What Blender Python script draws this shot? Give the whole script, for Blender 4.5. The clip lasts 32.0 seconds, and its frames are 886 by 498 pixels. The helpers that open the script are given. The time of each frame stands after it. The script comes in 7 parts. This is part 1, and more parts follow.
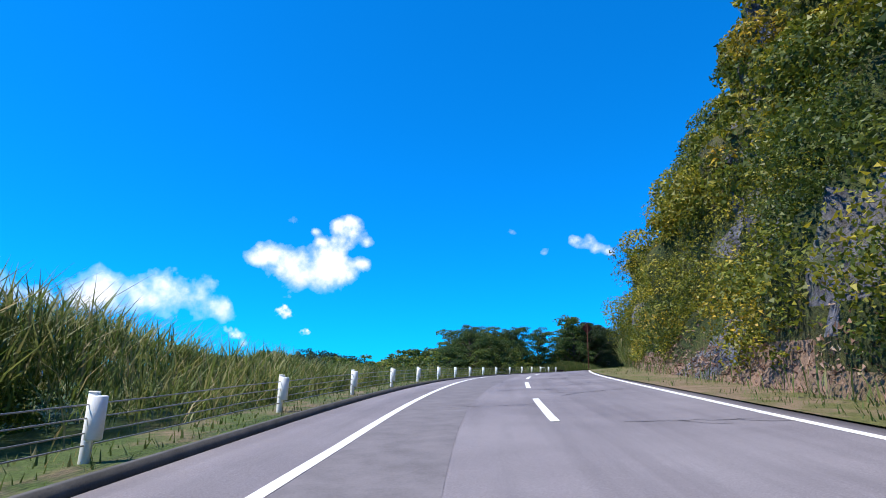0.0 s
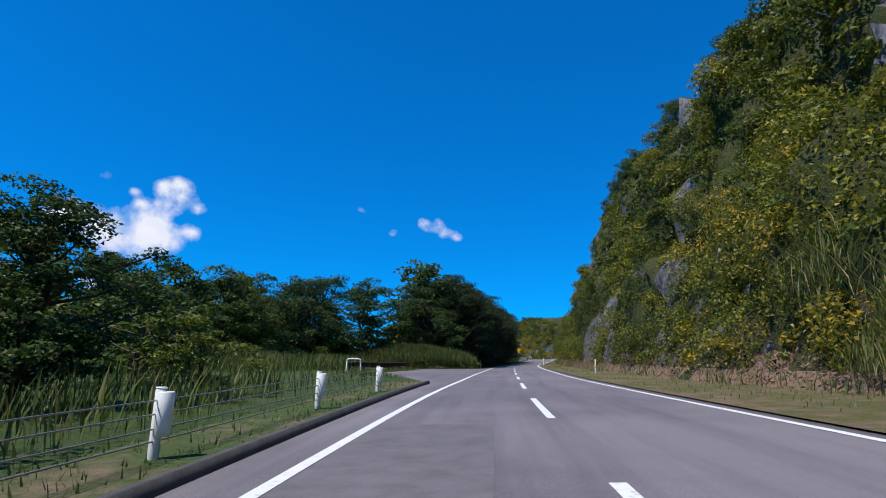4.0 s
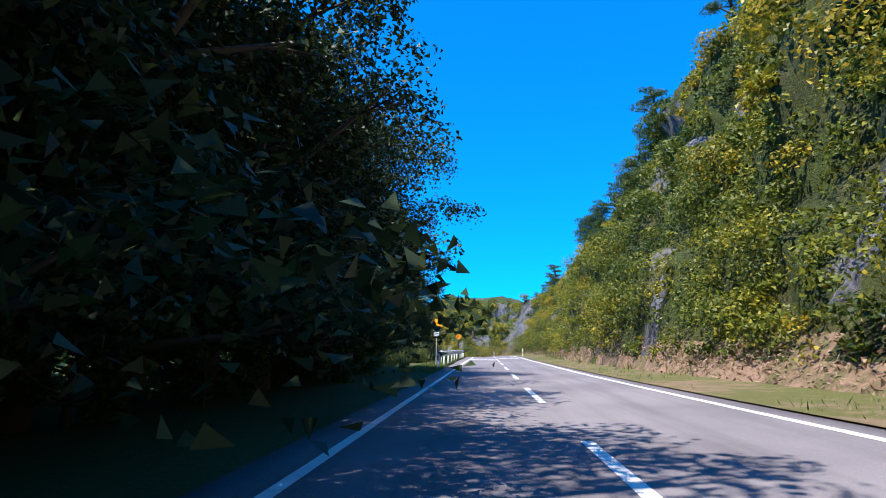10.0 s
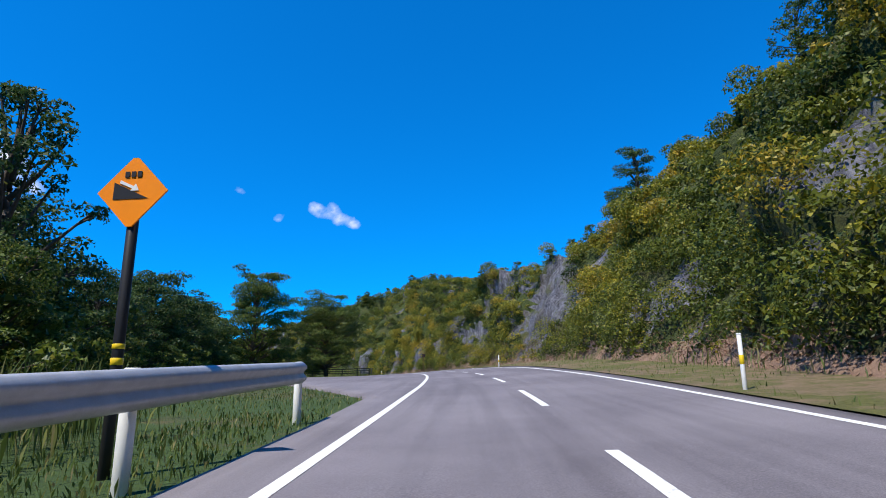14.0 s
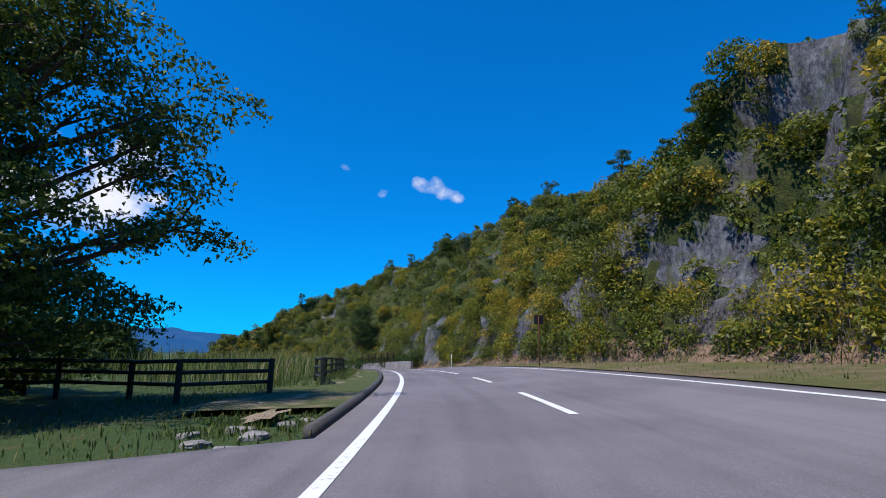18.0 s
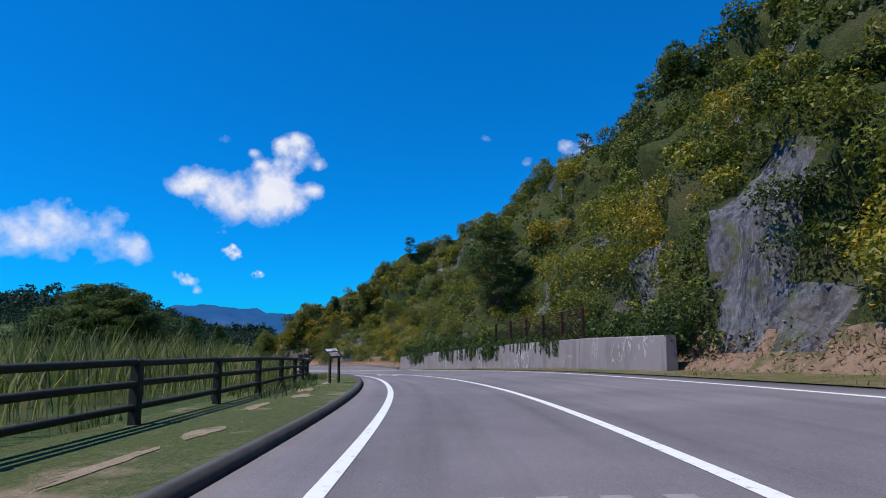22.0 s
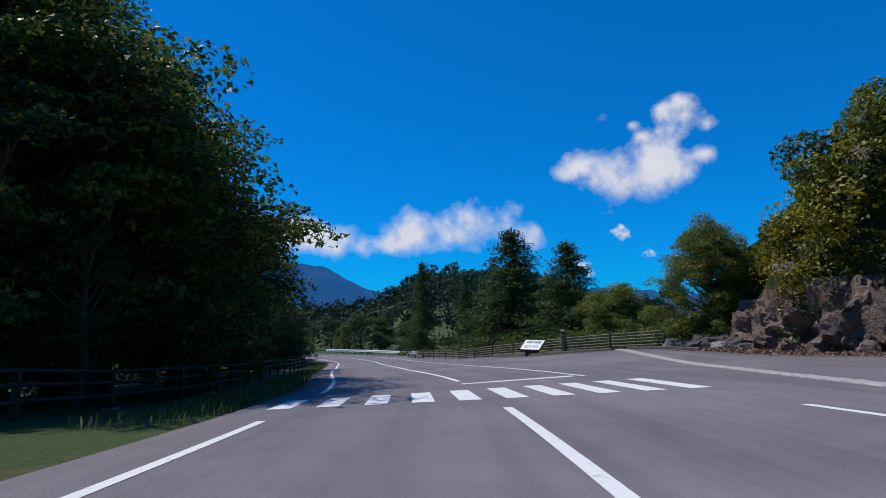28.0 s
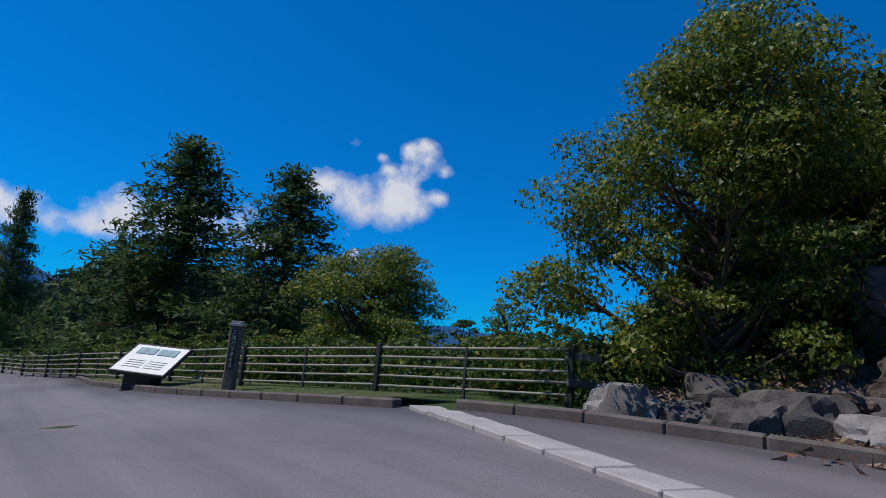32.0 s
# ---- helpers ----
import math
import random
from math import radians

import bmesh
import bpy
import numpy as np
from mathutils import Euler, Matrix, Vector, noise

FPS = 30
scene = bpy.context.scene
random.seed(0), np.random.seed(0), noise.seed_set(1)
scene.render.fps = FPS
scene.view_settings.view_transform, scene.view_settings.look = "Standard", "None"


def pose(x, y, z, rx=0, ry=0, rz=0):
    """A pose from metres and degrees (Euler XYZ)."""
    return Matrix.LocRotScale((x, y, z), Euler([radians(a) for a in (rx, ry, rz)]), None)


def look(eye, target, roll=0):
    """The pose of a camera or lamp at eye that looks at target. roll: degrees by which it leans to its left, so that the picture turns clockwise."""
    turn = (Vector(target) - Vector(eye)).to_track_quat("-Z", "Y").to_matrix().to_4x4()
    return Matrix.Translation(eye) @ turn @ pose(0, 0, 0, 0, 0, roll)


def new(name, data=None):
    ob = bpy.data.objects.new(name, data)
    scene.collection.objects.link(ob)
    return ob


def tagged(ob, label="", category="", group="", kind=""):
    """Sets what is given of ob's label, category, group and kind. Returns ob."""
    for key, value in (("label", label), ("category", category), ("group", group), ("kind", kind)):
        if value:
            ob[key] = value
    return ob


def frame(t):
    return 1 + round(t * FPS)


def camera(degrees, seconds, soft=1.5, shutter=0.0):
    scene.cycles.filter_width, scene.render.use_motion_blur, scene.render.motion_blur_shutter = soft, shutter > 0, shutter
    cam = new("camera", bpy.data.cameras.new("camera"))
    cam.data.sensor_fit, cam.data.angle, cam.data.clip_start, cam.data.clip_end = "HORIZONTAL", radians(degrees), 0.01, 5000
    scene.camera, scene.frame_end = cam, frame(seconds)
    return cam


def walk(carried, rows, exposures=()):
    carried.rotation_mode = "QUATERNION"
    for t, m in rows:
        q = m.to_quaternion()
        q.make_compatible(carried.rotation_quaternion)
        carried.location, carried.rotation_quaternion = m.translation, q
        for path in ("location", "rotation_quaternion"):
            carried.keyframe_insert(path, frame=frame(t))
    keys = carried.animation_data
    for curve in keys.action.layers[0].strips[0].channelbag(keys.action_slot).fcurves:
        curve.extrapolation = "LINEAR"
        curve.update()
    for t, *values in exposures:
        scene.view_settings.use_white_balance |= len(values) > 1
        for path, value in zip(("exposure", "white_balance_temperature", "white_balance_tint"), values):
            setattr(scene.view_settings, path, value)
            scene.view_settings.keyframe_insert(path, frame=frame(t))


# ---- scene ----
cam = camera(77.3, 32.0, soft=0.95)
PATH = [
    (0.0, (0.000, 0.000, 1.050), (-0.041, 9.720, 3.401), 1.03),
    (0.5, (0.672, 8.504, 1.479), (0.807, 18.234, 3.782), 1.29),
    (1.0, (1.546, 17.009, 1.862), (1.909, 26.749, 4.099), 0.97),
    (1.5, (2.677, 25.504, 2.204), (3.325, 35.248, 4.358), 1.58),
    (2.0, (4.125, 33.970, 2.516), (5.073, 43.696, 4.635), 1.86),
    (2.5, (5.972, 42.376, 2.808), (7.405, 52.029, 4.989), 2.38),
    (3.0, (8.281, 50.691, 3.085), (10.253, 60.259, 5.220), 2.83),
    (3.5, (10.950, 58.941, 3.349), (13.330, 68.412, 5.504), 2.56),
    (5.5, (23.441, 91.956, 4.188), (26.601, 101.236, 6.164), -1.02),
    (6.0, (26.897, 100.243, 4.348), (30.108, 109.513, 6.289), -0.88),
    (6.5, (30.362, 108.556, 4.506), (33.569, 117.812, 6.515), -0.38),
    (7.0, (33.846, 116.858, 4.669), (37.116, 126.085, 6.711), -0.26),
    (7.5, (37.369, 125.135, 4.839), (40.657, 134.360, 6.864), 0.12),
    (8.0, (40.928, 133.388, 5.016), (44.247, 142.597, 7.057), 0.48),
    (8.5, (44.587, 141.587, 5.200), (48.023, 150.762, 7.204), 1.24),
    (9.0, (48.414, 149.700, 5.395), (52.027, 158.803, 7.412), 1.62),
    (9.5, (52.438, 157.707, 5.611), (56.272, 166.710, 7.672), 1.54),
    (10.0, (56.644, 165.609, 5.854), (60.694, 174.503, 7.975), 1.36),
    (10.5, (60.965, 173.439, 6.128), (65.153, 182.258, 8.294), 1.08),
    (11.0, (65.316, 181.242, 6.429), (69.533, 190.034, 8.644), 0.24),
    (11.5, (69.658, 189.040, 6.750), (73.894, 197.828, 8.947), 0.02),
    (12.0, (73.998, 196.829, 7.082), (78.249, 205.609, 9.279), -0.10),
    (12.5, (78.325, 204.597, 7.417), (82.562, 213.384, 9.615), -0.28),
    (13.0, (82.603, 212.285, 7.746), (86.853, 221.057, 9.977), -0.50),
    (13.5, (86.797, 219.832, 8.058), (91.052, 228.611, 10.255), -0.70),
    (14.0, (90.855, 227.247, 8.342), (95.064, 236.056, 10.507), -0.44),
    (14.5, (94.716, 234.553, 8.591), (98.820, 243.422, 10.710), -0.60),
    (16.5, (107.704, 262.890, 9.156), (111.013, 272.135, 11.047), 1.63),
    (17.0, (110.451, 269.933, 9.203), (113.580, 279.245, 11.070), 1.34),
    (17.5, (112.987, 277.064, 9.220), (115.853, 286.467, 11.061), 1.35),
    (18.0, (115.230, 284.350, 9.211), (117.662, 293.884, 10.998), 1.04),
    (18.5, (117.154, 291.828, 9.173), (119.143, 301.465, 10.955), 0.73),
    (19.0, (118.830, 299.476, 9.104), (120.494, 309.180, 10.850), 0.78),
    (19.5, (120.308, 307.274, 8.999), (121.699, 317.034, 10.677), 0.47),
    (20.0, (121.568, 315.207, 8.855), (122.631, 325.017, 10.475), 0.32),
    (20.5, (122.574, 323.215, 8.667), (123.340, 333.057, 10.266), -0.28),
    (21.0, (123.324, 331.236, 8.433), (123.778, 341.109, 9.956), -0.26),
    (21.5, (123.798, 339.249, 8.152), (123.903, 349.142, 9.610), -0.21),
    (22.0, (123.974, 347.245, 7.821), (123.762, 357.147, 9.199), -0.61),
    (22.5, (123.790, 355.212, 7.441), (123.155, 365.104, 8.761), -1.40),
    (23.0, (123.121, 363.122, 7.014), (121.858, 372.957, 8.303), -2.32),
    (23.5, (121.896, 370.935, 6.545), (119.993, 380.679, 7.742), -2.55),
    (24.0, (120.120, 378.612, 6.043), (117.522, 388.203, 7.168), -2.56),
    (24.5, (117.776, 386.105, 5.519), (114.487, 395.479, 6.666), -3.29),
    (25.0, (114.877, 393.330, 4.989), (110.852, 402.415, 6.107), -3.22),
    (25.5, (111.516, 400.087, 4.477), (106.774, 408.816, 5.624), -3.60),
    (26.0, (107.877, 406.227, 4.000), (102.498, 414.570, 5.212), -3.38),
    (26.5, (104.155, 411.764, 3.561), (98.205, 419.710, 4.773), -3.32),
    (28.5, (92.574, 428.081, 2.223), (86.134, 435.640, 3.403), -0.82),
    (29.0, (90.097, 431.669, 1.999), (84.098, 439.575, 3.233), 0.87),
    (29.5, (88.113, 435.169, 1.814), (82.680, 443.479, 3.009), 3.35),
    (30.0, (86.722, 438.149, 1.667), (81.977, 446.856, 2.957), 4.39),
    (30.5, (85.728, 440.230, 1.556), (81.813, 449.329, 2.929), 4.07),
    (31.0, (85.200, 442.371, 1.476), (82.031, 451.741, 2.943), 4.61),
    (31.5, (84.933, 444.002, 1.424), (82.384, 453.545, 2.987), 5.30),
    (32.0, (84.786, 445.560, 1.395), (82.545, 455.161, 3.071), 5.36),
]
EXPOSURES = [(0.0, 0.75), (1.0, 0.45), (2.0, 0.22), (3.5, 0.15), (6.0, 0.15), (8.0, 0.5), (9.0, 1.15), (10.0, 1.3), (11.0, 1.25), (12.0, 1.05), (13.0, 0.72), (14.0, 0.5), (16.5, 0.3), (19.0, 0.2), (22.0, 0.1), (24.0, 0.05), (26.0, 0.0), (28.5, -0.2), (32.0, -0.24)]
walk(cam, [(t, look(eye, target, roll)) for t, eye, target, roll in PATH], EXPOSURES)
# ---- light ----
SUN_AZ, SUN_EL = 251.0, 59.0          # compass degrees from +y, clockwise; the sun stands in the west
world = bpy.data.worlds.new("sky")
scene.world = world
world.use_nodes = True
wn = world.node_tree
bg = wn.nodes["Background"]
sky = wn.nodes.new("ShaderNodeTexSky")
sky.sky_type = "NISHITA"
sky.sun_disc = False
sky.sun_elevation, sky.sun_rotation = radians(SUN_EL), radians(SUN_AZ)
sky.altitude, sky.air_density, sky.dust_density, sky.ozone_density = 800, 1.0, 0.1, 4.0
vivid = wn.nodes.new("ShaderNodeGamma")       # a flatter run from zenith to horizon
vivid.inputs["Gamma"].default_value = 0.8
tint = wn.nodes.new("ShaderNodeMix")          # the clip's camera gives a deep azure
tint.data_type, tint.blend_type = "RGBA", "MULTIPLY"
tint.inputs[0].default_value, tint.inputs[7].default_value = 1.0, (0.012, 0.95, 2.0, 1.0)
wn.links.new(sky.outputs[0], vivid.inputs["Color"])
wn.links.new(vivid.outputs[0], tint.inputs[6])
wn.links.new(tint.outputs[2], bg.inputs["Color"])
bg.inputs["Strength"].default_value = 0.10
sun = new("sun", bpy.data.lights.new("sun", "SUN"))
sun.data.energy, sun.data.angle, sun.data.color = 4.2, radians(0.53), (1.0, 0.95, 0.86)
az, el = radians(SUN_AZ), radians(SUN_EL)
sun.matrix_world = look((0, 0, 0), (-math.sin(az) * math.cos(el), -math.cos(az) * math.cos(el), -math.sin(el)))

# ---- materials ----
def material(name, rough=0.8, metal=0.0):
    m = bpy.data.materials.new(name)
    m.use_nodes = True
    b = m.node_tree.nodes["Principled BSDF"]
    b.inputs["Roughness"].default_value, b.inputs["Metallic"].default_value = rough, metal
    b.inputs["Specular IOR Level"].default_value = 0.3
    return m, m.node_tree, b


def node(tree, kind, **values):
    n = tree.nodes.new(kind)
    for key, value in values.items():
        n.inputs[key.replace("_", " ")].default_value = value
    return n


def ramp(tree, source, *stops):
    r = tree.nodes.new("ShaderNodeValToRGB")
    while len(r.color_ramp.elements) < len(stops):
        r.color_ramp.elements.new(0.5)
    for e, (p, c) in zip(r.color_ramp.elements, stops):
        e.position, e.color = p, (*c, 1.0) if len(c) == 3 else c
    tree.links.new(source, r.inputs[0])
    return r.outputs[0]


def noise_of(tree, scale, detail=4.0, rough=0.55, stretch=None):
    geo = tree.nodes.new("ShaderNodeNewGeometry")
    source = geo.outputs["Position"]
    if stretch:
        mp = tree.nodes.new("ShaderNodeMapping")
        mp.inputs["Scale"].default_value = stretch
        tree.links.new(source, mp.inputs[0])
        source = mp.outputs[0]
    n = node(tree, "ShaderNodeTexNoise", Scale=scale, Detail=detail, Roughness=rough)
    tree.links.new(source, n.inputs["Vector"])
    return n.outputs["Fac"]


def mixed(tree, fac, a, b, mode="MIX"):
    m = tree.nodes.new("ShaderNodeMix")
    m.data_type, m.blend_type = "RGBA", mode
    for key, value in ((0, fac), (6, a), (7, b)):
        if isinstance(value, (int, float)):
            m.inputs[key].default_value = value
        elif isinstance(value, tuple):
            m.inputs[key].default_value = (*value, 1.0)
        else:
            tree.links.new(value, m.inputs[key])
    return m.outputs[2]


def bumped(tree, bsdf, height, strength=0.4, distance=0.02):
    b = node(tree, "ShaderNodeBump", Strength=strength, Distance=distance)
    tree.links.new(height, b.inputs["Height"])
    tree.links.new(b.outputs[0], bsdf.inputs["Normal"])


def plain(name, colour, rough=0.6, metal=0.0, vary=0.25, scale=6.0, bump=0.15):
    """A surface of one colour with stains at two scales and a fine grain."""
    m, t, b = material(name, rough, metal)
    big, fine = noise_of(t, scale), noise_of(t, scale * 14)
    dark = tuple(c * (1 - vary) for c in colour)
    light = tuple(min(1, c * (1 + vary * 0.6)) for c in colour)
    c = mixed(t, 0.35, ramp(t, big, (0.3, dark), (0.7, light)), ramp(t, fine, (0.3, dark), (0.7, light)))
    t.links.new(c, b.inputs["Base Color"])
    if bump:
        bumped(t, b, fine, bump, 0.01)
    return m


def foliage(name, *stops, through_light=0.35, kinds=None, gloss=0.3):
    """Leaves that differ one by one; kinds: colours from bush to bush, which the attribute tone picks."""
    m, t, b = material(name, 0.5)
    b.inputs["Specular IOR Level"].default_value = gloss
    geo = t.nodes.new("ShaderNodeNewGeometry")
    c = ramp(t, geo.outputs["Random Per Island"], *stops)
    if kinds:
        at = t.nodes.new("ShaderNodeAttribute")
        at.attribute_name = "tone"
        bush = ramp(t, at.outputs["Fac"], *kinds)
        shade = ramp(t, geo.outputs["Random Per Island"], (0.0, (0.45, 0.5, 0.45)), (0.5, (0.95, 0.95, 0.9)), (0.85, (1.5, 1.4, 1.2)), (1.0, (1.8, 1.45, 1.2)))
        c = mixed(t, 0.18, mixed(t, 1.0, bush, shade, "MULTIPLY"), c)
    t.links.new(c, b.inputs["Base Color"])
    tr = t.nodes.new("ShaderNodeBsdfTranslucent")
    t.links.new(c, tr.inputs[0])
    mx = t.nodes.new("ShaderNodeMixShader")
    mx.inputs[0].default_value = through_light
    out = t.nodes["Material Output"]
    t.links.new(b.outputs[0], mx.inputs[1])
    t.links.new(tr.outputs[0], mx.inputs[2])
    t.links.new(mx.outputs[0], out.inputs[0])
    return m


def asphalt_material():
    m, t, b = material("asphalt", 0.85)
    grain, mid, big = noise_of(t, 60, 5, 0.7), noise_of(t, 1.6, 5), noise_of(t, 0.18, 3)
    c = ramp(t, grain, (0.25, (0.08, 0.071, 0.08)), (0.55, (0.186, 0.167, 0.184)), (0.8, (0.318, 0.288, 0.312)))
    c = mixed(t, ramp(t, mid, (0.35, (0, 0, 0)), (0.75, (0.45, 0.45, 0.45))), c, (0.123, 0.11, 0.122))
    c = mixed(t, ramp(t, big, (0.42, (0, 0, 0)), (0.6, (0.4, 0.4, 0.4))), c, (0.26, 0.235, 0.252))
    at = t.nodes.new("ShaderNodeAttribute")       # wear that runs along the lanes
    at.attribute_name = "lane"
    n = node(t, "ShaderNodeTexNoise", Scale=1.0, Detail=5.0, Roughness=0.6)
    t.links.new(at.outputs["Vector"], n.inputs["Vector"])
    c = mixed(t, 1.0, c, ramp(t, n.outputs["Fac"], (0.3, (0.74, 0.73, 0.74)), (0.55, (1, 1, 1)), (0.7, (1.0, 0.98, 0.99))), "MULTIPLY")
    t.links.new(c, b.inputs["Base Color"])
    bumped(t, b, grain, 0.6, 0.008)
    return m


def paint_material():
    m, t, b = material("road_paint", 0.6)
    worn = noise_of(t, 9, 6, 0.7)
    c = ramp(t, worn, (0.30, (0.30, 0.29, 0.29)), (0.42, (0.74, 0.73, 0.71)), (0.9, (0.82, 0.81, 0.79)))
    t.links.new(c, b.inputs["Base Color"])
    bumped(t, b, noise_of(t, 70), 0.3, 0.004)
    return m


def rock_material():
    m, t, b = material("rock", 0.8)
    streak, broad = noise_of(t, 1.5, 6, 0.65, (1, 1, 0.16)), noise_of(t, 0.35, 4, 0.6)
    fine, grit = noise_of(t, 4.5, 7, 0.72, (1, 1, 0.6)), noise_of(t, 30, 4, 0.7)
    c = ramp(t, streak, (0.38, (0.014, 0.014, 0.02)), (0.47, (0.06, 0.06, 0.078)), (0.56, (0.135, 0.137, 0.162)), (0.70, (0.27, 0.268, 0.30)))
    c = mixed(t, 0.45, c, ramp(t, fine, (0.40, (0.012, 0.012, 0.016)), (0.5, (0.085, 0.084, 0.104)), (0.62, (0.26, 0.252, 0.285))))
    c = mixed(t, ramp(t, broad, (0.5, (0, 0, 0)), (0.62, (0.5, 0.5, 0.5))), c, (0.10, 0.082, 0.06))
    c = mixed(t, ramp(t, noise_of(t, 0.8, 6, 0.7), (0.52, (0, 0, 0)), (0.64, (0.85, 0.85, 0.85))), c, (0.075, 0.088, 0.025))
    t.links.new(c, b.inputs["Base Color"])
    bumped(t, b, mixed(t, 0.5, mixed(t, 0.25, fine, grit), streak), 1.0, 0.3)
    return m


def soil_material(name, grass, soil, litter, share=0.5):
    """Ground cover: grass, bare soil and dead leaves in patches."""
    m, t, b = material(name, 0.95)
    big, mid, fine = noise_of(t, 0.22, 5), noise_of(t, 1.7, 5, 0.65), noise_of(t, 16, 5, 0.7)
    g = ramp(t, fine, (0.3, tuple(c * 0.5 for c in grass)), (0.7, tuple(c * 1.35 for c in grass)))
    s = ramp(t, mid, (0.3, soil), (0.7, litter))
    s = mixed(t, 0.5, s, ramp(t, fine, (0.3, tuple(c * 0.45 for c in soil)), (0.72, litter)))
    c = mixed(t, ramp(t, mixed(t, 0.5, big, mid), (share - 0.06, (0, 0, 0)), (share + 0.06, (1, 1, 1))), g, s)
    t.links.new(c, b.inputs["Base Color"])
    bumped(t, b, fine, 0.9, 0.06)
    return m


ASPHALT, PAINT, ROCK = asphalt_material(), paint_material(), rock_material()
VERGE = soil_material("verge", (0.075, 0.11, 0.028), (0.16, 0.115, 0.08), (0.26, 0.19, 0.125), 0.53)
DRY_VERGE = soil_material("dry_verge", (0.115, 0.115, 0.034), (0.16, 0.11, 0.07), (0.27, 0.19, 0.12), 0.52)
LITTER = soil_material("leaf_litter", (0.10, 0.095, 0.035), (0.17, 0.10, 0.07), (0.34, 0.22, 0.15), 0.44)
LAND = soil_material("land", (0.05, 0.085, 0.022), (0.10, 0.085, 0.04), (0.13, 0.11, 0.05), 0.58)


def undergrowth_material():
    m, t, b = material("undergrowth", 0.95)
    fine, mid, big = noise_of(t, 9, 7, 0.75), noise_of(t, 1.8, 5, 0.65), noise_of(t, 0.25, 4)
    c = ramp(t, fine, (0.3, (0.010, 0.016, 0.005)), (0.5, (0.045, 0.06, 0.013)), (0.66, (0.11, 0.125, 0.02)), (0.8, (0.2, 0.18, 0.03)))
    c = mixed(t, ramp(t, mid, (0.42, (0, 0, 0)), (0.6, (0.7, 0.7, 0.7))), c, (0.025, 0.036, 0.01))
    c = mixed(t, ramp(t, big, (0.5, (0, 0, 0)), (0.66, (0.45, 0.45, 0.45))), c, (0.12, 0.095, 0.045))
    t.links.new(c, b.inputs["Base Color"])
    bumped(t, b, mixed(t, 0.5, fine, mid), 1.0, 0.3)
    return m


UNDERGROWTH = undergrowth_material()
SHRUB_LEAF = foliage("shrub_leaf", (0.0, (0.026, 0.046, 0.009)), (0.35, (0.074, 0.108, 0.013)), (0.6, (0.142, 0.163, 0.017)), (0.85, (0.235, 0.205, 0.02)),
                     (0.96, (0.24, 0.17, 0.025)), (1.0, (0.17, 0.09, 0.035)),
                     kinds=((0.0, (0.026, 0.05, 0.014)), (0.22, (0.05, 0.082, 0.015)), (0.42, (0.095, 0.125, 0.016)), (0.62, (0.15, 0.165, 0.018)), (0.8, (0.235, 0.22, 0.02)), (0.94, (0.32, 0.275, 0.022)), (1.0, (0.33, 0.24, 0.022))))
# Darker than dark_leaf: the wood's deep shade is put into the leaf colour.
SHADED_WOOD_LEAF = foliage("wood_leaf", (0.0, (0.010, 0.022, 0.008)), (0.6, (0.028, 0.05, 0.014)), (0.9, (0.05, 0.072, 0.018)), (1.0, (0.085, 0.095, 0.022)), through_light=0.2, gloss=0.25)
TREE_LEAF = foliage("tree_leaf", (0.0, (0.03, 0.062, 0.013)), (0.5, (0.075, 0.122, 0.02)), (0.85, (0.14, 0.172, 0.028)), (1.0, (0.23, 0.21, 0.035)), through_light=0.4, gloss=0.28)
SUNNY_LEAF = foliage("sunny_leaf", (0.0, (0.042, 0.078, 0.012)), (0.45, (0.115, 0.165, 0.02)), (0.8, (0.22, 0.245, 0.03)), (1.0, (0.34, 0.3, 0.04)), through_light=0.45, gloss=0.45)
DARK_LEAF = foliage("dark_leaf", (0.0, (0.022, 0.052, 0.016)), (0.6, (0.055, 0.1, 0.025)), (0.9, (0.10, 0.13, 0.028)), (1.0, (0.15, 0.16, 0.035)), gloss=0.22)
# Dark forest green, darkened and blued further to put distance haze in the colour.
HAZY_FAR_LEAF = foliage("far_wood_leaf", (0.0, (0.008, 0.022, 0.016)), (0.6, (0.02, 0.045, 0.028)), (1.0, (0.05, 0.075, 0.035)), gloss=0.1)
LARCH_LEAF = foliage("larch_needle", (0.0, (0.03, 0.066, 0.022)), (0.6, (0.07, 0.12, 0.036)), (1.0, (0.13, 0.165, 0.045)), through_light=0.4, gloss=0.15)
DEAD_TWIG = plain("dead_twig", (0.20, 0.16, 0.15), 0.9, vary=0.5, scale=3, bump=0)
DEAD_LEAF = foliage("dead_leaf", (0.0, (0.10, 0.055, 0.04)), (0.35, (0.20, 0.12, 0.085)), (0.65, (0.30, 0.19, 0.14)), (0.8, (0.36, 0.26, 0.19)), (1.0, (0.10, 0.12, 0.03)), through_light=0.15, gloss=0.1)
GRASS_BLADE = foliage("grass_blade", (0.0, (0.055, 0.095, 0.02)), (0.5, (0.11, 0.155, 0.035)), (0.85, (0.19, 0.2, 0.06)), (1.0, (0.3, 0.25, 0.12)))
SEED_GRASS = foliage("seeding_grass", (0.0, (0.075, 0.115, 0.025)), (0.45, (0.15, 0.19, 0.045)), (0.8, (0.25, 0.25, 0.08)), (1.0, (0.42, 0.34, 0.19)), through_light=0.45)
BARK = plain("bark", (0.09, 0.07, 0.055), 0.9, scale=9, bump=0.6)
CONCRETE = plain("concrete", (0.27, 0.245, 0.24), 0.85, vary=0.35, scale=1.3, bump=0.3)
KERB_STONE = plain("dark_kerb", (0.085, 0.08, 0.078), 0.85, vary=0.4, scale=3, bump=0.4)
WHITE_PAINT = plain("white_paint", (0.78, 0.78, 0.76), 0.45, vary=0.12, scale=8)
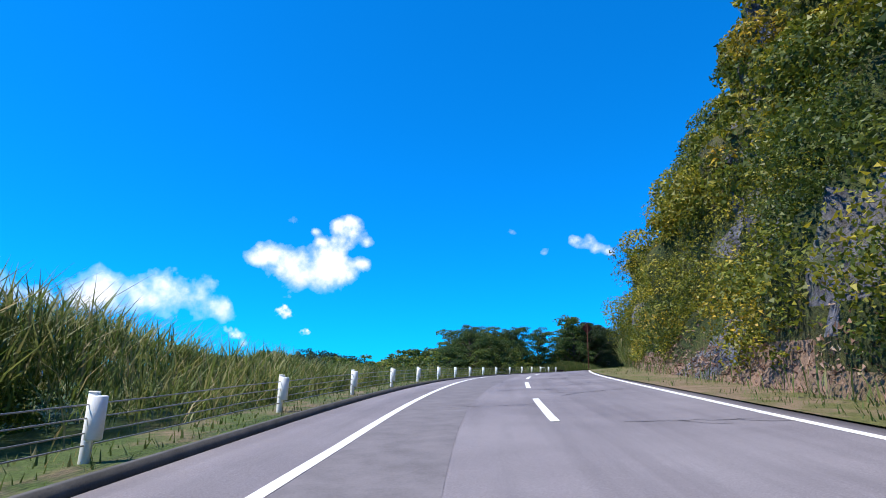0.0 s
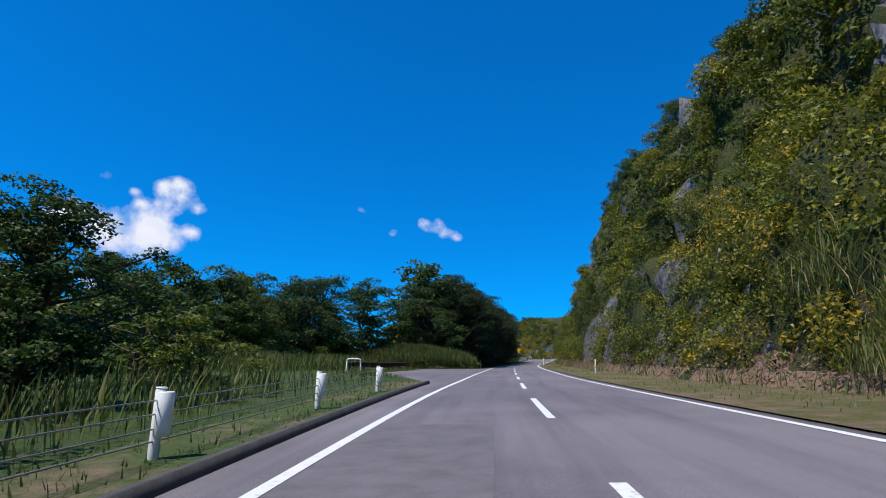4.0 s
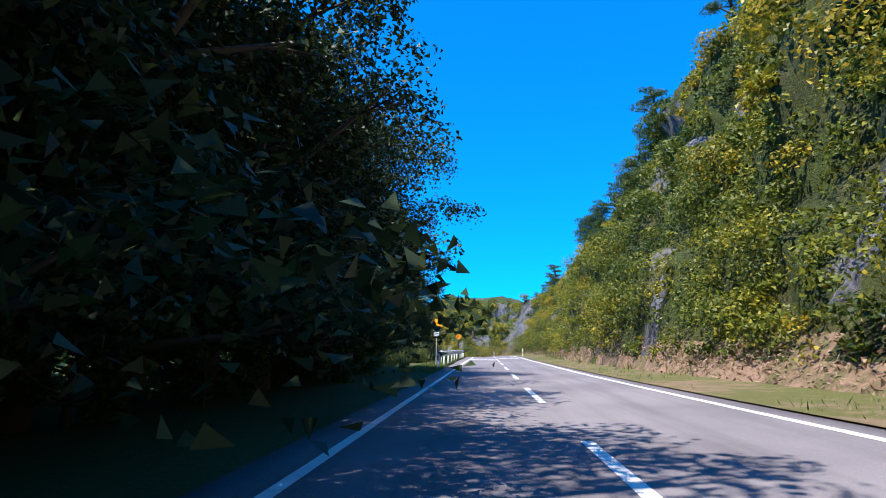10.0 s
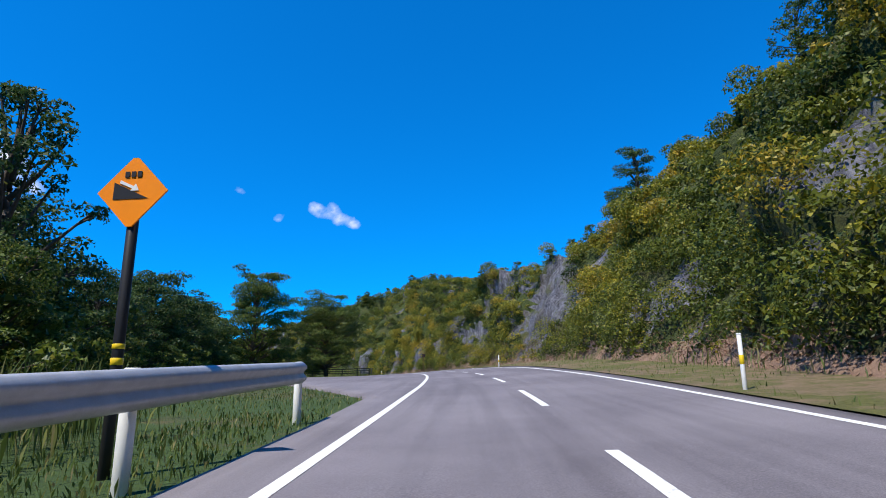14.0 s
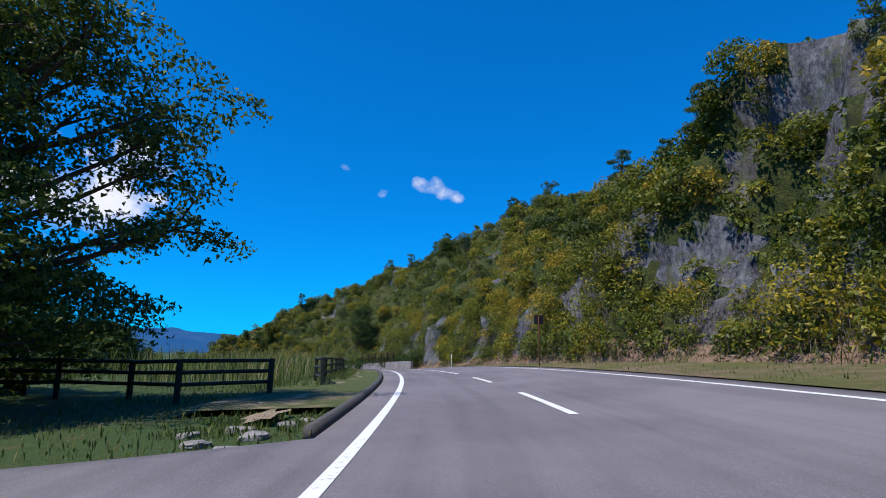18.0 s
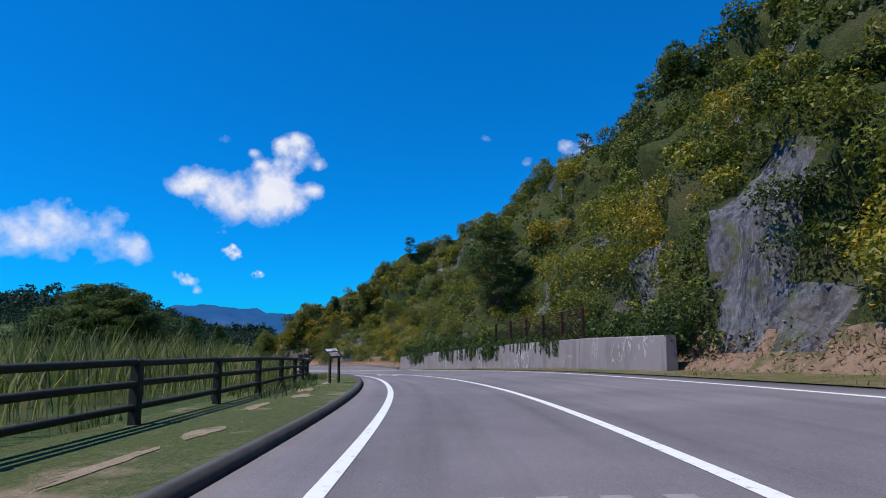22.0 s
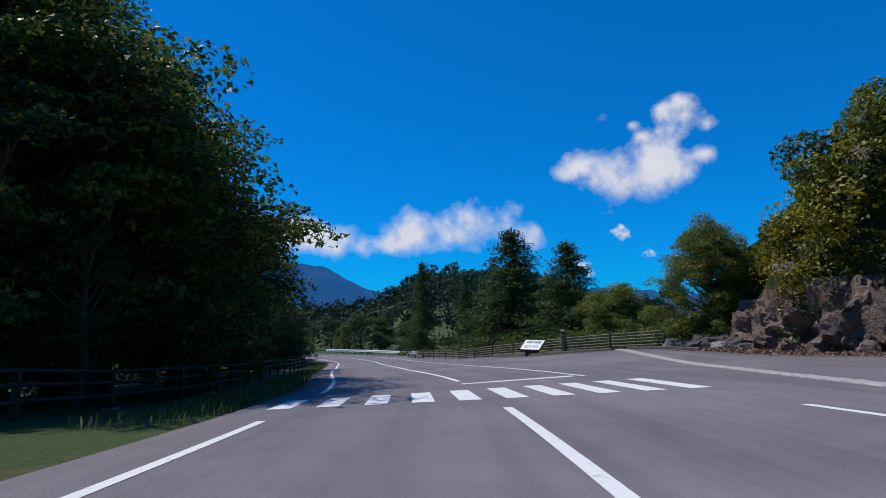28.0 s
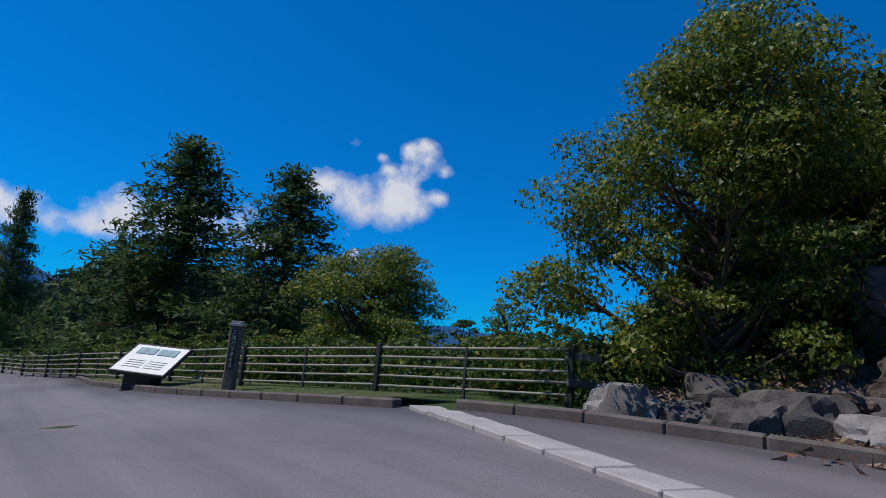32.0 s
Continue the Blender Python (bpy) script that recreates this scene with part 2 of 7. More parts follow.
GALVANISED = plain("galvanised_steel", (0.40, 0.41, 0.44), 0.55, 0.35, 0.2, 5)
DARK_WOOD = plain("dark_green_timber", (0.034, 0.038, 0.031), 0.7, vary=0.45, scale=7, bump=0.4)
GREY_WOOD = plain("weathered_wood", (0.16, 0.14, 0.12), 0.85, vary=0.35, scale=10, bump=0.5)
PALE_RAIL = plain("pale_weathered_rail", (0.30, 0.28, 0.24), 0.7, vary=0.3, scale=10, bump=0.3)
DARK_RUST = plain("dark_rusty_steel", (0.07, 0.034, 0.028), 0.85, 0.1, 0.5, 9, 0.4)
RUST = plain("rusty_steel", (0.13, 0.05, 0.035), 0.8, 0.2, 0.5, 9, 0.4)
ORANGE = plain("orange_sign", (0.95, 0.27, 0.004), 0.45, vary=0.08, scale=2, bump=0)
AMBER = plain("amber_sign", (0.86, 0.34, 0.008), 0.45, vary=0.08, scale=2, bump=0)
BLACK = plain("black_paint", (0.02, 0.02, 0.022), 0.5, vary=0.2, scale=5, bump=0)
BLUE = plain("blue_sign", (0.015, 0.06, 0.32), 0.4, vary=0.1, scale=3, bump=0)
WIRE = plain("wire", (0.30, 0.29, 0.29), 0.5, 0.6, 0.2, 5, 0)


# ---- plan of the road ----
# stations of the centre line, 17 m apart from 36 m before the start of the walk
ROAD_X = [-1.49, -0.3, 0.9, 2.36, 4.77, 8.62, 13.92, 19.86, 26.3, 32.85, 39.49, 46.36, 53.83, 61.93, 70.21, 78.49, 86.76, 95.09, 102.92,
          109.86, 115.76, 120.14, 123.29, 125.31, 126.12, 125.22, 121.78, 115.53, 106.39, 96.1, 84.5, 71.4, 58.3, 45.0, 29.5, 12.6, -4.5]
ROAD_Y = [-35.98, -19.03, -2.07, 14.83, 31.58, 48.01, 64.1, 79.98, 95.69, 111.37, 127.01, 142.52, 157.73, 172.64, 187.48, 202.33, 217.19,
          232.04, 247.23, 262.85, 278.96, 295.57, 312.41, 329.43, 346.57, 363.82, 380.79, 396.98, 411.66, 425.2, 437.8, 448.6, 459.3, 469.5,
          476.5, 479.0, 478.0]
ROAD_Z = [-1.71, -0.87, -0.04, 0.78, 1.46, 2.04, 2.54, 2.93, 3.24, 3.55, 3.89, 4.25, 4.65, 5.13, 5.7, 6.33, 6.96, 7.55, 8.02, 8.31, 8.36,
          8.27, 8.02, 7.58, 6.93, 6.02, 4.94, 3.76, 2.59, 1.55, 0.49, -0.64, -1.78, -2.7, -3.3, -3.8, -4.2]
BANK_L = [0.037, 0.037, 0.037, 0.038, 0.049, 0.063, 0.051, 0.021, 0.003, 0.011, 0.021, 0.039, 0.044, 0.034, 0.019, 0.013, 0.009, 0.014, 0.033,
          0.052, 0.048, 0.04, 0.033, 0.023, 0.015, -0.011, -0.022, -0.033, -0.035, 0.0, 0.03, 0.03, 0.03, 0.02, 0.0, 0.0, 0.0]
BANK_R = [0.054, 0.054, 0.054, 0.056, 0.067, 0.08, 0.069, 0.039, 0.02, 0.029, 0.039, 0.056, 0.061, 0.051, 0.036, 0.031, 0.029, 0.045, 0.074,
          0.098, 0.095, 0.087, 0.079, 0.069, 0.062, 0.035, 0.024, 0.011, 0.004, 0.02, 0.031, 0.031, 0.031, 0.02, 0.0, 0.0, 0.0]
ROAD_Z = [z - 0.03 for z in ROAD_Z]
S_FIRST, S_STEP = -36.0, 17.0
S_LAST = S_FIRST + S_STEP * (len(ROAD_X) - 1)


def spline(values, s):
    """A smooth curve through values that stand one station apart."""
    v = np.asarray(values, float)
    f = np.clip((np.asarray(s, float) - S_FIRST) / S_STEP, 0, len(v) - 1.0001)
    i = f.astype(int)
    t = f - i
    p = lambda k: v[np.clip(i + k, 0, len(v) - 1)]
    a, b, c, d = p(-1), p(0), p(1), p(2)
    return 0.5 * (2 * b + (c - a) * t + (2 * a - 5 * b + 4 * c - d) * t ** 2 + (3 * b - a - 3 * c + d) * t ** 3)


TABLE_S = np.arange(S_FIRST, S_LAST, 0.5)
TABLE = np.stack([spline(v, TABLE_S) for v in (ROAD_X, ROAD_Y, ROAD_Z, BANK_L, BANK_R)], 1)
TANGENT = np.gradient(TABLE[:, :2], axis=0)
TANGENT /= np.linalg.norm(TANGENT, axis=1)[:, None]


def viewpoint_rise(s, u):
    """The asphalt rises towards the fence at the viewpoint."""
    ease = lambda q: np.clip(q, 0, 1) ** 2 * (3 - 2 * np.clip(q, 0, 1))
    return 0.44 * ease((u - 6) / 5.5) * ease((s - 475) / 9) * ease((515 - s) / 14)


def on_road(s, u, lift=0.0):
    """World places at s metres along the road and u metres to the right of its centre line."""
    s, u = np.broadcast_arrays(np.asarray(s, float), np.asarray(u, float))
    row = np.stack([np.interp(s, TABLE_S, TABLE[:, k]) for k in range(5)], -1)
    tx, ty = np.interp(s, TABLE_S, TANGENT[:, 0]), np.interp(s, TABLE_S, TANGENT[:, 1])
    z = row[..., 2] + np.where(u > 0, row[..., 4] * np.clip(u, 0, 19), row[..., 3] * np.clip(u, -9, 0))
    return np.stack([row[..., 0] + ty * u, row[..., 1] - tx * u, z + lift + viewpoint_rise(s, u)], -1)


def heading(s):
    """Degrees by which the road at s is turned to the left of +y."""
    return math.degrees(math.atan2(-np.interp(s, TABLE_S, TANGENT[:, 0]), np.interp(s, TABLE_S, TANGENT[:, 1])))


def nearest(x, y):
    """s and u of places in the plan."""
    x, y = np.ravel(x), np.ravel(y)
    best, where = np.full(len(x), 1e18), np.zeros(len(x), int)
    for k in range(0, len(TABLE), 4):
        d = (x - TABLE[k, 0]) ** 2 + (y - TABLE[k, 1]) ** 2
        m = d < best
        best[m], where[m] = d[m], k
    dx, dy = x - TABLE[where, 0], y - TABLE[where, 1]
    tx, ty = TANGENT[where, 0], TANGENT[where, 1]
    return TABLE_S[where] + dx * tx + dy * ty, dx * ty - dy * tx


def lattice(p, seed=0):
    """Smooth value noise, -1 to 1, of points in rows."""
    p = np.asarray(p, float)
    i = np.floor(p).astype(np.int64)
    f = p - i
    f = f * f * (3 - 2 * f)
    total = 0.0
    for corner in range(2 ** p.shape[-1]):
        h, w = np.full(p.shape[:-1], seed * 7919 + 17, np.int64), 1.0
        for a in range(p.shape[-1]):
            bit = corner >> a & 1
            h = (h * 31 + (i[..., a] + bit) * (374761393, 668265263, 1274126177)[a]) & 0x7FFFFFFF
            w = w * (f[..., a] if bit else 1 - f[..., a])
        h = ((h ^ (h >> 13)) * 1274126177) & 0x7FFFFFFF
        total = total + w * (((h ^ (h >> 16)) & 0xFFFF) / 32767.5 - 1)
    return total


def rough(p, octaves=4, seed=0):
    p = np.asarray(p, float)
    return sum(lattice(p * 2 ** k, seed + k) / 1.9 ** k for k in range(octaves))


def mesh_of(name, verts, faces, material_, smooth=False):
    """A mesh from arrays of corners and of equal-sided faces."""
    me = bpy.data.meshes.new(name)
    verts, faces = np.asarray(verts, np.float32), np.asarray(faces, np.int32)
    n, k = faces.shape
    me.vertices.add(len(verts))
    me.vertices.foreach_set("co", verts.ravel())
    me.loops.add(n * k)
    me.loops.foreach_set("vertex_index", faces.ravel())
    me.polygons.add(n)
    me.polygons.foreach_set("loop_start", np.arange(0, n * k, k, dtype=np.int32))
    me.polygons.foreach_set("loop_total", np.full(n, k, np.int32))
    if smooth:
        me.polygons.foreach_set("use_smooth", np.ones(n, bool))
    for mat in material_ if isinstance(material_, (list, tuple)) else [material_]:
        me.materials.append(mat)
    me.update(calc_edges=True)
    me.validate()
    return me


def grid_faces(rows, cols):
    i = np.arange(rows - 1)[:, None] * cols + np.arange(cols - 1)[None]
    return np.stack([i, i + 1, i + cols + 1, i + cols], -1).reshape(-1, 4)


def structure(name, me, label, category):
    return tagged(new(name, me), label, category, kind="structure")


# ---- land ----
def left_room(s):
    """Width of the level ground to the left of the centre line."""
    return np.interp(s, [-40, 30, 60, 95, 130, 145, 215, 235, 262, 300, 330, 380, 440, 470, 500, 540], [14, 9, 9, 22, 24, 30, 26, 10, 22, 26, 18, 20, 22, 20, 14, 10])


def hill_foot(s):
    return np.interp(s, [-45, 12, 50, 64, 111, 121, 160, 242, 290, 323, 370, 386, 431, 436, 442, 456, 467, 474, 480, 484],
                     [5.4, 5.4, 6.9, 7.8, 8.3, 7.3, 6.3, 6.5, 8.5, 9.2, 8.3, 8.1, 8.1, 10.0, 14.5, 18.0, 17.4, 15.6, 14.0, 13.4])


def hill_height(s):
    return np.interp(s, [-45, 0, 30, 50, 70, 100, 150, 190, 215, 240, 262, 285, 300, 320, 335, 350, 375, 390, 405, 425, 442, 456, 466, 472, 478, 484],
                     [20, 20, 19, 18, 20, 25, 25.5, 26.5, 25, 22, 19, 17, 15.5, 15.5, 13.8, 14, 19.5, 24.5, 26, 25, 24, 20.5, 16.5, 14, 10, 4.5])


def hill_slope(s):
    return np.radians(np.interp(s, [-45, 20, 80, 140, 220, 265, 300, 350, 395, 420, 440, 484], [68, 66, 67, 68, 66, 58, 54, 60, 57, 50, 44, 60]))


def land_height(x, y):
    s, u = nearest(x, y)
    base = on_road(s, 0)
    z = base[:, 2] + np.where(u > 0, np.interp(s, TABLE_S, TABLE[:, 4]) * np.clip(u, 0, 19), np.interp(s, TABLE_S, TABLE[:, 3]) * np.clip(u, -9, 0))
    z = z + viewpoint_rise(s, u)
    z = z - 2.4 * np.clip((u - hill_foot(s) - 2) / 8, 0, 1) * np.clip((440 - s) / 15, 0, 1)
    beyond = np.maximum(0, -u - left_room(s))
    wild = rough(np.stack([np.ravel(x), np.ravel(y)], 1) / 23.0, 4, 3)
    z = z - np.minimum(0.42 * beyond, 16 + 0.02 * beyond) + wild * np.clip(beyond / 14, 0, 1.6)
    px, py = np.ravel(x) - 92, np.ravel(y) - 440
    d, a = np.hypot(px, py), np.degrees(np.arctan2(px, py))
    ease = lambda q: np.clip(q, 0, 1) ** 2 * (3 - 2 * np.clip(q, 0, 1))
    rise = ease((-23 - a) / 12) * (0.2 + 0.8 * ease((a + 53) / 11)) * ease((a + 125) / 25) * ease((d - 60) / 90) * ease((np.abs(u) - 24) / 26) * ease((1400 - d) / 600)
    z = z + rise * (3 + 0.012 * np.minimum(d, 450) + 0.07 * np.clip(d - 180, 0, 270) * ease((a + 53) / 11) + 2.5 * wild - z)
    lift = 0.05 * rough(np.stack([np.ravel(x), np.ravel(y)], 1) / 1.9, 2, 9)
    z = z + lift * np.clip((np.abs(u) - 6) / 3, 0, 1)
    far = np.hypot(np.ravel(x) - 60, np.ravel(y) - 220)
    return np.where(far > 700, z - (far - 700) * 0.01, z) - 0.07


def stretched(lo, hi, step, limit):
    mid = np.arange(lo, hi, step)
    out, d = [], step
    while (out[-1] if out else 0) < limit:
        d *= 1.35
        out.append((out[-1] if out else 0) + d)
    out = np.array(out)
    return np.concatenate([lo - out[::-1], mid, mid[-1] + out])


gx, gy = stretched(-60, 190, 2.4, 3600), stretched(-70, 530, 2.4, 3600)
GX, GY = np.meshgrid(gx, gy)
land = np.stack([GX.ravel(), GY.ravel(), land_height(GX.ravel(), GY.ravel())], 1)
structure("ground", mesh_of("ground", land, grid_faces(len(gy), len(gx)), LAND, True), "green grassy land falling away beside the mountain road", "ground")


def ribbon(name, s0, s1, left, right, material_, lift=0.0, step=1.0, across=1, depth=0.0):
    """A strip of the road's surface between two offsets, which may be functions of s. depth: its thickness."""
    n = max(2, int((s1 - s0) / step) + 1)
    s = np.linspace(s0, s1, n)
    a = left(s) if callable(left) else np.full(n, left)
    b = right(s) if callable(right) else np.full(n, right)
    w = np.linspace(0, 1, across + 1)
    u = a[:, None] * (1 - w) + b[:, None] * w
    top = on_road(np.repeat(s[:, None], across + 1, 1), u, lift)
    if depth:
        low_a, low_b = top[:, :1].copy(), top[:, -1:].copy()
        low_a[..., 2] -= depth
        low_b[..., 2] -= depth
        top = np.concatenate([low_a, top, low_b], 1)
    return mesh_of(name, top.reshape(-1, 3), grid_faces(n, top.shape[1]), material_)


def road_left(s):
    return -np.interp(s, [-40, 30, 52, 68, 92, 98, 104, 110, 118, 127, 130, 134, 138, 142, 230, 256, 262, 269, 280, 292, 302, 309, 313, 315.4, 316, 330, 356, 406, 440, 452, 490, 545],
                      [4.3, 4.5, 4.5, 3.7, 3.7, 5.5, 8.6, 9.1, 9.1, 9.6, 8.6, 3.9, 3.4, 3.4, 3.8, 4.0, 4.2, 7.2, 11.6, 14.0, 14.2, 12.5, 9.6, 4.4, 3.6, 3.7, 4.0, 4.0, 4.6, 4.8, 5.2, 4.6])


def road_right(s):
    return np.interp(s, [-40, 250, 290, 330, 395, 429, 431.5, 433, 437, 443, 456, 467, 474, 478, 481.5, 484.5, 487, 492, 497, 506, 530, 545],
                     [3.8, 3.7, 4.2, 4.9, 6.0, 6.2, 7.8, 8.7, 10.5, 14.3, 17.2, 16.6, 14.6, 12.8, 11.6, 10.9, 10.0, 9.0, 8.4, 8.6, 7.4, 4.2])


rs = np.arange(-36, 555.1, 1.0)
cols = np.concatenate([-np.linspace(1, 0, 8), np.linspace(0, 1, 8)[1:]])
ru = np.where(cols[None] < 0, -cols[None] * road_left(rs)[:, None], cols[None] * road_right(rs)[:, None])
rp = on_road(np.repeat(rs[:, None], 15, 1), ru)
rp = np.concatenate([rp[:, :1] - [0, 0, 0.2], rp, rp[:, -1:] - [0, 0, 0.2]], 1)
road_mesh = mesh_of("road", rp.reshape(-1, 3), grid_faces(len(rs), 17), ASPHALT)
lane = np.stack([np.concatenate([ru[:, :1], ru, ru[:, -1:]], 1) * 1.6, np.repeat(rs[:, None], 17, 1) * 0.07, np.zeros((len(rs), 17))], -1)
road_mesh.attributes.new("lane", "FLOAT_VECTOR", "POINT").data.foreach_set("vector", lane.astype(np.float32).ravel())
structure("road", road_mesh, "worn pale grey asphalt mountain road with two lanes", "road")


def line(name, s0, s1, u, width, label="white painted road line"):
    half = width / 2
    f = (lambda s: u(s) - half, lambda s: u(s) + half) if callable(u) else (u - half, u + half)
    return structure(name, ribbon(name, s0, s1, f[0], f[1], PAINT, 0.006, 0.5), label, "road marking")


def edge_left(s):
    return -np.interp(s, [-40, 7, 41, 67, 94, 127, 219, 237, 262, 293, 315, 350, 395, 407, 419, 448, 457, 476, 494, 545],
                      [2.9, 2.87, 3.4, 3.0, 2.72, 2.7, 3.04, 2.98, 3.14, 3.08, 3.0, 2.95, 3.2, 3.15, 3.4, 3.6, 3.85, 4.0, 4.2, 3.4])


def edge_right(s):
    return np.interp(s, [-40, 9, 43, 104, 238, 294, 317, 365, 398, 425, 451, 475, 545], [3.3, 3.3, 3.7, 3.15, 3.15, 3.4, 4.0, 4.25, 5.1, 5.1, 4.7, 3.6, 3.3])


line("left_edge_line", -36, 140, edge_left, 0.15)
line("left_edge_line_2", 142, 466, edge_left, 0.15)
line("left_edge_line_3", 472.5, 550, edge_left, 0.15)
line("right_edge_line", -36, 465, edge_right, 0.15)
line("right_edge_line_2", 473.5, 550, edge_right, 0.15)
line("solid_centre_line", 343, 466.5, 0.0, 0.16)
line("solid_centre_line_2", 474.5, 550, 0.0, 0.16)
for k in range(38):
    s = -30.5 + 9.95 * k
    if s < 338:
        line("centre_dash", s, s + 4.9, 0.0, 0.15)


# ---- hillside ----
hs = np.arange(-45, 484.1, 0.62)
hv = np.concatenate([np.linspace(0, 1, 34), [1.12, 1.3, 1.6, 2.2, 2.5, 2.9, 3.5]])


def hill_point(s, v):
    """A place on the slope to the right of the road: v is 0 at its foot and 1 at its brow."""
    s, v = np.broadcast_arrays(np.asarray(s, float), np.asarray(v, float))
    foot, high, tan = hill_foot(s), hill_height(s), np.tan(hill_slope(s))
    up = np.where(v < 1, v, 1 + (np.minimum(v, 2.2) - 1) * 0.18)
    lean = 0.76 * np.clip(up, 0, 1) ** 1.15 + 0.24 * np.clip(up, 0, 1) ** 0.45
    u = foot + high * lean / tan + np.maximum(0, v - 1) * 26
    p = on_road(s, foot)
    out = on_road(s, u)
    out[..., 2] = p[..., 2] + high * up - 0.1
    n = rough(np.stack([s / 9.0, v * high / 7.0, 0 * s], -1), 4, 21)
    n2 = rough(np.stack([s / 2.1, v * high / 2.4, 0 * s], -1), 3, 31)
    tx, ty = np.interp(s, TABLE_S, TANGENT[:, 0]), np.interp(s, TABLE_S, TANGENT[:, 1])
    ribs = np.abs(rough(np.stack([s / 3.6 + v * 0.8, v * high / 15.0, 0 * s], -1), 2, 71))      # gullies down the slope
    rock = np.clip(1.6 * bare(s, v) + 0.4, 0, 1)          # bare faces are flatter, with upright flutes
    flutes = np.abs(rough(np.stack([s / 1.3 + v * 0.5, v * high / 9.0, 0 * s], -1), 3, 91))
    push = (1.5 * n + (0.8 - 0.55 * rock) * n2 + 1.1 * (0.3 - ribs) - 1.0 * rock * flutes) * np.clip(v * 5, 0, 1)
    out[..., 0] -= ty * push
    out[..., 1] += tx * push
    out[..., 2] += 0.5 * push * np.clip(v * 5, 0, 1) + np.where(v >= 1, 2.2 * rough(np.stack([s / 14.0, 0 * s, 0 * s], -1), 3, 41), 0)
    back = np.maximum(np.clip((v - 2.2) / 1.3, 0, 1), np.clip((-40 - s) / 4, 0, 1))
    out[..., 2] += back * (p[..., 2] - 2.5 - out[..., 2])
    return out


def bare(s, v):
    """How bare of plants the slope is: above 0 there is rock."""
    s, v = np.broadcast_arrays(np.asarray(s, float), np.asarray(v, float))
    r = -0.92 + 1.0 * rough(np.stack([s / 4.0, v * 5.0, 0 * s], -1), 4, 51) + 1.1 * rough(np.stack([s / 1.5 + v * 1.5, v * 4.0, 0 * s], -1), 3, 57)
    for s0, v0, ds, dv, g in ((17, 0.05, 7, 0.06, 1.6), (27, 0.3, 2, 0.1, 0.8), (77, 0.2, 2.5, 0.1, 1.3), (131, 0.2, 6.0, 0.22, 2.2), (129.5, 0.36, 3.0, 0.14, 1.3), (123.5, 0.31, 1.6, 0.08, 1.0), (120, 0.35, 4, 0.4, -0.6), (280, 0.48, 3, 0.12, 1.3),
                              (307, 0.45, 6, 0.4, 1.25), (317, 0.55, 8, 0.5, 1.7), (313, 0.62, 5, 0.25, 0.5), (331, 0.6, 7, 0.5, 1.35), (341, 0.42, 5, 0.36, 1.35), (348, 0.34, 4, 0.3, 1.15), (325, 0.28, 2.2, 0.13, -0.9), (335, 0.2, 2, 0.1, -0.6), (318, 0.1, 6, 0.07, -0.8), (358, 0.26, 2.4, 0.14, 1.2), (373, 0.17, 2, 0.08, 1.1), (374, 0.72, 2, 0.06, 0.9),
                              (388, 0.22, 3.0, 0.22, 0.85), (363, 0.45, 2, 0.08, 1.0), (381, 0.12, 2.5, 0.1, 1.0), (393.5, 0.6, 2.0, 0.11, 1.2), (397, 0.49, 2, 0.07, 0.9), (401, 0.62, 3, 0.15, 1.1), (393, 0.2, 2.5, 0.12, 1.1), (412, 0.58, 2, 0.1, 0.9),
                              (405, 0.28, 1.5, 0.06, 0.9), (440, 0.4, 40, 0.6, -0.5), (482, 0.2, 4, 0.4, 1.2)):
        r = r + g * np.exp(-((s - s0) / ds) ** 2 - ((v - v0) / dv) ** 2)
    return r


HS, HV = np.meshgrid(hs, hv, indexing="ij")
slope = hill_point(HS, HV)
faces = grid_faces(len(hs), len(hv))
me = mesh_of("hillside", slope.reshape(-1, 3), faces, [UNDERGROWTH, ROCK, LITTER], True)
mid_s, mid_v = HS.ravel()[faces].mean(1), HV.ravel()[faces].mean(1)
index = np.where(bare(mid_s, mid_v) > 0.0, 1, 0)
index = np.where((mid_v * hill_height(mid_s) < 0.9 + 0.5 * rough(np.stack([mid_s / 3.0, 0 * mid_s], 1), 2, 61)) & ((index == 0) | (mid_s > 40)), 2, index)
me.polygons.foreach_set("material_index", index.astype(np.int32))
structure("hillside", me, "steep overgrown hillside with bare grey rock", "hillside")
structure("verge_right", ribbon("verge_right", -36, 432, lambda s: road_right(s) - 0.05, lambda s: hill_foot(s) + 0.5, DRY_VERGE, 0.03, 1.0, 4), "verge of dry grass and fallen brown leaves", "verge")


# ---- wire netting on the rock ----
NET_WIRE = plain("dull_net_wire", (0.16, 0.16, 0.17), 0.6, 0.3, 0.2, 5, 0)


def netting(s0, s1, v0, v1, gap):
    """Two slanting sets of wires that lie on the bare rock."""
    pieces = []
    for lean in (-1, 1):
        for a in np.arange(s0, s1, gap):
            v = np.linspace(v0, v1, 26)
            s = a + lean * v * float(hill_height(a)) * 0.5
            p = hill_point(s, v)
            tx, ty = np.interp(s, TABLE_S, TANGENT[:, 0]), np.interp(s, TABLE_S, TANGENT[:, 1])
            p = p + np.stack([-ty * 0.1, tx * 0.1, 0 * s + 0.04], 1)
            on = bare(s, v) > -0.12
            run = []
            for q, ok in zip(p, on):
                if ok:
                    run.append(q)
                if not ok or q is p[-1]:
                    if len(run) > 2:
                        pieces.append(tube(np.array(run), 0.006, 3))
                    run = []
            if len(run) > 2:
                pieces.append(tube(np.array(run), 0.006, 3))
    v, f = joined(pieces)
    tagged(new("rock_netting", mesh_of("rock_netting", v, f, NET_WIRE)), "grey wire netting hung over the bare rock face", "netting", kind="stuff")


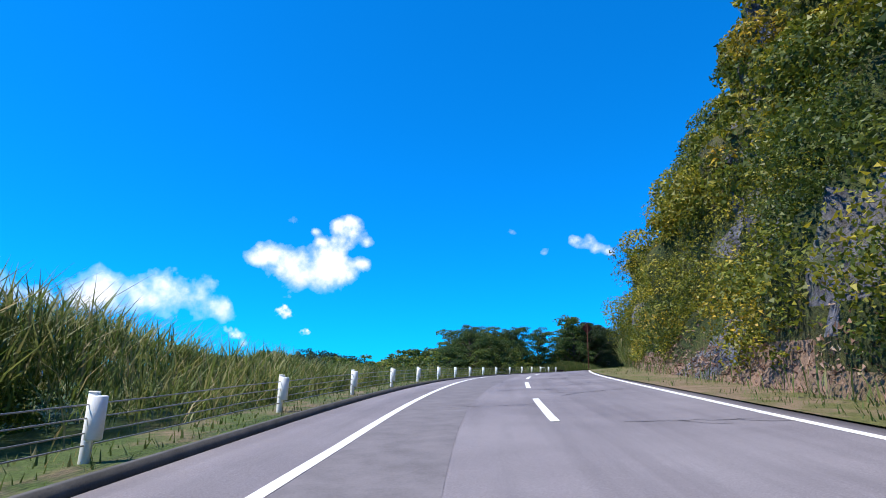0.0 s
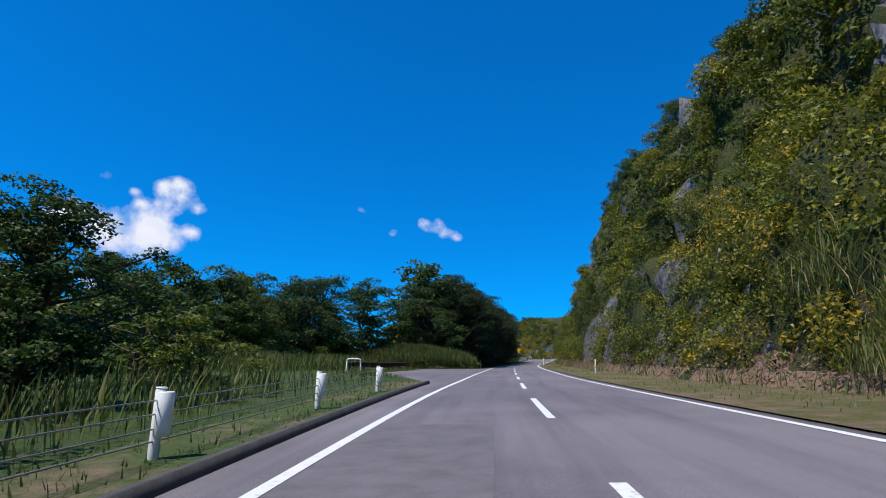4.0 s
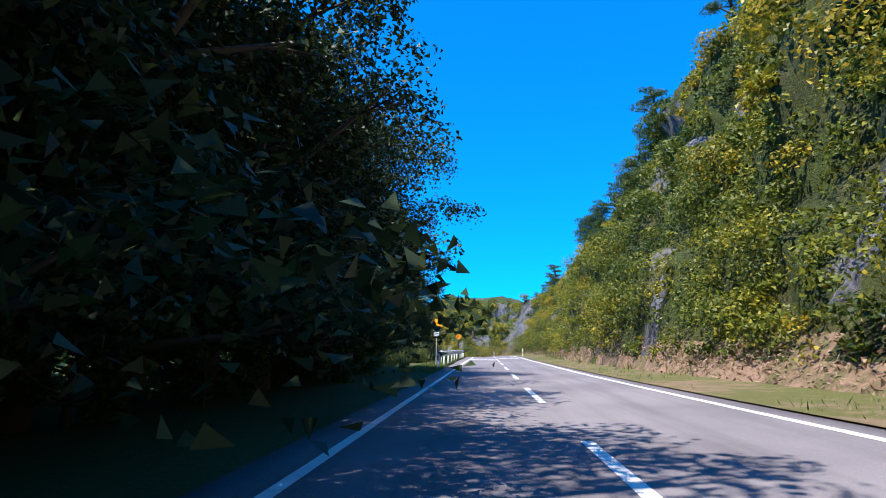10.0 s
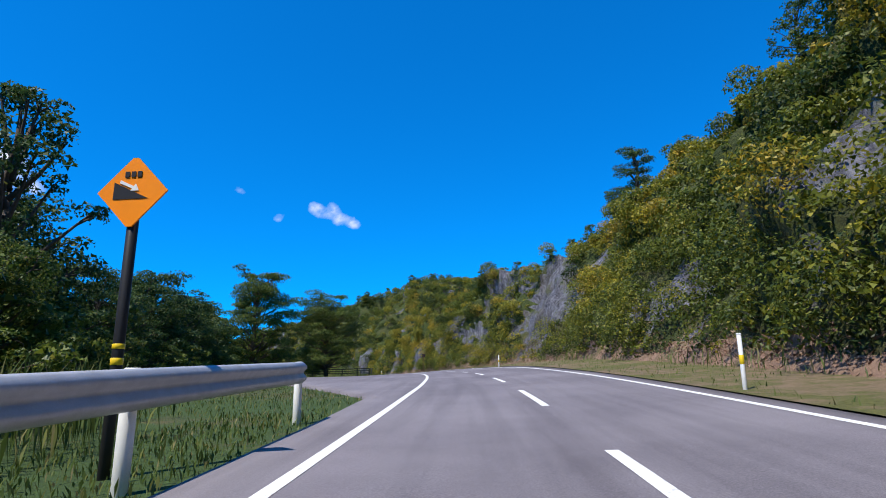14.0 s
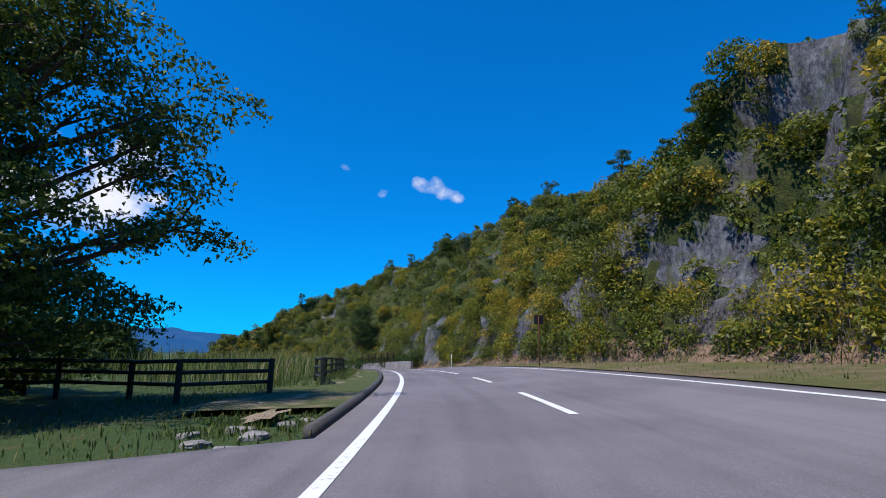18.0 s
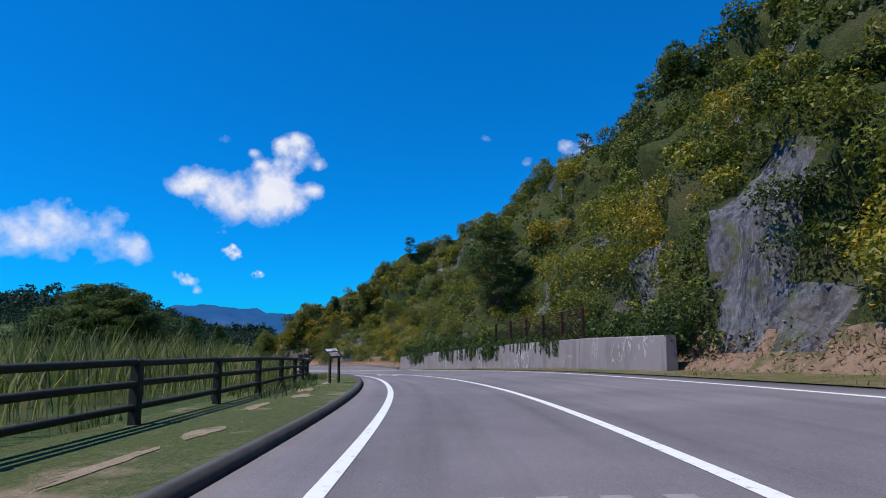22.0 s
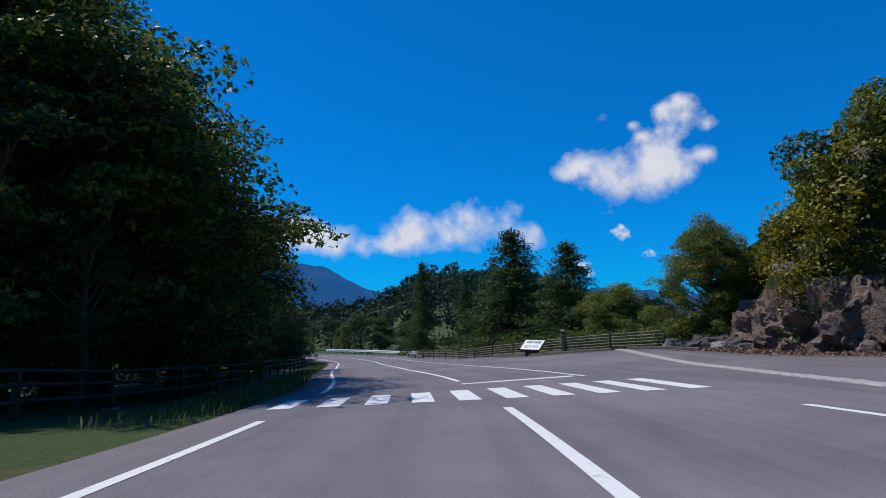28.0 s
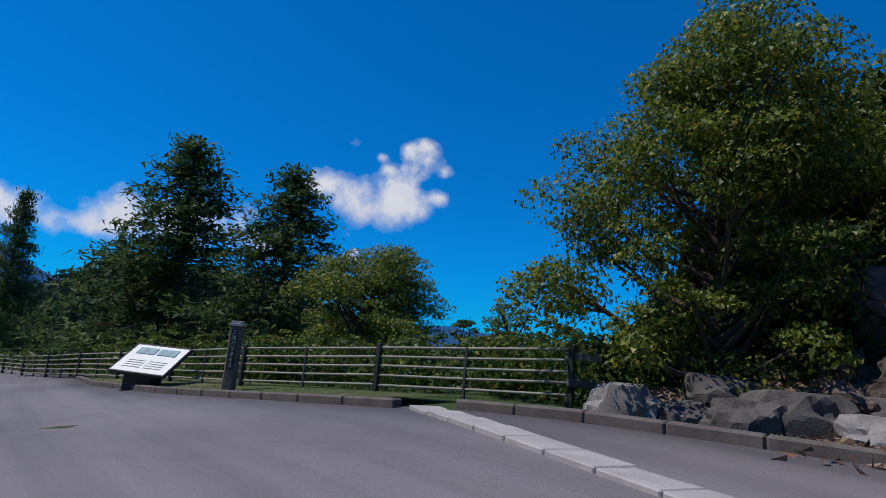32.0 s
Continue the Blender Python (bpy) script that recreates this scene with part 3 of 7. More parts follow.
# ---- things: helpers ----
def thing(name, place, label, category, group="", rz=0.0, kind=""):
    ob = new(name)
    ob.empty_display_size = 0.2
    ob.matrix_world = pose(*place, 0, 0, rz)
    return tagged(ob, label, category, group, kind)


def part(name, data, mat, parent, label=""):
    """A mesh, or a bmesh, as one object under a thing or a part, in the parent's space."""
    if isinstance(data, bmesh.types.BMesh):
        me = bpy.data.meshes.new(name)
        data.to_mesh(me)
        data.free()
        if mat:
            me.materials.append(mat)
        data = me
    ob = new(name, data)
    ob.parent = parent
    return tagged(ob, label)


def boxes(*items):
    """Bevelled boxes in one bmesh: (x, y, z, width, depth, height) with z at the base, and then a turn about z and x in degrees."""
    bm = bmesh.new()
    for x, y, z, w, d, h, *turn in items:
        rz, rx = (list(turn) + [0, 0])[:2]
        m = pose(x, y, z, rx, 0, rz) @ Matrix.Translation((0, 0, h / 2)) @ Matrix.Diagonal((w, d, h, 1))
        made = bmesh.ops.create_cube(bm, size=1, matrix=m)
        edges = {e for v in made["verts"] for e in v.link_edges}
        bmesh.ops.bevel(bm, geom=list(edges), offset=min(w, d, h) * 0.12, segments=1, affect="EDGES")
    return bm


def tube(points, radii, sides=8, cap=True):
    """Corners and faces of a tapered tube along points."""
    points = np.asarray(points, float)
    radii = np.broadcast_to(np.asarray(radii, float), len(points))
    t = np.gradient(points, axis=0)
    t /= np.linalg.norm(t, axis=1)[:, None] + 1e-9
    ref = np.where(np.abs(t[:, 2:3]) > 0.9, [[1.0, 0, 0]], [[0, 0, 1.0]])
    a = np.cross(t, ref)
    a /= np.linalg.norm(a, axis=1)[:, None] + 1e-9
    b = np.cross(t, a)
    w = np.linspace(0, 2 * np.pi, sides, endpoint=False)
    ring = points[:, None] + radii[:, None, None] * (a[:, None] * np.cos(w)[None, :, None] + b[:, None] * np.sin(w)[None, :, None])
    i = np.arange(len(points) - 1)[:, None] * sides
    k = np.arange(sides)[None]
    k2 = (k + 1) % sides
    f = np.stack([i + k, i + k2, i + sides + k2, i + sides + k], -1).reshape(-1, 4)
    return ring.reshape(-1, 3), f


def joined(pieces):
    verts, faces, n = [], [], 0
    for v, f in pieces:
        verts.append(v)
        faces.append(f + n)
        n += len(v)
    return np.concatenate(verts), np.concatenate(faces)


def tubes(name, mat, *specs):
    v, f = joined([tube(*s) for s in specs])
    return mesh_of(name, v, f, mat, True)


def cylinder(r, z0, z1, x=0.0, y=0.0, r2=None, sides=14, segments=3):
    """A closed upright cylinder with a rounded rim."""
    bm = bmesh.new()
    bmesh.ops.create_cone(bm, cap_ends=True, segments=sides, radius1=r, radius2=r if r2 is None else r2, depth=z1 - z0, matrix=Matrix.Translation((x, y, (z0 + z1) / 2)))
    rim = [e for e in bm.edges if abs(e.verts[0].co.z - e.verts[1].co.z) < 1e-5]
    bmesh.ops.bevel(bm, geom=rim, offset=r * 0.15, segments=1, affect="EDGES")
    for f in bm.faces:
        f.smooth = len(f.verts) == 4
    return bm


def plate(points, thick=0.006):
    """A flat plate in the x-z plane with the given outline, facing -y."""
    bm = bmesh.new()
    front = [bm.verts.new((x, 0, z)) for x, z in points]
    face = bm.faces.new(front)
    made = bmesh.ops.extrude_face_region(bm, geom=[face])
    bmesh.ops.translate(bm, verts=[v for v in made["geom"] if isinstance(v, bmesh.types.BMVert)], vec=(0, thick, 0))
    bmesh.ops.recalc_face_normals(bm, faces=bm.faces)
    return bm


def disc(r, n=28, z=0.0, x=0.0):
    return [(x + r * math.cos(2 * math.pi * k / n), z + r * math.sin(2 * math.pi * k / n)) for k in range(n)]


def letters(text, size, mat, parent, place, name="lettering", rx=90.0, rz=0.0):
    c = bpy.data.curves.new(name, "FONT")
    c.body, c.size, c.align_x, c.align_y, c.extrude = text, size, "CENTER", "CENTER", 0.002
    c.materials.append(mat)
    ob = new(name, c)
    ob.parent = parent
    ob.matrix_basis = pose(*place, rx, 0, rz)
    return ob


def at_ground(s, u):
    p = on_road(s, u)
    return float(p[0]), float(p[1]), float(land_height(p[:1], p[1:2])[0]) + 0.02


# ---- plants ----
rng = np.random.default_rng(7)


def unit(n):
    v = rng.normal(size=(n, 3))
    return v / np.linalg.norm(v, axis=1)[:, None]


def leaf_tips(centres, size, ratio=0.5, facing=None, bias=0.6):
    """Pointed leaves, one triangle each, turned at random but leaning towards facing."""
    n = len(centres)
    size = np.broadcast_to(size, n)[:, None]
    normal = unit(n)
    if facing is not None:
        normal = normal + bias * facing
        normal /= np.linalg.norm(normal, axis=1)[:, None] + 1e-9
    a = np.cross(normal, unit(n))
    a /= np.linalg.norm(a, axis=1)[:, None] + 1e-9
    b = np.cross(normal, a)
    v = np.stack([centres + b * size * ratio * 1.15 - a * size * 0.6, centres - b * size * ratio * 1.15 - a * size * 0.6, centres + a * size * 1.1], 1)
    return v.reshape(-1, 3), np.arange(3 * n).reshape(-1, 3)


def blob_leaves(blobs, per, size, ratio=0.5, flat=0.75, drop=0.25, tone=None):
    """Leaves on and in lumps (x, y, z, radius); fewer below than above. With tone, a number for each lump, also that of each leaf."""
    blobs = np.asarray(blobs, float)
    n = np.maximum(5, (per * (blobs[:, 3] / blobs[:, 3].mean()) ** 2).astype(int))
    c = np.repeat(blobs, n, 0)
    d = unit(len(c))
    d[:, 2] = np.where((d[:, 2] < 0) & (rng.random(len(c)) > drop), -d[:, 2], d[:, 2])
    r = c[:, 3:4] * (0.5 + 0.58 * rng.random((len(c), 1)) ** 0.7)
    p = c[:, :3] + d * r * [1, 1, flat]
    s = size * (0.6 + 0.8 * rng.random(len(c)))
    v, f = leaf_tips(p, s, ratio, d + [0, 0, 0.35], 0.9)
    return (v, f) if tone is None else (v, f, np.repeat(tone, n))


def broadleaf(height, spread, lumps, per, size, leaf, name, clear=0.22, lean=0.0, sprays=4, flat=0.62):
    """Meshes of a tree: a trunk with limbs, and a crown of leafy sprays in layers, with gaps."""
    top = np.array([lean * height, 0, height * 0.82])
    spine = np.array([[0, 0, -0.3], [0.02 * height, 0.01 * height, height * 0.25], top * 0.65 + [0.03 * height, -0.02 * height, 0], top])
    pieces = [tube(spine, [0.024 * height, 0.018 * height, 0.012 * height, 0.005 * height], 8)]
    blobs = []
    for k in range(lumps):
        h = clear + (1 - clear) * ((k + 0.5) / lumps) ** 0.9
        wide = spread * (0.35 + 0.65 * math.sin(math.pi * min(1, (h - clear) / (1 - clear) * 0.82 + 0.16))) * rng.uniform(0.4, 1.0)
        w = k * 2.4 + rng.uniform(-0.5, 0.5)
        wide *= 0.86 + 0.26 * math.sin(2 * w + 6 * h)
        c = np.array([math.cos(w) * wide + lean * height * h, math.sin(w) * wide, height * h * rng.uniform(0.87, 1.05)])
        r = spread * rng.uniform(0.17, 0.36)
        start = np.array([lean * height * h * 0.7, 0, height * max(0.12, h - 0.22)])
        mid = (start + c) / 2 + [0, 0, -0.02 * height]
        pieces.append(tube(np.array([start, mid, c]), [0.011 * height, 0.007 * height, 0.003 * height], 5))
        for j in range(sprays):
            q = c + unit(1)[0] * r * [1.0, 1.0, 0.7] * rng.uniform(0.35, 1.0)
            blobs.append((*q, r * rng.uniform(0.5, 0.85)))
            if per > 200 and j < 2:
                pieces.append(tube(np.array([mid * 0.3 + c * 0.7, (c + q) / 2, q]), [0.004 * height, 0.0025 * height, 0.001 * height], 4))
    v, f = joined(pieces)
    lv, lf = blob_leaves(blobs, per / sprays, size, 0.55, flat)
    fit = np.array([spread / np.percentile(np.hypot(lv[:, 0], lv[:, 1]), 96)] * 2 + [height / np.percentile(lv[:, 2], 99.7)])
    return mesh_of("trunk", v * fit, f, BARK, True), mesh_of("crown", lv * fit, lf, leaf)


def conifer(height, spread, tiers, leaf, larch=True):
    """A larch or fir: a straight trunk with whorls of drooping boughs thick with needles."""
    pieces = [tube(np.array([[0, 0, -0.3], [0.05, 0, height * 0.5], [0, 0, height]]), [0.022 * height, 0.014 * height, 0.003 * height], 7)]
    tufts = []
    for k in range(tiers):
        h = 0.12 + 0.86 * k / tiers
        reach = (spread * (1 - h) ** (0.85 if larch else 0.95) + 0.12) * (0.72 + 0.28 * math.sin(k * 2.1) ** 2)
        for j in range(rng.integers(5, 8)):
            w = rng.uniform(0, 2 * math.pi)
            r = reach * rng.uniform(0.55, 1.15)
            tip = np.array([math.cos(w) * r, math.sin(w) * r, height * h - 0.16 * r + 0.06 * r * r / spread])
            root = np.array([0, 0, height * h])
            pieces.append(tube(np.array([root, (root + tip) / 2 + [0, 0, 0.05 * r], tip]), [0.02 + 0.01 * r, 0.012, 0.005], 4))
            n = int(20 + 150 * r / spread) if larch else int(8 + 26 * r / spread)
            q = rng.random((n, 1)) ** 0.55
            c = root * (1 - q) + tip * q + rng.normal(size=(n, 3)) * ([0.055 * spread, 0.055 * spread, 0.03 * spread] if larch else [0.10 * spread, 0.10 * spread, 0.05 * spread])
            c[:, 2] -= 0.05 * r
            tufts.append(c)
    v, f = joined(pieces)
    c = np.concatenate(tufts)
    lv, lf = leaf_tips(c, (0.11 if larch else 0.15) + 0.08 * rng.random(len(c)), 0.26 if larch else 0.34, np.tile([0, 0, 1.0], (len(c), 1)), 0.8)
    return mesh_of("trunk", v, f, BARK, True), mesh_of("crown", lv, lf, leaf)


def pine(height, spread, leaf):
    """A red pine with flat layered clouds of needles."""
    spine = np.array([[0, 0, -0.4], [0.05 * height, 0, height * 0.4], [-0.02 * height, 0.03 * height, height * 0.75], [0.02 * height, 0, height]])
    pieces, blobs = [tube(spine, [0.03 * height, 0.022 * height, 0.014 * height, 0.004 * height], 7)], []
    for k in range(15):
        h = 0.35 + 0.62 * k / 14
        w, r = k * 2.6, spread * (1.15 - h) * rng.uniform(0.7, 1.3)
        c = np.array([math.cos(w) * r, math.sin(w) * r, height * h + 0.05 * height])
        pieces.append(tube(np.array([[0, 0, height * h - 0.02 * height], c * [0.5, 0.5, 1], c]), [0.013 * height, 0.008 * height, 0.004 * height], 5))
        for j in range(3):
            blobs.append((*(c * [rng.uniform(0.6, 1.15), rng.uniform(0.6, 1.15), 1] + rng.normal(size=3) * [0.4, 0.4, 0.12]), spread * rng.uniform(0.16, 0.28)))
    v, f = joined(pieces)
    lv, lf = blob_leaves(blobs, 150, 0.17, 0.16, 0.38, 0.6)
    return mesh_of("trunk", v, f, BARK, True), mesh_of("crown", lv, lf, leaf)


KINDS = {
    "oak": [broadleaf(10, 4.4, 40, 390, 0.105, TREE_LEAF, "oak", 0.12) for _ in range(2)] + [broadleaf(10, 4.2, 38, 400, 0.105, DARK_LEAF, "oak", 0.1, lean=0.05)],
    "dark": [broadleaf(10, 4.3, 40, 390, 0.105, DARK_LEAF, "dark", 0.06) for _ in range(2)],
    "slim": [broadleaf(10, 3.0, 30, 240, 0.09, TREE_LEAF, "slim", 0.10), broadleaf(10, 2.8, 26, 240, 0.09, DARK_LEAF, "slim", 0.2)],
    "bush": [broadleaf(3, 1.9, 15, 150, 0.085, TREE_LEAF, "bush", 0.05, sprays=3), broadleaf(3, 2.0, 14, 150, 0.085, SUNNY_LEAF, "bush", 0.05, sprays=3)],
    "thicket": [broadleaf(3, 1.9, 16, 240, 0.065, TREE_LEAF, "thicket", 0.05), broadleaf(3, 1.9, 15, 240, 0.065, SUNNY_LEAF, "thicket", 0.05)],
    "larch": [conifer(10, 4.3, 30, LARCH_LEAF) for _ in range(2)],
    "pine": [pine(10, 3.2, DARK_LEAF) for _ in range(2)],
    "far": [broadleaf(10, 4.4, 20, 64, 0.38, HAZY_FAR_LEAF, "far", 0.1, sprays=3), broadleaf(10, 4.2, 18, 64, 0.38, DARK_LEAF, "far", 0.1, sprays=3), conifer(11, 2.6, 12, HAZY_FAR_LEAF, False)],
    "wood": [broadleaf(10, 4.2, 42, 800, 0.06, SHADED_WOOD_LEAF, "wood", 0.12), broadleaf(10, 4.2, 42, 800, 0.06, SHADED_WOOD_LEAF, "wood", 0.14)],
    "mid": [broadleaf(10, 4.4, 28, 125, 0.19, DARK_LEAF, "mid", 0.06), broadleaf(10, 4.2, 28, 125, 0.185, TREE_LEAF, "mid", 0.06)],
    "grand": [broadleaf(10, 5.0, 72, 1150, 0.075, SUNNY_LEAF, "grand", 0.10, sprays=5, flat=0.6), broadleaf(10, 4.4, 60, 900, 0.078, SUNNY_LEAF, "grand", 0.10, sprays=5, flat=0.6)],
    "great": [broadleaf(10, 5.2, 64, 900, 0.075, TREE_LEAF, "great", 0.12, flat=0.45), broadleaf(10, 4.4, 52, 900, 0.075, TREE_LEAF, "great", 0.10, flat=0.45)],
}
LABELS = {
    "oak": "tall broadleaved tree with a full green crown", "dark": "dense dark green tree crowding the roadside", "slim": "slender tree with an open airy green crown",
    "bush": "leafy green bush on rough ground", "thicket": "dense green bush behind the cable fence", "larch": "tall larch with drooping feathery green boughs", "pine": "dark pine with flat layered boughs on the brow",
    "far": "distant dark green tree on the valley slope", "mid": "broadleaved tree with a full green crown on the slope", "wood": "tall dark tree of the wood beside the road", "grand": "large spreading tree with dense green leaves", "great": "large spreading tree with dense green leaves"}
CATEGORY = {"oak": "tree", "dark": "tree", "slim": "tree", "bush": "bush", "thicket": "bush", "larch": "tree", "pine": "tree", "far": "tree", "great": "tree", "grand": "tree", "wood": "tree", "mid": "tree"}
NAMES = {"oak": "broadleaved_tree", "dark": "dark_tree", "slim": "slender_tree", "bush": "bush", "thicket": "bush", "larch": "larch", "pine": "pine_tree", "far": "distant_tree", "great": "spreading_tree", "grand": "spreading_tree", "wood": "wood_tree", "mid": "slope_tree"}
REAL = {"bush": 3.0, "thicket": 3.0}
pick = random.Random(5)


def plant(kind, x, y, z, height, which=None, wide=1.0, label="", turn=None):
    """One tree or bush of that height."""
    trunk, crown = KINDS[kind][pick.randrange(len(KINDS[kind])) if which is None else which]
    k = height / REAL.get(kind, 10.0)
    ob = new(NAMES[kind])
    ob.matrix_world = pose(x, y, z, 0, 0, pick.uniform(0, 360) if turn is None else turn) @ Matrix.Diagonal((k * wide, k * wide, k, 1))
    tagged(ob, label or LABELS[kind], CATEGORY[kind], "trees" if CATEGORY[kind] == "tree" else "bushes")
    part("trunk" if CATEGORY[kind] == "tree" else "stem", trunk, None, ob)
    part("crown" if CATEGORY[kind] == "tree" else "foliage", crown, None, ob)
    return ob


def plant_at(kind, s, u, height, **more):
    return plant(kind, *at_ground(s, u), height, **more)


# beside the cable fence at the start
for s, u, h, kind in ((26, -15, 4.0, "dark"), (58, -11.5, 4.6, "oak"), (63, -10.5, 5.4, "dark"), (67, -14, 6.0, "oak"), (72, -10.5, 6.4, "oak"), (69, -9.5, 5.0, "dark"),
                      (76, -14.5, 7.0, "dark"), (80, -11, 5.2, "oak"), (60, -8.8, 3.2, "thicket"), (65, -8.2, 3.0, "thicket"), (84, -9.2, 2.4, "thicket"), (88, -14, 4.0, "bush"), (93, -17, 3.6, "bush")):
    plant_at(kind, s, u, h * 0.95, wide=1.3)
for s, u, h in ((6, -11.5, 3.0), (3, -12.5, 3.6), (9.5, -10.3, 2.2), (12, -12.2, 2.6), (15, -9.6, 1.6), (17, -11.0, 2.2), (21, -9.8, 1.6), (30, -10.4, 1.6), (7.5, -9.2, 2.2), (4.5, -9.8, 2.8)):
    plant_at("thicket", s, u, h, wide=1.15)
for s, u, h in ((34, -12.5, 3.0), (39, -12, 3.2), (44, -11.5, 3.0), (48, -13, 3.8), (52, -11, 3.4), (41, -15, 4.4), (54, -15, 5.4), (35, -17, 5.2), (46, -17, 5.4), (30, -19, 6.0), (24, -18, 5.0)):
    plant_at("bush", s, u, h, wide=1.2)
for k in range(12):
    plant_at("thicket", 24 + k * 3.2, -10.5 - pick.uniform(0, 4.5), pick.uniform(0.9, 1.5), wide=1.4)
for k in range(10):
    plant_at("mid", 40 + k * 5, -24 - pick.uniform(0, 20), pick.uniform(4.2, 5.6), wide=1.4)
# round the first lay-by
for s, u, h, kind in ((99, -24, 7.5, "slim"), (106, -27, 8.0, "dark"), (113, -24, 8.5, "oak"), (120, -25, 9.5, "dark"), (126, -28, 10.0, "oak"), (132, -25, 10.5, "dark"), (138, -19, 11.0, "oak"),
                      (143.5, -11.5, 12.0, "dark"), (131, -31, 10.5, "oak"), (139, -25, 11.5, "dark"), (120, -31, 9, "oak"), (110, -33, 8, "dark")):
    plant_at(kind, s, u, h, wide=1.2)
for k in range(17):
    plant_at("mid", 101 + k * 2.7, -34 + 0.35 * k - pick.uniform(0, 5), pick.uniform(7.0, 9.5), wide=1.35)
for k in range(18):
    plant_at("bush", 100 + k * 2.2, -27 + 0.3 * k - pick.uniform(0, 3), pick.uniform(2.8, 4.4), which=0, wide=1.35)
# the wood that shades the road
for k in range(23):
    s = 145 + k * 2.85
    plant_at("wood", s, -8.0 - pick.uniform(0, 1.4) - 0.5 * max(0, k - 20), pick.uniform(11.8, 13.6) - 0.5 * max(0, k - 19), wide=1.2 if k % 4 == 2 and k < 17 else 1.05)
for k in range(13):
    plant_at("mid", 147 + k * 4.9, -13.5 - pick.uniform(0, 4.0), pick.uniform(12.0, 15.0), wide=1.2)
for s, u, h in ((210, -13, 6.2), (214, -12.5, 6.0), (219, -12, 6.2), (213, -17, 7)):
    plant_at("oak", s, u, h, wide=1.1)
for k in range(26):
    plant_at("bush", 142 + k * 2.9, -6.6 - pick.uniform(0, 3.5), pick.uniform(1.8, 3.4), which=0, wide=1.2)
for k in range(24):
    plant_at("bush", 150 + k * 2.9, -16.5 - pick.uniform(0, 4), pick.uniform(3.0, 4.2), which=0, wide=1.4)
for k in range(14):
    plant_at("bush", 128 + k * 1.2, -25.5 + k * 0.9 - pick.uniform(0, 3.5), pick.uniform(2.0, 3.4), which=0, wide=1.3)
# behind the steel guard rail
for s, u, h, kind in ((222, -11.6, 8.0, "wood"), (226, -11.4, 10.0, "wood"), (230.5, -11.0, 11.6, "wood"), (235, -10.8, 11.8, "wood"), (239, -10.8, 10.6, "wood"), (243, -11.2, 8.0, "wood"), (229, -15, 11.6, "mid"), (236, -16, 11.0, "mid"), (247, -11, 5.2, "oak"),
                      (236, -8.6, 2.8, "bush"), (240, -8.4, 2.6, "bush"), (246, -9, 2.8, "bush"), (262, -15.0, 9.6, "slim"), (254, -14, 5.0, "dark"), (251, -8.8, 2.4, "bush"), (255, -9.8, 2.6, "bush"), (259, -12.5, 4.2, "oak"), (256, -12, 4.0, "bush"),
                      (261, -14, 4.2, "bush"), (265, -15.5, 4.0, "bush"), (252, -20, 6.0, "dark"), (235, -19, 9, "dark"), (245, -20, 6, "dark")):
    plant_at(kind, s, u, h, which=1 if kind == "slim" else None)
for k in range(13):
    s = 261 + k * 4.1
    plant_at(pick.choice(["oak", "dark"]), s, -17.5 - 0.16 * min(s - 261, 34) - pick.uniform(0, 2.5), pick.uniform(6.0, 8.4), wide=1.1)
    plant_at("bush", s + 2, -16.6 - 0.16 * min(s - 261, 34), pick.uniform(2.0, 3.2), wide=1.2)
# the second lay-by
for s, u, h, kind in ((320.5, -12.2, 10.6, "great"), (316.5, -20.5, 13.0, "great"), (322, -25, 7.0, "dark"), (318, -30, 8.0, "dark"), (327, -17, 4.0, "slim"), (312, -33, 9.0, "dark"), (330, -30, 7, "oak")):
    plant_at(kind, s, u, h, which=0 if kind == "slim" else None, wide=0.85)
for k in range(12):
    plant_at("bush", 318 + pick.uniform(-2, 8), -13.5 - k * 1.7, pick.uniform(2.0, 3.8), wide=1.3)
# scrub and trees below the long left-hand bend
for s, u, h, kind in ((338, -23, 3.2, "bush"), (352, -26, 4.0, "oak"), (366, -27, 3.6, "bush"), (380, -32, 5.0, "oak"), (395, -38, 6.5, "dark"), (408, -40, 7.5, "oak"), (420, -40, 8.0, "oak"), (428, -36, 8.0, "dark"),
                      (430, -44, 9.0, "oak")):
    plant_at(kind, s, u, h, wide=1.1)
# trees by the crossing
for s, u, h, kind in ((473, -13.2, 12.5, "great"), (479, -13.6, 14.5, "great"), (486, -14.5, 15.0, "great"), (476, -14, 14.5, "dark"), (482, -15, 15.0, "dark"), (492, -14.5, 14.5, "oak"), (498, -14, 13.5, "wood"), (503, -13.5, 9.5, "oak"), (509, -13, 9.5, "wood"), (515, -11, 8.5, "slim"),
                      (489, -17, 11, "mid"), (522, -10.5, 7.5, "dark"), (530, -10, 8.0, "oak"), (540, -9, 9.0, "dark"), (536, -15, 9.0, "mid"), (546, -10, 9.0, "mid")):
    plant_at(kind, s, u, h, wide=1.05)
for x, y, h, kind in ((57.3, 445.6, 11.6, "wood"), (60.6, 441.0, 11.8, "wood"), (73, 431.5, 11.5, "oak"), (70, 427.5, 11.0, "dark"), (66.5, 423.5, 11.5, "oak"), (69, 436, 12.0, "dark"), (63, 428, 12.5, "mid"), (60, 420, 12.0, "mid"), (78.5, 429.5, 5.0, "slim"), (75, 424.5, 4.0, "bush"), (71.5, 420.5, 3.6, "bush"), (66, 416, 3.4, "bush")):
    plant(kind, x, y, float(land_height([x], [y])[0]), h, wide=1.0)
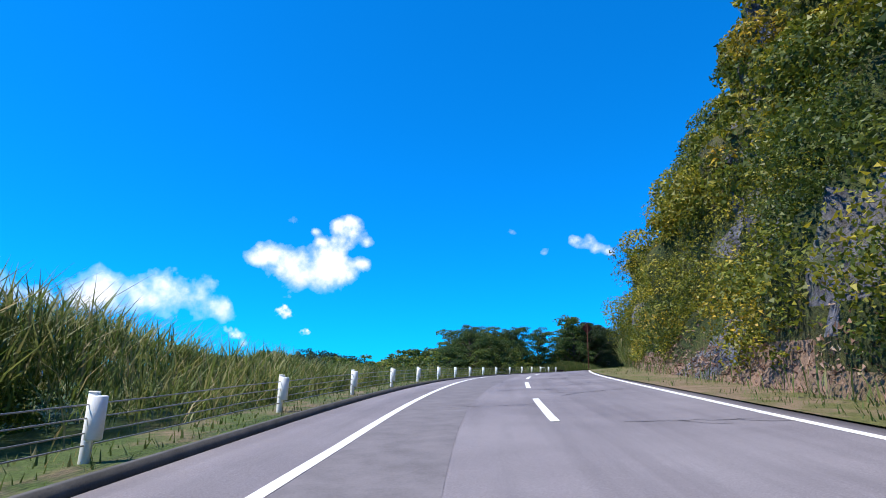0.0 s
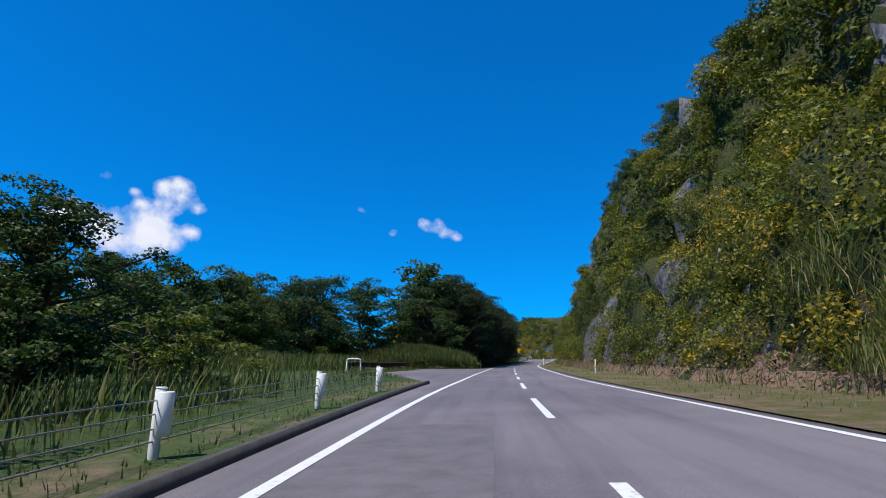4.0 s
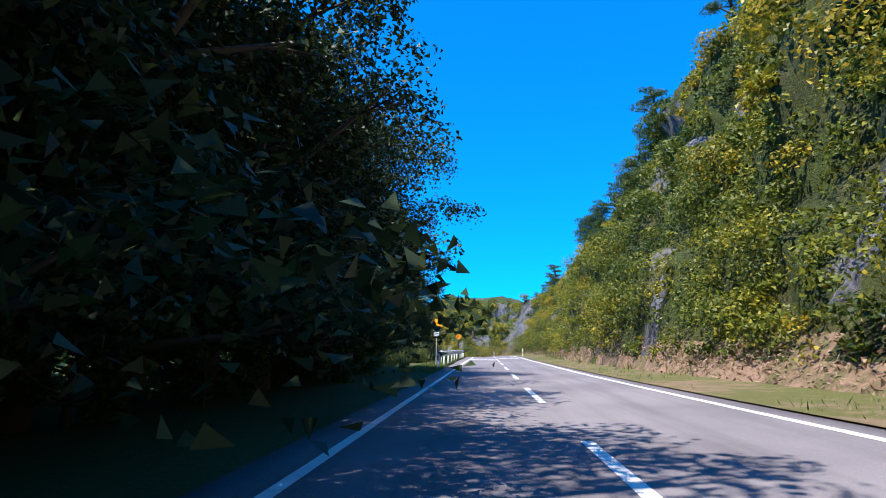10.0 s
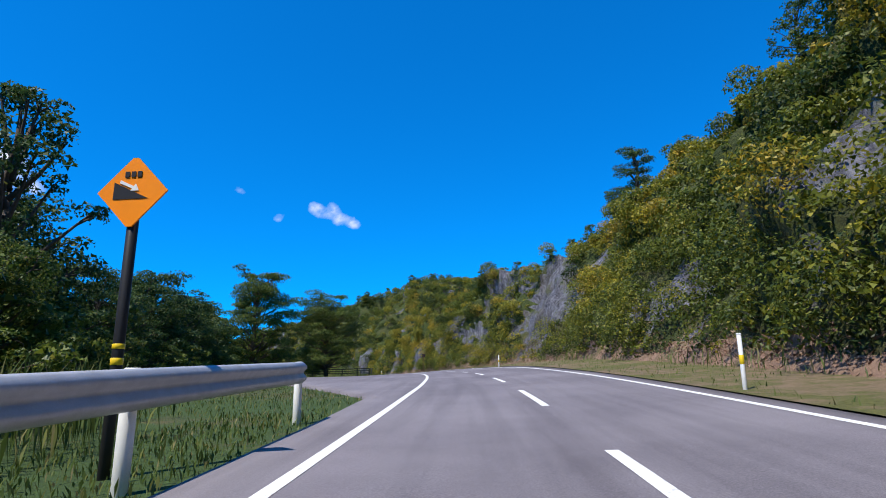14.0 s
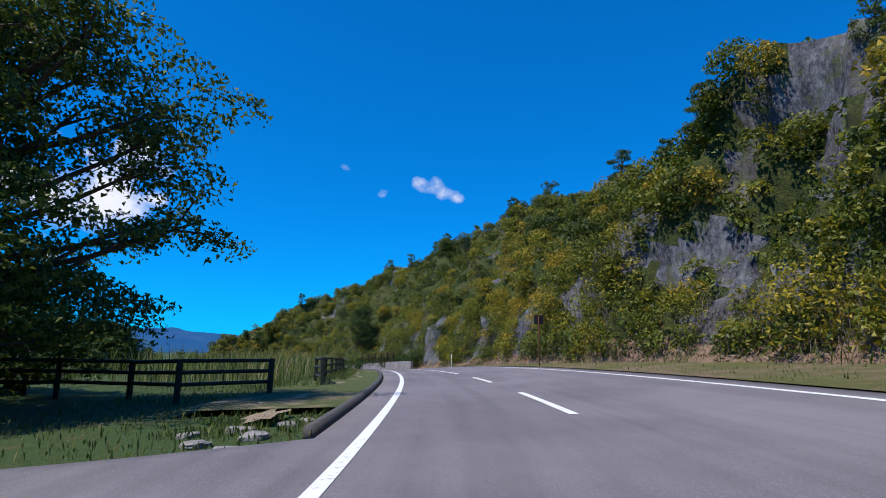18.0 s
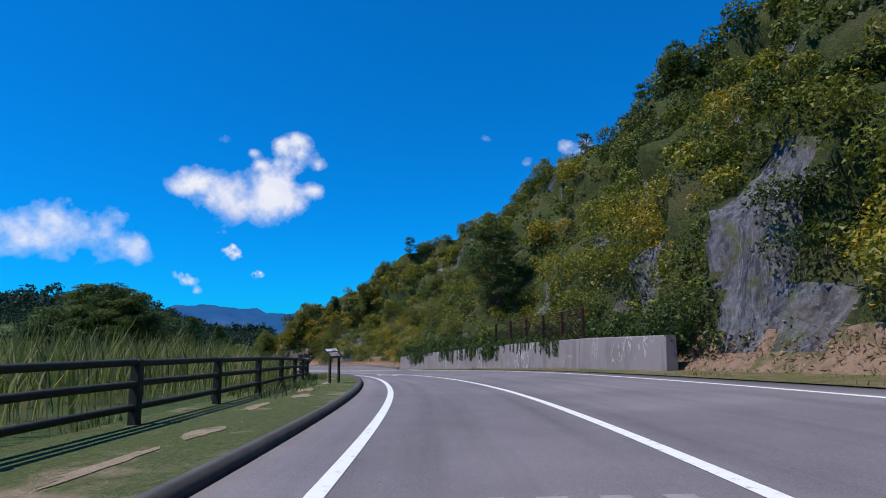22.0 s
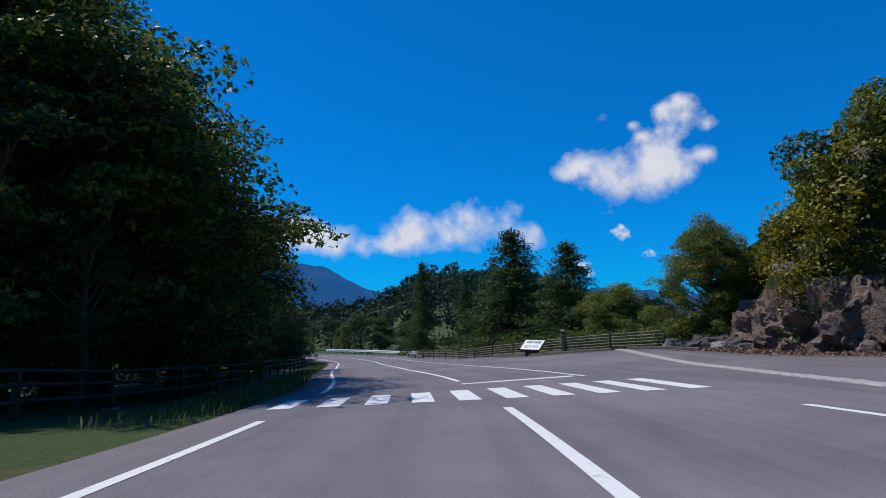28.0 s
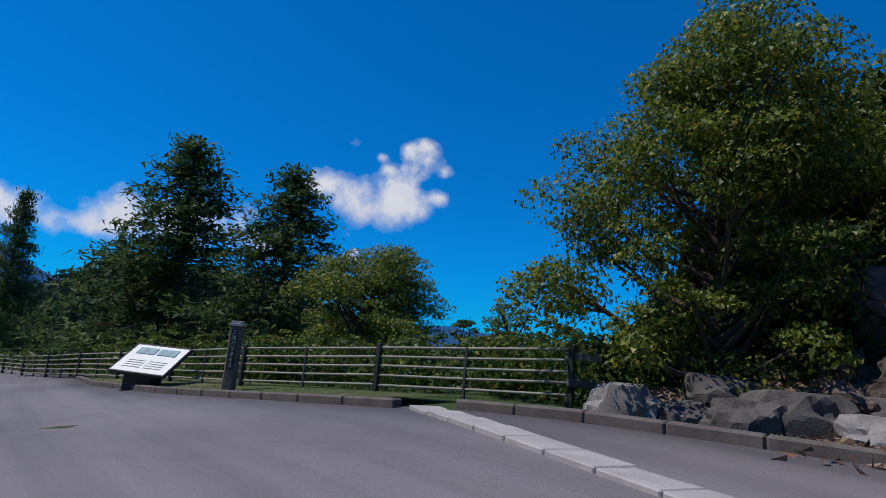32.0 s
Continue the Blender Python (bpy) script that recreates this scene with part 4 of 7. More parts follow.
for s, u in ((478, -8.8), (482, -9.1), (486, -8.6), (490, -9.0), (495, -8.7)):
    plant_at("bush", s, u, pick.uniform(1.8, 2.4), which=0)
for x, y, h in ((41.5, 459.0, 7.0), (38.5, 463.5, 6.6), (36.0, 459.5, 7.6), (33.5, 466.0, 6.6), (45.5, 457.2, 6.2)):          # wood on the inside of the next bend
    plant("wood", x, y, float(land_height([x], [y])[0]), h, wide=1.0)
for x, y, h in ((4, 492, 6), (-3, 488, 6.5), (10, 495, 5.5), (-10, 494, 7), (16, 490, 5), (1, 499, 7), (-16, 486, 7), (22, 493, 5.5), (8, 486.5, 4.0), (-8, 482, 6)):          # beyond the end of the road
    plant("mid", x, y, float(land_height([x], [y])[0]) - 0.3, h, wide=1.3)
# the viewpoint
plant("larch", 65.9, 469.3, -2.2, 13.0, which=0, wide=1.4)
plant("larch", 72.7, 467.4, -2.0, 10.8, which=1, wide=1.3)
plant("larch", 48.5, 484.0, -4.5, 13.0, which=1, wide=0.45)
plant("larch", 49.2, 474.6, -3.2, 12.5, which=0, wide=0.62)
plant("larch", 61.5, 471.5, -3.0, 8.0, which=1, wide=0.9)
plant("grand", 78.4, 463.2, -1.9, 6.4, which=1, wide=1.0, label="broadleaved tree with dense leaves behind the fence")
plant("grand", 87.1, 455.0, 0.5, 6.7, which=0, wide=0.84, turn=40)
plant("grand", 94.2, 459.6, 2.6, 6.0, which=1, wide=0.8)
plant("slim", 83.4, 459.8, -0.8, 3.4, which=0, wide=1.3)
for x, y, h in ((83.0, 460.0, 1.5), (80.5, 462.0, 1.5), (75.0, 464.0, 1.7), (70.0, 464.6, 1.6), (63.0, 468.5, 2.2), (58.5, 471.5, 2.4), (53.0, 475, 2.4), (86.5, 462.5, 2.0), (84.5, 464.5, 2.2), (88.0, 460.5, 1.8), (91.5, 458.0, 1.8), (77.0, 462.2, 1.5), (72.5, 463.4, 1.5)):
    plant("bush", x, y, float(land_height([x], [y])[0]), h, wide=1.3)
# trees on the hill
for s, v, h, kind in ((-5, 1.1, 6, "oak"), (22, 1.08, 4, "dark"), (48, 1.1, 4, "oak"), (70, 1.05, 5, "dark"), (92, 1.08, 6, "oak"), (112, 1.02, 6, "dark"), (120, 1.1, 7, "dark"), (133, 1.05, 6, "oak"), (148, 1.0, 6, "oak"),
                      (163, 1.08, 10.5, "dark"), (166, 1.1, 9.5, "dark"), (176, 1.0, 5, "oak"), (190, 1.03, 5, "dark"), (204, 1.0, 5, "oak"), (214, 1.0, 6.5, "pine"), (227, 0.74, 9.0, "pine"), (232, 0.72, 6, "oak"), (240, 0.75, 6, "dark"), (250, 0.85, 5, "oak"),
                      (266, 0.92, 9.0, "dark"), (269, 0.9, 8.0, "dark"), (275, 0.95, 4, "oak"), (293.7, 0.70, 8.4, "pine"), (305, 1.0, 3, "oak"), (312, 1.0, 3.6, "oak"), (317, 0.98, 3.2, "dark"), (323, 0.98, 3.6, "oak"), (339, 0.86, 5.0, "pine"),
                      (349.6, 0.86, 5.2, "pine"), (330, 0.98, 3, "oak"), (346, 1.0, 3.0, "dark"), (358, 1.0, 3.5, "dark"), (368, 1.02, 4, "oak"), (378, 1.03, 4.5, "oak"), (392, 1.02, 4, "dark"), (405, 1.02, 4, "oak"), (412, 1.0, 3.5, "dark"), (418, 1.02, 4, "dark"),
                      (427, 1.0, 4, "oak"), (435, 1.02, 4, "oak"), (444, 1.0, 3, "oak"), (455, 1.0, 3, "dark"), (463, 1.0, 3.6, "dark"), (469.7, 0.55, 4.6, "dark"), (474, 0.8, 3.6, "dark"), (478, 0.9, 3.0, "oak")):
    p = hill_point(s, v)
    plant("pine" if kind == "pine" else "oak" if h > 5 else "mid", float(p[0]), float(p[1]), float(p[2]) - 0.5, h, which=None if kind == "pine" else 0 if h <= 5 and kind == "dark" else 2 if kind == "dark" else 1)
p = hill_point(421, 0.2)
plant("oak", float(p[0]), float(p[1]), float(p[2]) - 0.4, 9.5, which=2, wide=0.9, label="dark tree leaning out over the concrete wall")
# the edge of the level ground
for k in range(42):
    s = 62 + k * 6.2 + pick.uniform(-1.5, 1.5)
    u = -float(left_room(s)) - pick.uniform(1, 4)
    plant_at("mid", s, u, pick.uniform(6.0, 8.5) if s > 90 else 4.5, wide=1.25)
for k in range(26):
    plant_at("bush", 200 + k * 2.4, -13.5 - pick.uniform(0, 5), pick.uniform(2.6, 3.8), wide=1.4)
for k in range(34):
    s, u = pick.uniform(512, 556), pick.choice([-1, 1]) * pick.uniform(9, 30)
    if u > 0 and s < 530:
        continue
    plant_at("mid", s, u, pick.uniform(3.5, 6.5), wide=1.3)
# woods across the valley
for k in range(95):
    w = radians(pick.uniform(-78, 8))
    d = pick.uniform(75, 230)
    x, y = 98 + math.sin(w) * d, 395 + math.cos(w) * d
    s, u = (float(q[0]) for q in nearest([x], [y]))
    if u > -32 and s < 500 or u > 14 and s < 530 or abs(u) < 16:
        continue
    z = float(land_height([x], [y])[0])
    cap = float(np.interp(math.degrees(math.atan2(x - 92, y - 440)), [-62, -50, -46, -40, -31, -27], [1.5, 1.5, 6, 10.5, 11.5, 7.5]))
    h = pick.uniform(8, 12) + d * 0.035
    plant("far", x, y, z - 0.5, max(3.5, min(h, (cap - z) * pick.uniform(0.7, 1.05))), wide=1.15)
for k in range(26):
    s, u = pick.uniform(-30, 75), -pick.uniform(60, 150)
    plant_at("far", s, u, pick.uniform(8, 12), wide=1.1)


def stuff(name, v, f, mat, label, category, tone=None):
    me = mesh_of(name, v, f, mat)
    if tone is not None:
        me.attributes.new("tone", "FLOAT", "FACE").data.foreach_set("value", tone.astype(np.float32))
    return tagged(new(name, me), label, category, kind="stuff")


# creepers and bushes on the slope, in stretches
def cover(s0, s1, count, v0, v1, per, size, small, big, proud, power=2.6, bright=0.0):
    s, v = rng.uniform(s0, s1, count), v0 + (v1 - v0) * rng.random(count)
    keep = (bare(s, v) < -0.03 + (0.5 if big > 0.9 else 0.3) * rng.random(count) ** 3.0) & (v > 0.03) | (bright > 0.25)
    s, v = s[keep], v[keep]
    p = hill_point(s, v)
    tx, ty = np.interp(s, TABLE_S, TANGENT[:, 0]), np.interp(s, TABLE_S, TANGENT[:, 1])
    out = np.stack([-ty * 0.8, tx * 0.8, 0 * s + 0.6], 1)
    r = small + big * rng.random(len(s)) ** power
    p = p + out * (r * proud)[:, None]
    drift = rough(np.stack([s / 8.0, v * 3.4, 0 * s], -1), 3, 83)          # drifts of one kind
    tone = np.clip(0.50 + bright + 0.1 * np.clip((110 - s) / 30, 0, 1) + 0.12 * np.exp(-((s - 340) / 45) ** 2) + 0.16 * np.clip((s - 425) / 20, 0, 1) + 0.34 * drift + 0.2 * rng.normal(size=len(s)) + 0.1 * np.clip((r - 0.9), -0.5, 1), 0, 1)
    return blob_leaves(np.column_stack([p, r]), per, size, 0.5, 0.85, 0.45, tone)


for s0, s1 in ((-20, 45), (45, 105), (105, 165), (165, 225), (225, 280), (280, 340), (340, 395), (395, 440), (440, 479)):
    near, far, brow = s0 < 0, s1 - s0, 1.1
    pieces = [cover(s0, s1, far * 13, 0.03, 0.40, 42 if not near else 60, 0.105 if not near else 0.07, 0.3, 0.6, 0.3), cover(s0, s1, far * 14, 0.38, brow, 42, 0.155, 0.35, 0.7, 0.3),
              cover(s0, s1, far * 2, 0.05, 0.42, 300, 0.085 if not near else 0.07, 0.6, 1.0, 0.75, 1.2), cover(s0, s1, int(far * 2.6), 0.38, brow, 330, 0.125, 0.6, 0.95, 0.7, 1.2)]
    if s0 > 300:          # the rounded brow, farther off
        pieces += [cover(s0, s1, far * 9, 0.8, 1.5, 42, 0.2, 0.45, 0.8, 0.3), cover(s0, s1, int(far * 1.6), 1.0, 1.5, 200, 0.17, 0.7, 0.9, 0.6, 1.2)]
    if 280 <= s0 < 395:
        pieces += [cover(296, 350, 54, 0.95, 1.06, 240, 0.11, 0.5, 0.7, 0.5, 1.2, 0.3)] if s0 == 280 else [cover(296, 395, 520, 0.03, 0.42, 60, 0.1, 0.3, 0.5, 0.35), cover(s0, s1, 110, 0.05, 0.5, 240, 0.095, 0.5, 0.8, 0.7, 1.2, 0.15)]
    if s0 == 440:
        pieces += [cover(479, 483, 90, 0.5, 1.1, 60, 0.11, 0.35, 0.5, 0.3)]
    v, f = joined([q[:2] for q in pieces])
    stuff("hillside_shrubs", v, f, SHRUB_LEAF, "mixed green and yellowing shrubs and creepers on the slope", "shrubs", np.concatenate([q[2] for q in pieces]))


def blades(s, u, height, width, base=None, arch=0.55):
    """Upright grass blades that bend over, one rhombus each."""
    p = on_road(s, u) if base is None else base
    if base is None:
        p[:, 2] = land_height(p[:, 0], p[:, 1])
    n = len(p)
    w = rng.uniform(0, 2 * np.pi, n)
    bend = np.stack([np.cos(w), np.sin(w), 0 * w], 1) * (height * rng.uniform(0.1, arch, n))[:, None]
    side = np.stack([-np.sin(w), np.cos(w), 0 * w], 1) * np.reshape(width, (-1, 1))
    tip = p + bend + np.stack([0 * w, 0 * w, height], 1)
    mid = p + bend * 0.3 + np.stack([0 * w, 0 * w, height * 0.55], 1)
    v = np.stack([p, mid + side, tip, mid - side], 1)
    return v.reshape(-1, 3), np.arange(4 * n).reshape(-1, 4)


def meadow(name, s0, s1, u0, u1, count, low, high, width, label, clump=0.0, mat=None):
    s, u = rng.uniform(s0, s1, count), rng.uniform(0, 1, count)
    a = u0(s) if callable(u0) else u0
    b = u1(s) if callable(u1) else u1
    u = a + (b - a) * u
    if clump:
        keep = rough(np.stack([s / 3.0, u / 3.0], 1), 2, 77) > -0.25 + 0.5 * rng.random(count) - clump * 0.3
        s, u = s[keep], u[keep]
    h = low + (high - low) * rng.random(len(s)) ** 1.3
    v, f = blades(s, u, h, width * (0.6 + 0.8 * rng.random(len(s))))
    return stuff(name, v, f, mat or GRASS_BLADE, label, "grass")


for mat, n, seed in ((SEED_GRASS, 26000, 15), (GRASS_BLADE, 22000, 27)):
    gs, gu = rng.uniform(-6, 27, n), -rng.uniform(6.6, 13.5, n)
    lump = rough(np.stack([gs / 1.7, gu / 1.7], 1), 3, seed)
    keep = lump > -0.45 + 0.5 * rng.random(n)
    gs, gu, lump = gs[keep], gu[keep], lump[keep]
    gp = on_road(gs, gu)
    rise = np.interp(gs, [-6, 3, 10, 16, 22, 27], [2.3, 2.3, 1.7, 1.0, 0.4, 0.1]) * np.clip((-gu - 6.4) / 2.6, 0, 1) + 0.45 * np.clip(lump, -0.3, 1)
    gp[:, 2] = land_height(gp[:, 0], gp[:, 1]) + rise - 0.3
    gh = 0.35 + 0.9 * rng.random(len(gs)) ** 1.6
    v, f = blades(None, None, gh, 0.012 + 0.010 * rng.random(len(gs)), gp, 1.3)
    stuff("grass_bank", v, f, mat, "bank of tall bright green pampas grass behind the fence", "grass")
meadow("tall_grass", 24, 60, -12, -6.4, 9000, 0.4, 1.3, 0.012, "tall green grass with seed heads behind the fence", 0.4, SEED_GRASS)
meadow("tall_grass", 30, 92, -14, -6.0, 9000, 0.3, 1.1, 0.02, "rough green grass on the bank", 0.5)
meadow("verge_grass", -20, 92, lambda s: road_left(s) - 1.9, lambda s: road_left(s) - 0.35, 9000, 0.06, 0.28, 0.012, "short green verge grass")
meadow("verge_grass", 98, 134, lambda s: road_left(s) - 2.6, lambda s: road_left(s) - 0.1, 6000, 0.06, 0.3, 0.012, "short green verge grass")
meadow("tall_grass", 100, 122, -19, -14.0, 9000, 0.6, 1.5, 0.02, "pampas grass behind the rusty guard rail", 0.3)
meadow("verge_grass", 205, 258, lambda s: road_left(s) - 2.4, lambda s: road_left(s) - 0.1, 12000, 0.04, 0.18, 0.013, "green verge grass under the guard rail")
meadow("tall_grass", 212, 258, -9.5, -6.2, 7000, 0.4, 1.3, 0.02, "rough tall grass behind the guard rail", 0.4)
meadow("tall_grass", 222, 250, -9.0, -6.8, 9000, 0.9, 2.0, 0.018, "high green grass between the guard rail and the trees", 0.6, SEED_GRASS)
meadow("lawn", 258, 330, lambda s: np.minimum(road_left(s) - 6.5, -8.5), lambda s: road_left(s) - 0.1, 14000, 0.04, 0.16, 0.012, "mown grass round the lay-by")
meadow("fence_grass", 326, 458, -7.4, lambda s: road_left(s) - 1.5, 26000, 0.10, 0.42, 0.011, "uncut grass tufts under the long fence", 0.5)
meadow("verge_grass", 316.5, 462, lambda s: road_left(s) - 2.3, lambda s: road_left(s) - 1.0, 34000, 0.04, 0.17, 0.014, "thin dry verge grass by the kerb", 0.2)
meadow("verge_grass", 316.5, 462, lambda s: road_left(s) - 0.75, lambda s: road_left(s) - 0.25, 12000, 0.04, 0.15, 0.013, "thin dry verge grass by the kerb", 0.2)
meadow("tall_grass", 326, 462, -16, -7.2, 26000, 0.6, 1.6, 0.018, "tall seeding grass beyond the wooden fence", 0.6, SEED_GRASS)
meadow("tall_grass", 384, 462, -26, -9.5, 30000, 1.0, 2.2, 0.017, "high yellow-green pampas grass in the meadow inside the bend", 0.7, SEED_GRASS)
meadow("verge_grass", 466, 520, -7.0, lambda s: road_left(s) - 0.1, 5000, 0.08, 0.3, 0.014, "green grass below the roadside fence")
meadow("verge_grass", 488, 535, lambda s: road_right(s) + 0.3, lambda s: road_right(s) + 3.2, 7000, 0.04, 0.2, 0.012, "short grass in front of the viewpoint fence")
meadow("dry_grass", -20, 432, lambda s: road_right(s) + 0.15, lambda s: hill_foot(s) + 0.3, 30000, 0.05, 0.26, 0.012, "dry yellowing grass along the verge", 0.3)
meadow("dry_grass", -20, 384, lambda s: hill_foot(s) - 0.5, lambda s: hill_foot(s) + 1.0, 11000, 0.2, 0.9, 0.016, "dry grass at the foot of the slope", 0.2)

# dead twigs and vines at the foot of the slope
n = 9000
gs, gv = rng.uniform(290, 392, n), 0.02 + 0.16 * rng.random(n)
keep = rough(np.stack([gs / 4.0, gv * 5], 1), 3, 23) > -0.05 + 0.3 * rng.random(n)
gp = hill_point(gs[keep], gv[keep])
v, f = blades(None, None, 0.5 + 1.0 * rng.random(len(gp)), 0.006 + 0.006 * rng.random(len(gp)), gp, 0.9)
stuff("dead_twigs", v, f, DEAD_TWIG, "grey dead twigs and dry vines at the foot of the slope", "twigs")
# pampas grass hanging over the foot of the slope
n = 15000
gs, gv = rng.uniform(40, 92, n), 0.02 + 0.16 * rng.random(n) ** 1.5
keep = rough(np.stack([gs / 3.2, gv * 6], 1), 3, 19) > -0.1 + 0.3 * rng.random(n)
gp = hill_point(gs[keep], gv[keep])
tx, ty = np.interp(gs[keep], TABLE_S, TANGENT[:, 0]), np.interp(gs[keep], TABLE_S, TANGENT[:, 1])
gp = gp + np.stack([-ty, tx, 0 * tx], 1) * rng.uniform(0.2, 1.0, len(gp))[:, None]
v, f = blades(None, None, 0.5 + 0.9 * rng.random(len(gp)), 0.013 + 0.012 * rng.random(len(gp)), gp, 1.2)
stuff("slope_grass", v, f, SEED_GRASS, "arching yellow-green pampas grass at the foot of the slope", "grass")

# the mound of pampas grass at the end of the first lay-by
n = 17000
gs, gu = rng.normal(0, 1, n), rng.normal(0, 1, n)
gs, gu = np.clip(gs, -1.7, 1.25) + 0.1 * rng.normal(0, 1, n), np.clip(gu, -1.8, 1.8)
mx, my = 29.5 + gs * 4.2 - gu * 0.4, 134.2 + gu * 1.7 - gs * 0.7
mz = land_height(mx, my) + 1.95 * np.exp(-0.5 * (gs * 0.8) ** 2 - 0.5 * (gu * 0.7) ** 2)
mh = 0.6 + 1.0 * rng.random(n)
v, f = blades(None, None, mh, 0.02 + 0.012 * rng.random(n), np.stack([mx, my, mz - 0.35], 1))
stuff("pampas_mound", v, f, GRASS_BLADE, "mound of arching green pampas grass", "grass")
pick_ = rng.integers(0, n, 420)
body = np.column_stack([mx[pick_], my[pick_], land_height(mx[pick_], my[pick_]) + 0.1 + (mz[pick_] - land_height(mx[pick_], my[pick_])) * rng.uniform(0.0, 0.85, 420), rng.uniform(0.3, 0.6, 420)])
v, f = blob_leaves(body[:270], 60, 0.09, 0.4, 0.9, 0.6)
stuff("mound_shrubs", v, f, TREE_LEAF, "low green shrubs under the pampas grass", "shrubs")
body[270:, 2] = land_height(body[270:, 0], body[270:, 1]) + 0.15
v, f = blob_leaves(body[270:], 60, 0.09, 0.3, 0.6, 0.5)
stuff("dead_bracken", v, f, DEAD_LEAF, "dead brown bracken at the foot of the grass mound", "bracken")


# fallen leaves and dead bracken at the foot of the slope
n = 44000
ls = rng.uniform(-15, 470, n)
lh = np.abs(rng.normal(0, 0.75, n)) * (1 + 0.6 * rough(np.stack([ls / 11.0, 0 * ls], 1), 2, 81))
lv_ = np.clip(lh / hill_height(ls), 0.0, 0.2)
c = hill_point(ls, lv_) + np.stack([0 * ls, 0 * ls, 0.06 + 0.12 * rng.random(n)], 1)
v, f = leaf_tips(c, 0.06 + 0.08 * rng.random(n), 0.3, np.tile([-0.4, 0, 0.9], (n, 1)), 0.7)
stuff("leaf_litter", v, f, DEAD_LEAF, "brown fallen leaves and dead bracken at the foot of the slope", "leaf litter")
# scrub on the land that falls away beside the start
n = 620
ws, wu = rng.uniform(-20, 150, n), -rng.uniform(38, 210, n)
wp = on_road(ws, wu)
wz = land_height(wp[:, 0], wp[:, 1]) + rng.uniform(0.3, 2.6, n)
v, f = blob_leaves(np.column_stack([wp[:, 0], wp[:, 1], wz, rng.uniform(1.8, 3.8, n)]), 50, 0.42, 0.55, 0.95, 0.4)
stuff("valley_scrub", v, f, HAZY_FAR_LEAF, "dark green scrub and treetops on the falling land", "scrub")
# woods on the ridge across the valley
n = 2200
ra, rd = np.radians(rng.uniform(-108, -20, n)), 85 + 260 * rng.random(n) ** 0.8
wx, wy = 92 + np.sin(ra) * rd, 440 + np.cos(ra) * rd
ws, wu = nearest(wx, wy)
keep = np.abs(wu) > 30
wx, wy, rd = wx[keep], wy[keep], rd[keep]
low = np.clip((np.degrees(np.arctan2(wx - 92, wy - 440)) + 50) / 7, 0.4, 1)
wz = land_height(wx, wy) + rng.uniform(1.0, 6.5, len(wx)) * low
near_wood = blob_leaves(np.column_stack([wx, wy, wz, rng.uniform(2.2, 4.4, len(wx)) * (0.5 + 0.5 * low)]), 48, 0.55, 0.55, 0.95, 0.4)
ra, rd = np.radians(rng.uniform(-56, -18, 1500)), 330 + 480 * rng.random(1500)
wx, wy = 92 + np.sin(ra) * rd, 440 + np.cos(ra) * rd
wz = land_height(wx, wy) + 0.5 + 11 * rng.random(len(wx)) ** 1.8
vx, vy = rng.uniform(-420, 100, 4200), rng.uniform(20, 560, 4200)
vs, vu = nearest(vx, vy)
keep = (-vu - left_room(vs) > 20 + 14 * rng.random(4200)) & (vs < 500)
vx, vy = vx[keep], vy[keep]
valley_wood = blob_leaves(np.column_stack([vx, vy, land_height(vx, vy) + 0.5 + 2.5 * rng.random(len(vx)), rng.uniform(3.0, 6.5, len(vx))]), 26, 1.2, 0.55, 0.7, 0.4)
v, f = joined([near_wood, valley_wood, blob_leaves(np.column_stack([wx, wy, wz, rng.uniform(2.8, 6.8, len(wx))]), 30, 1.4, 0.55, 0.95, 0.4)])
stuff("far_woods", v, f, HAZY_FAR_LEAF, "dark green woods on the ridge across the valley", "woods")


# ---- sky and distance ----
def cloud_material():
    m, t, b = material("cloud", 1.0)
    t.nodes.remove(b)
    at, sh = t.nodes.new("ShaderNodeAttribute"), t.nodes.new("ShaderNodeAttribute")
    at.attribute_name, sh.attribute_name = "thickness", "height"
    fine = noise_of(t, 0.022, 8, 0.62)
    add = t.nodes.new("ShaderNodeMath")
    add.operation = "MULTIPLY_ADD"
    t.links.new(fine, add.inputs[0])
    add.inputs[1].default_value = 0.8
    t.links.new(at.outputs["Fac"], add.inputs[2])
    veil = ramp(t, add.outputs[0], (0.24, (0, 0, 0)), (0.48, (0.24, 0.24, 0.24)), (0.9, (1, 1, 1)))
    # Shaded undersides and sunlit tops put into the colour, which glows by itself.
    lit = ramp(t, sh.outputs["Fac"], (0.0, (0.55, 0.62, 0.86)), (0.4, (0.80, 0.82, 0.95)), (0.8, (0.97, 0.97, 0.99)))
    lit = mixed(t, 0.3, lit, ramp(t, noise_of(t, 0.009, 5), (0.35, (0.6, 0.66, 0.9)), (0.6, (1, 1, 1))))
    e = t.nodes.new("ShaderNodeEmission")
    e.inputs[1].default_value = 0.92
    t.links.new(lit, e.inputs[0])
    clear = t.nodes.new("ShaderNodeBsdfTransparent")
    mx = t.nodes.new("ShaderNodeMixShader")
    t.links.new(veil, mx.inputs[0])
    t.links.new(clear.outputs[0], mx.inputs[1])
    t.links.new(e.outputs[0], mx.inputs[2])
    t.links.new(mx.outputs[0], t.nodes["Material Output"].inputs[0])
    return m


CLOUD = cloud_material()
EYE_MID = (116.0, 350.0)
CLOUD_FAR = 1.6           # how much further off than the places below


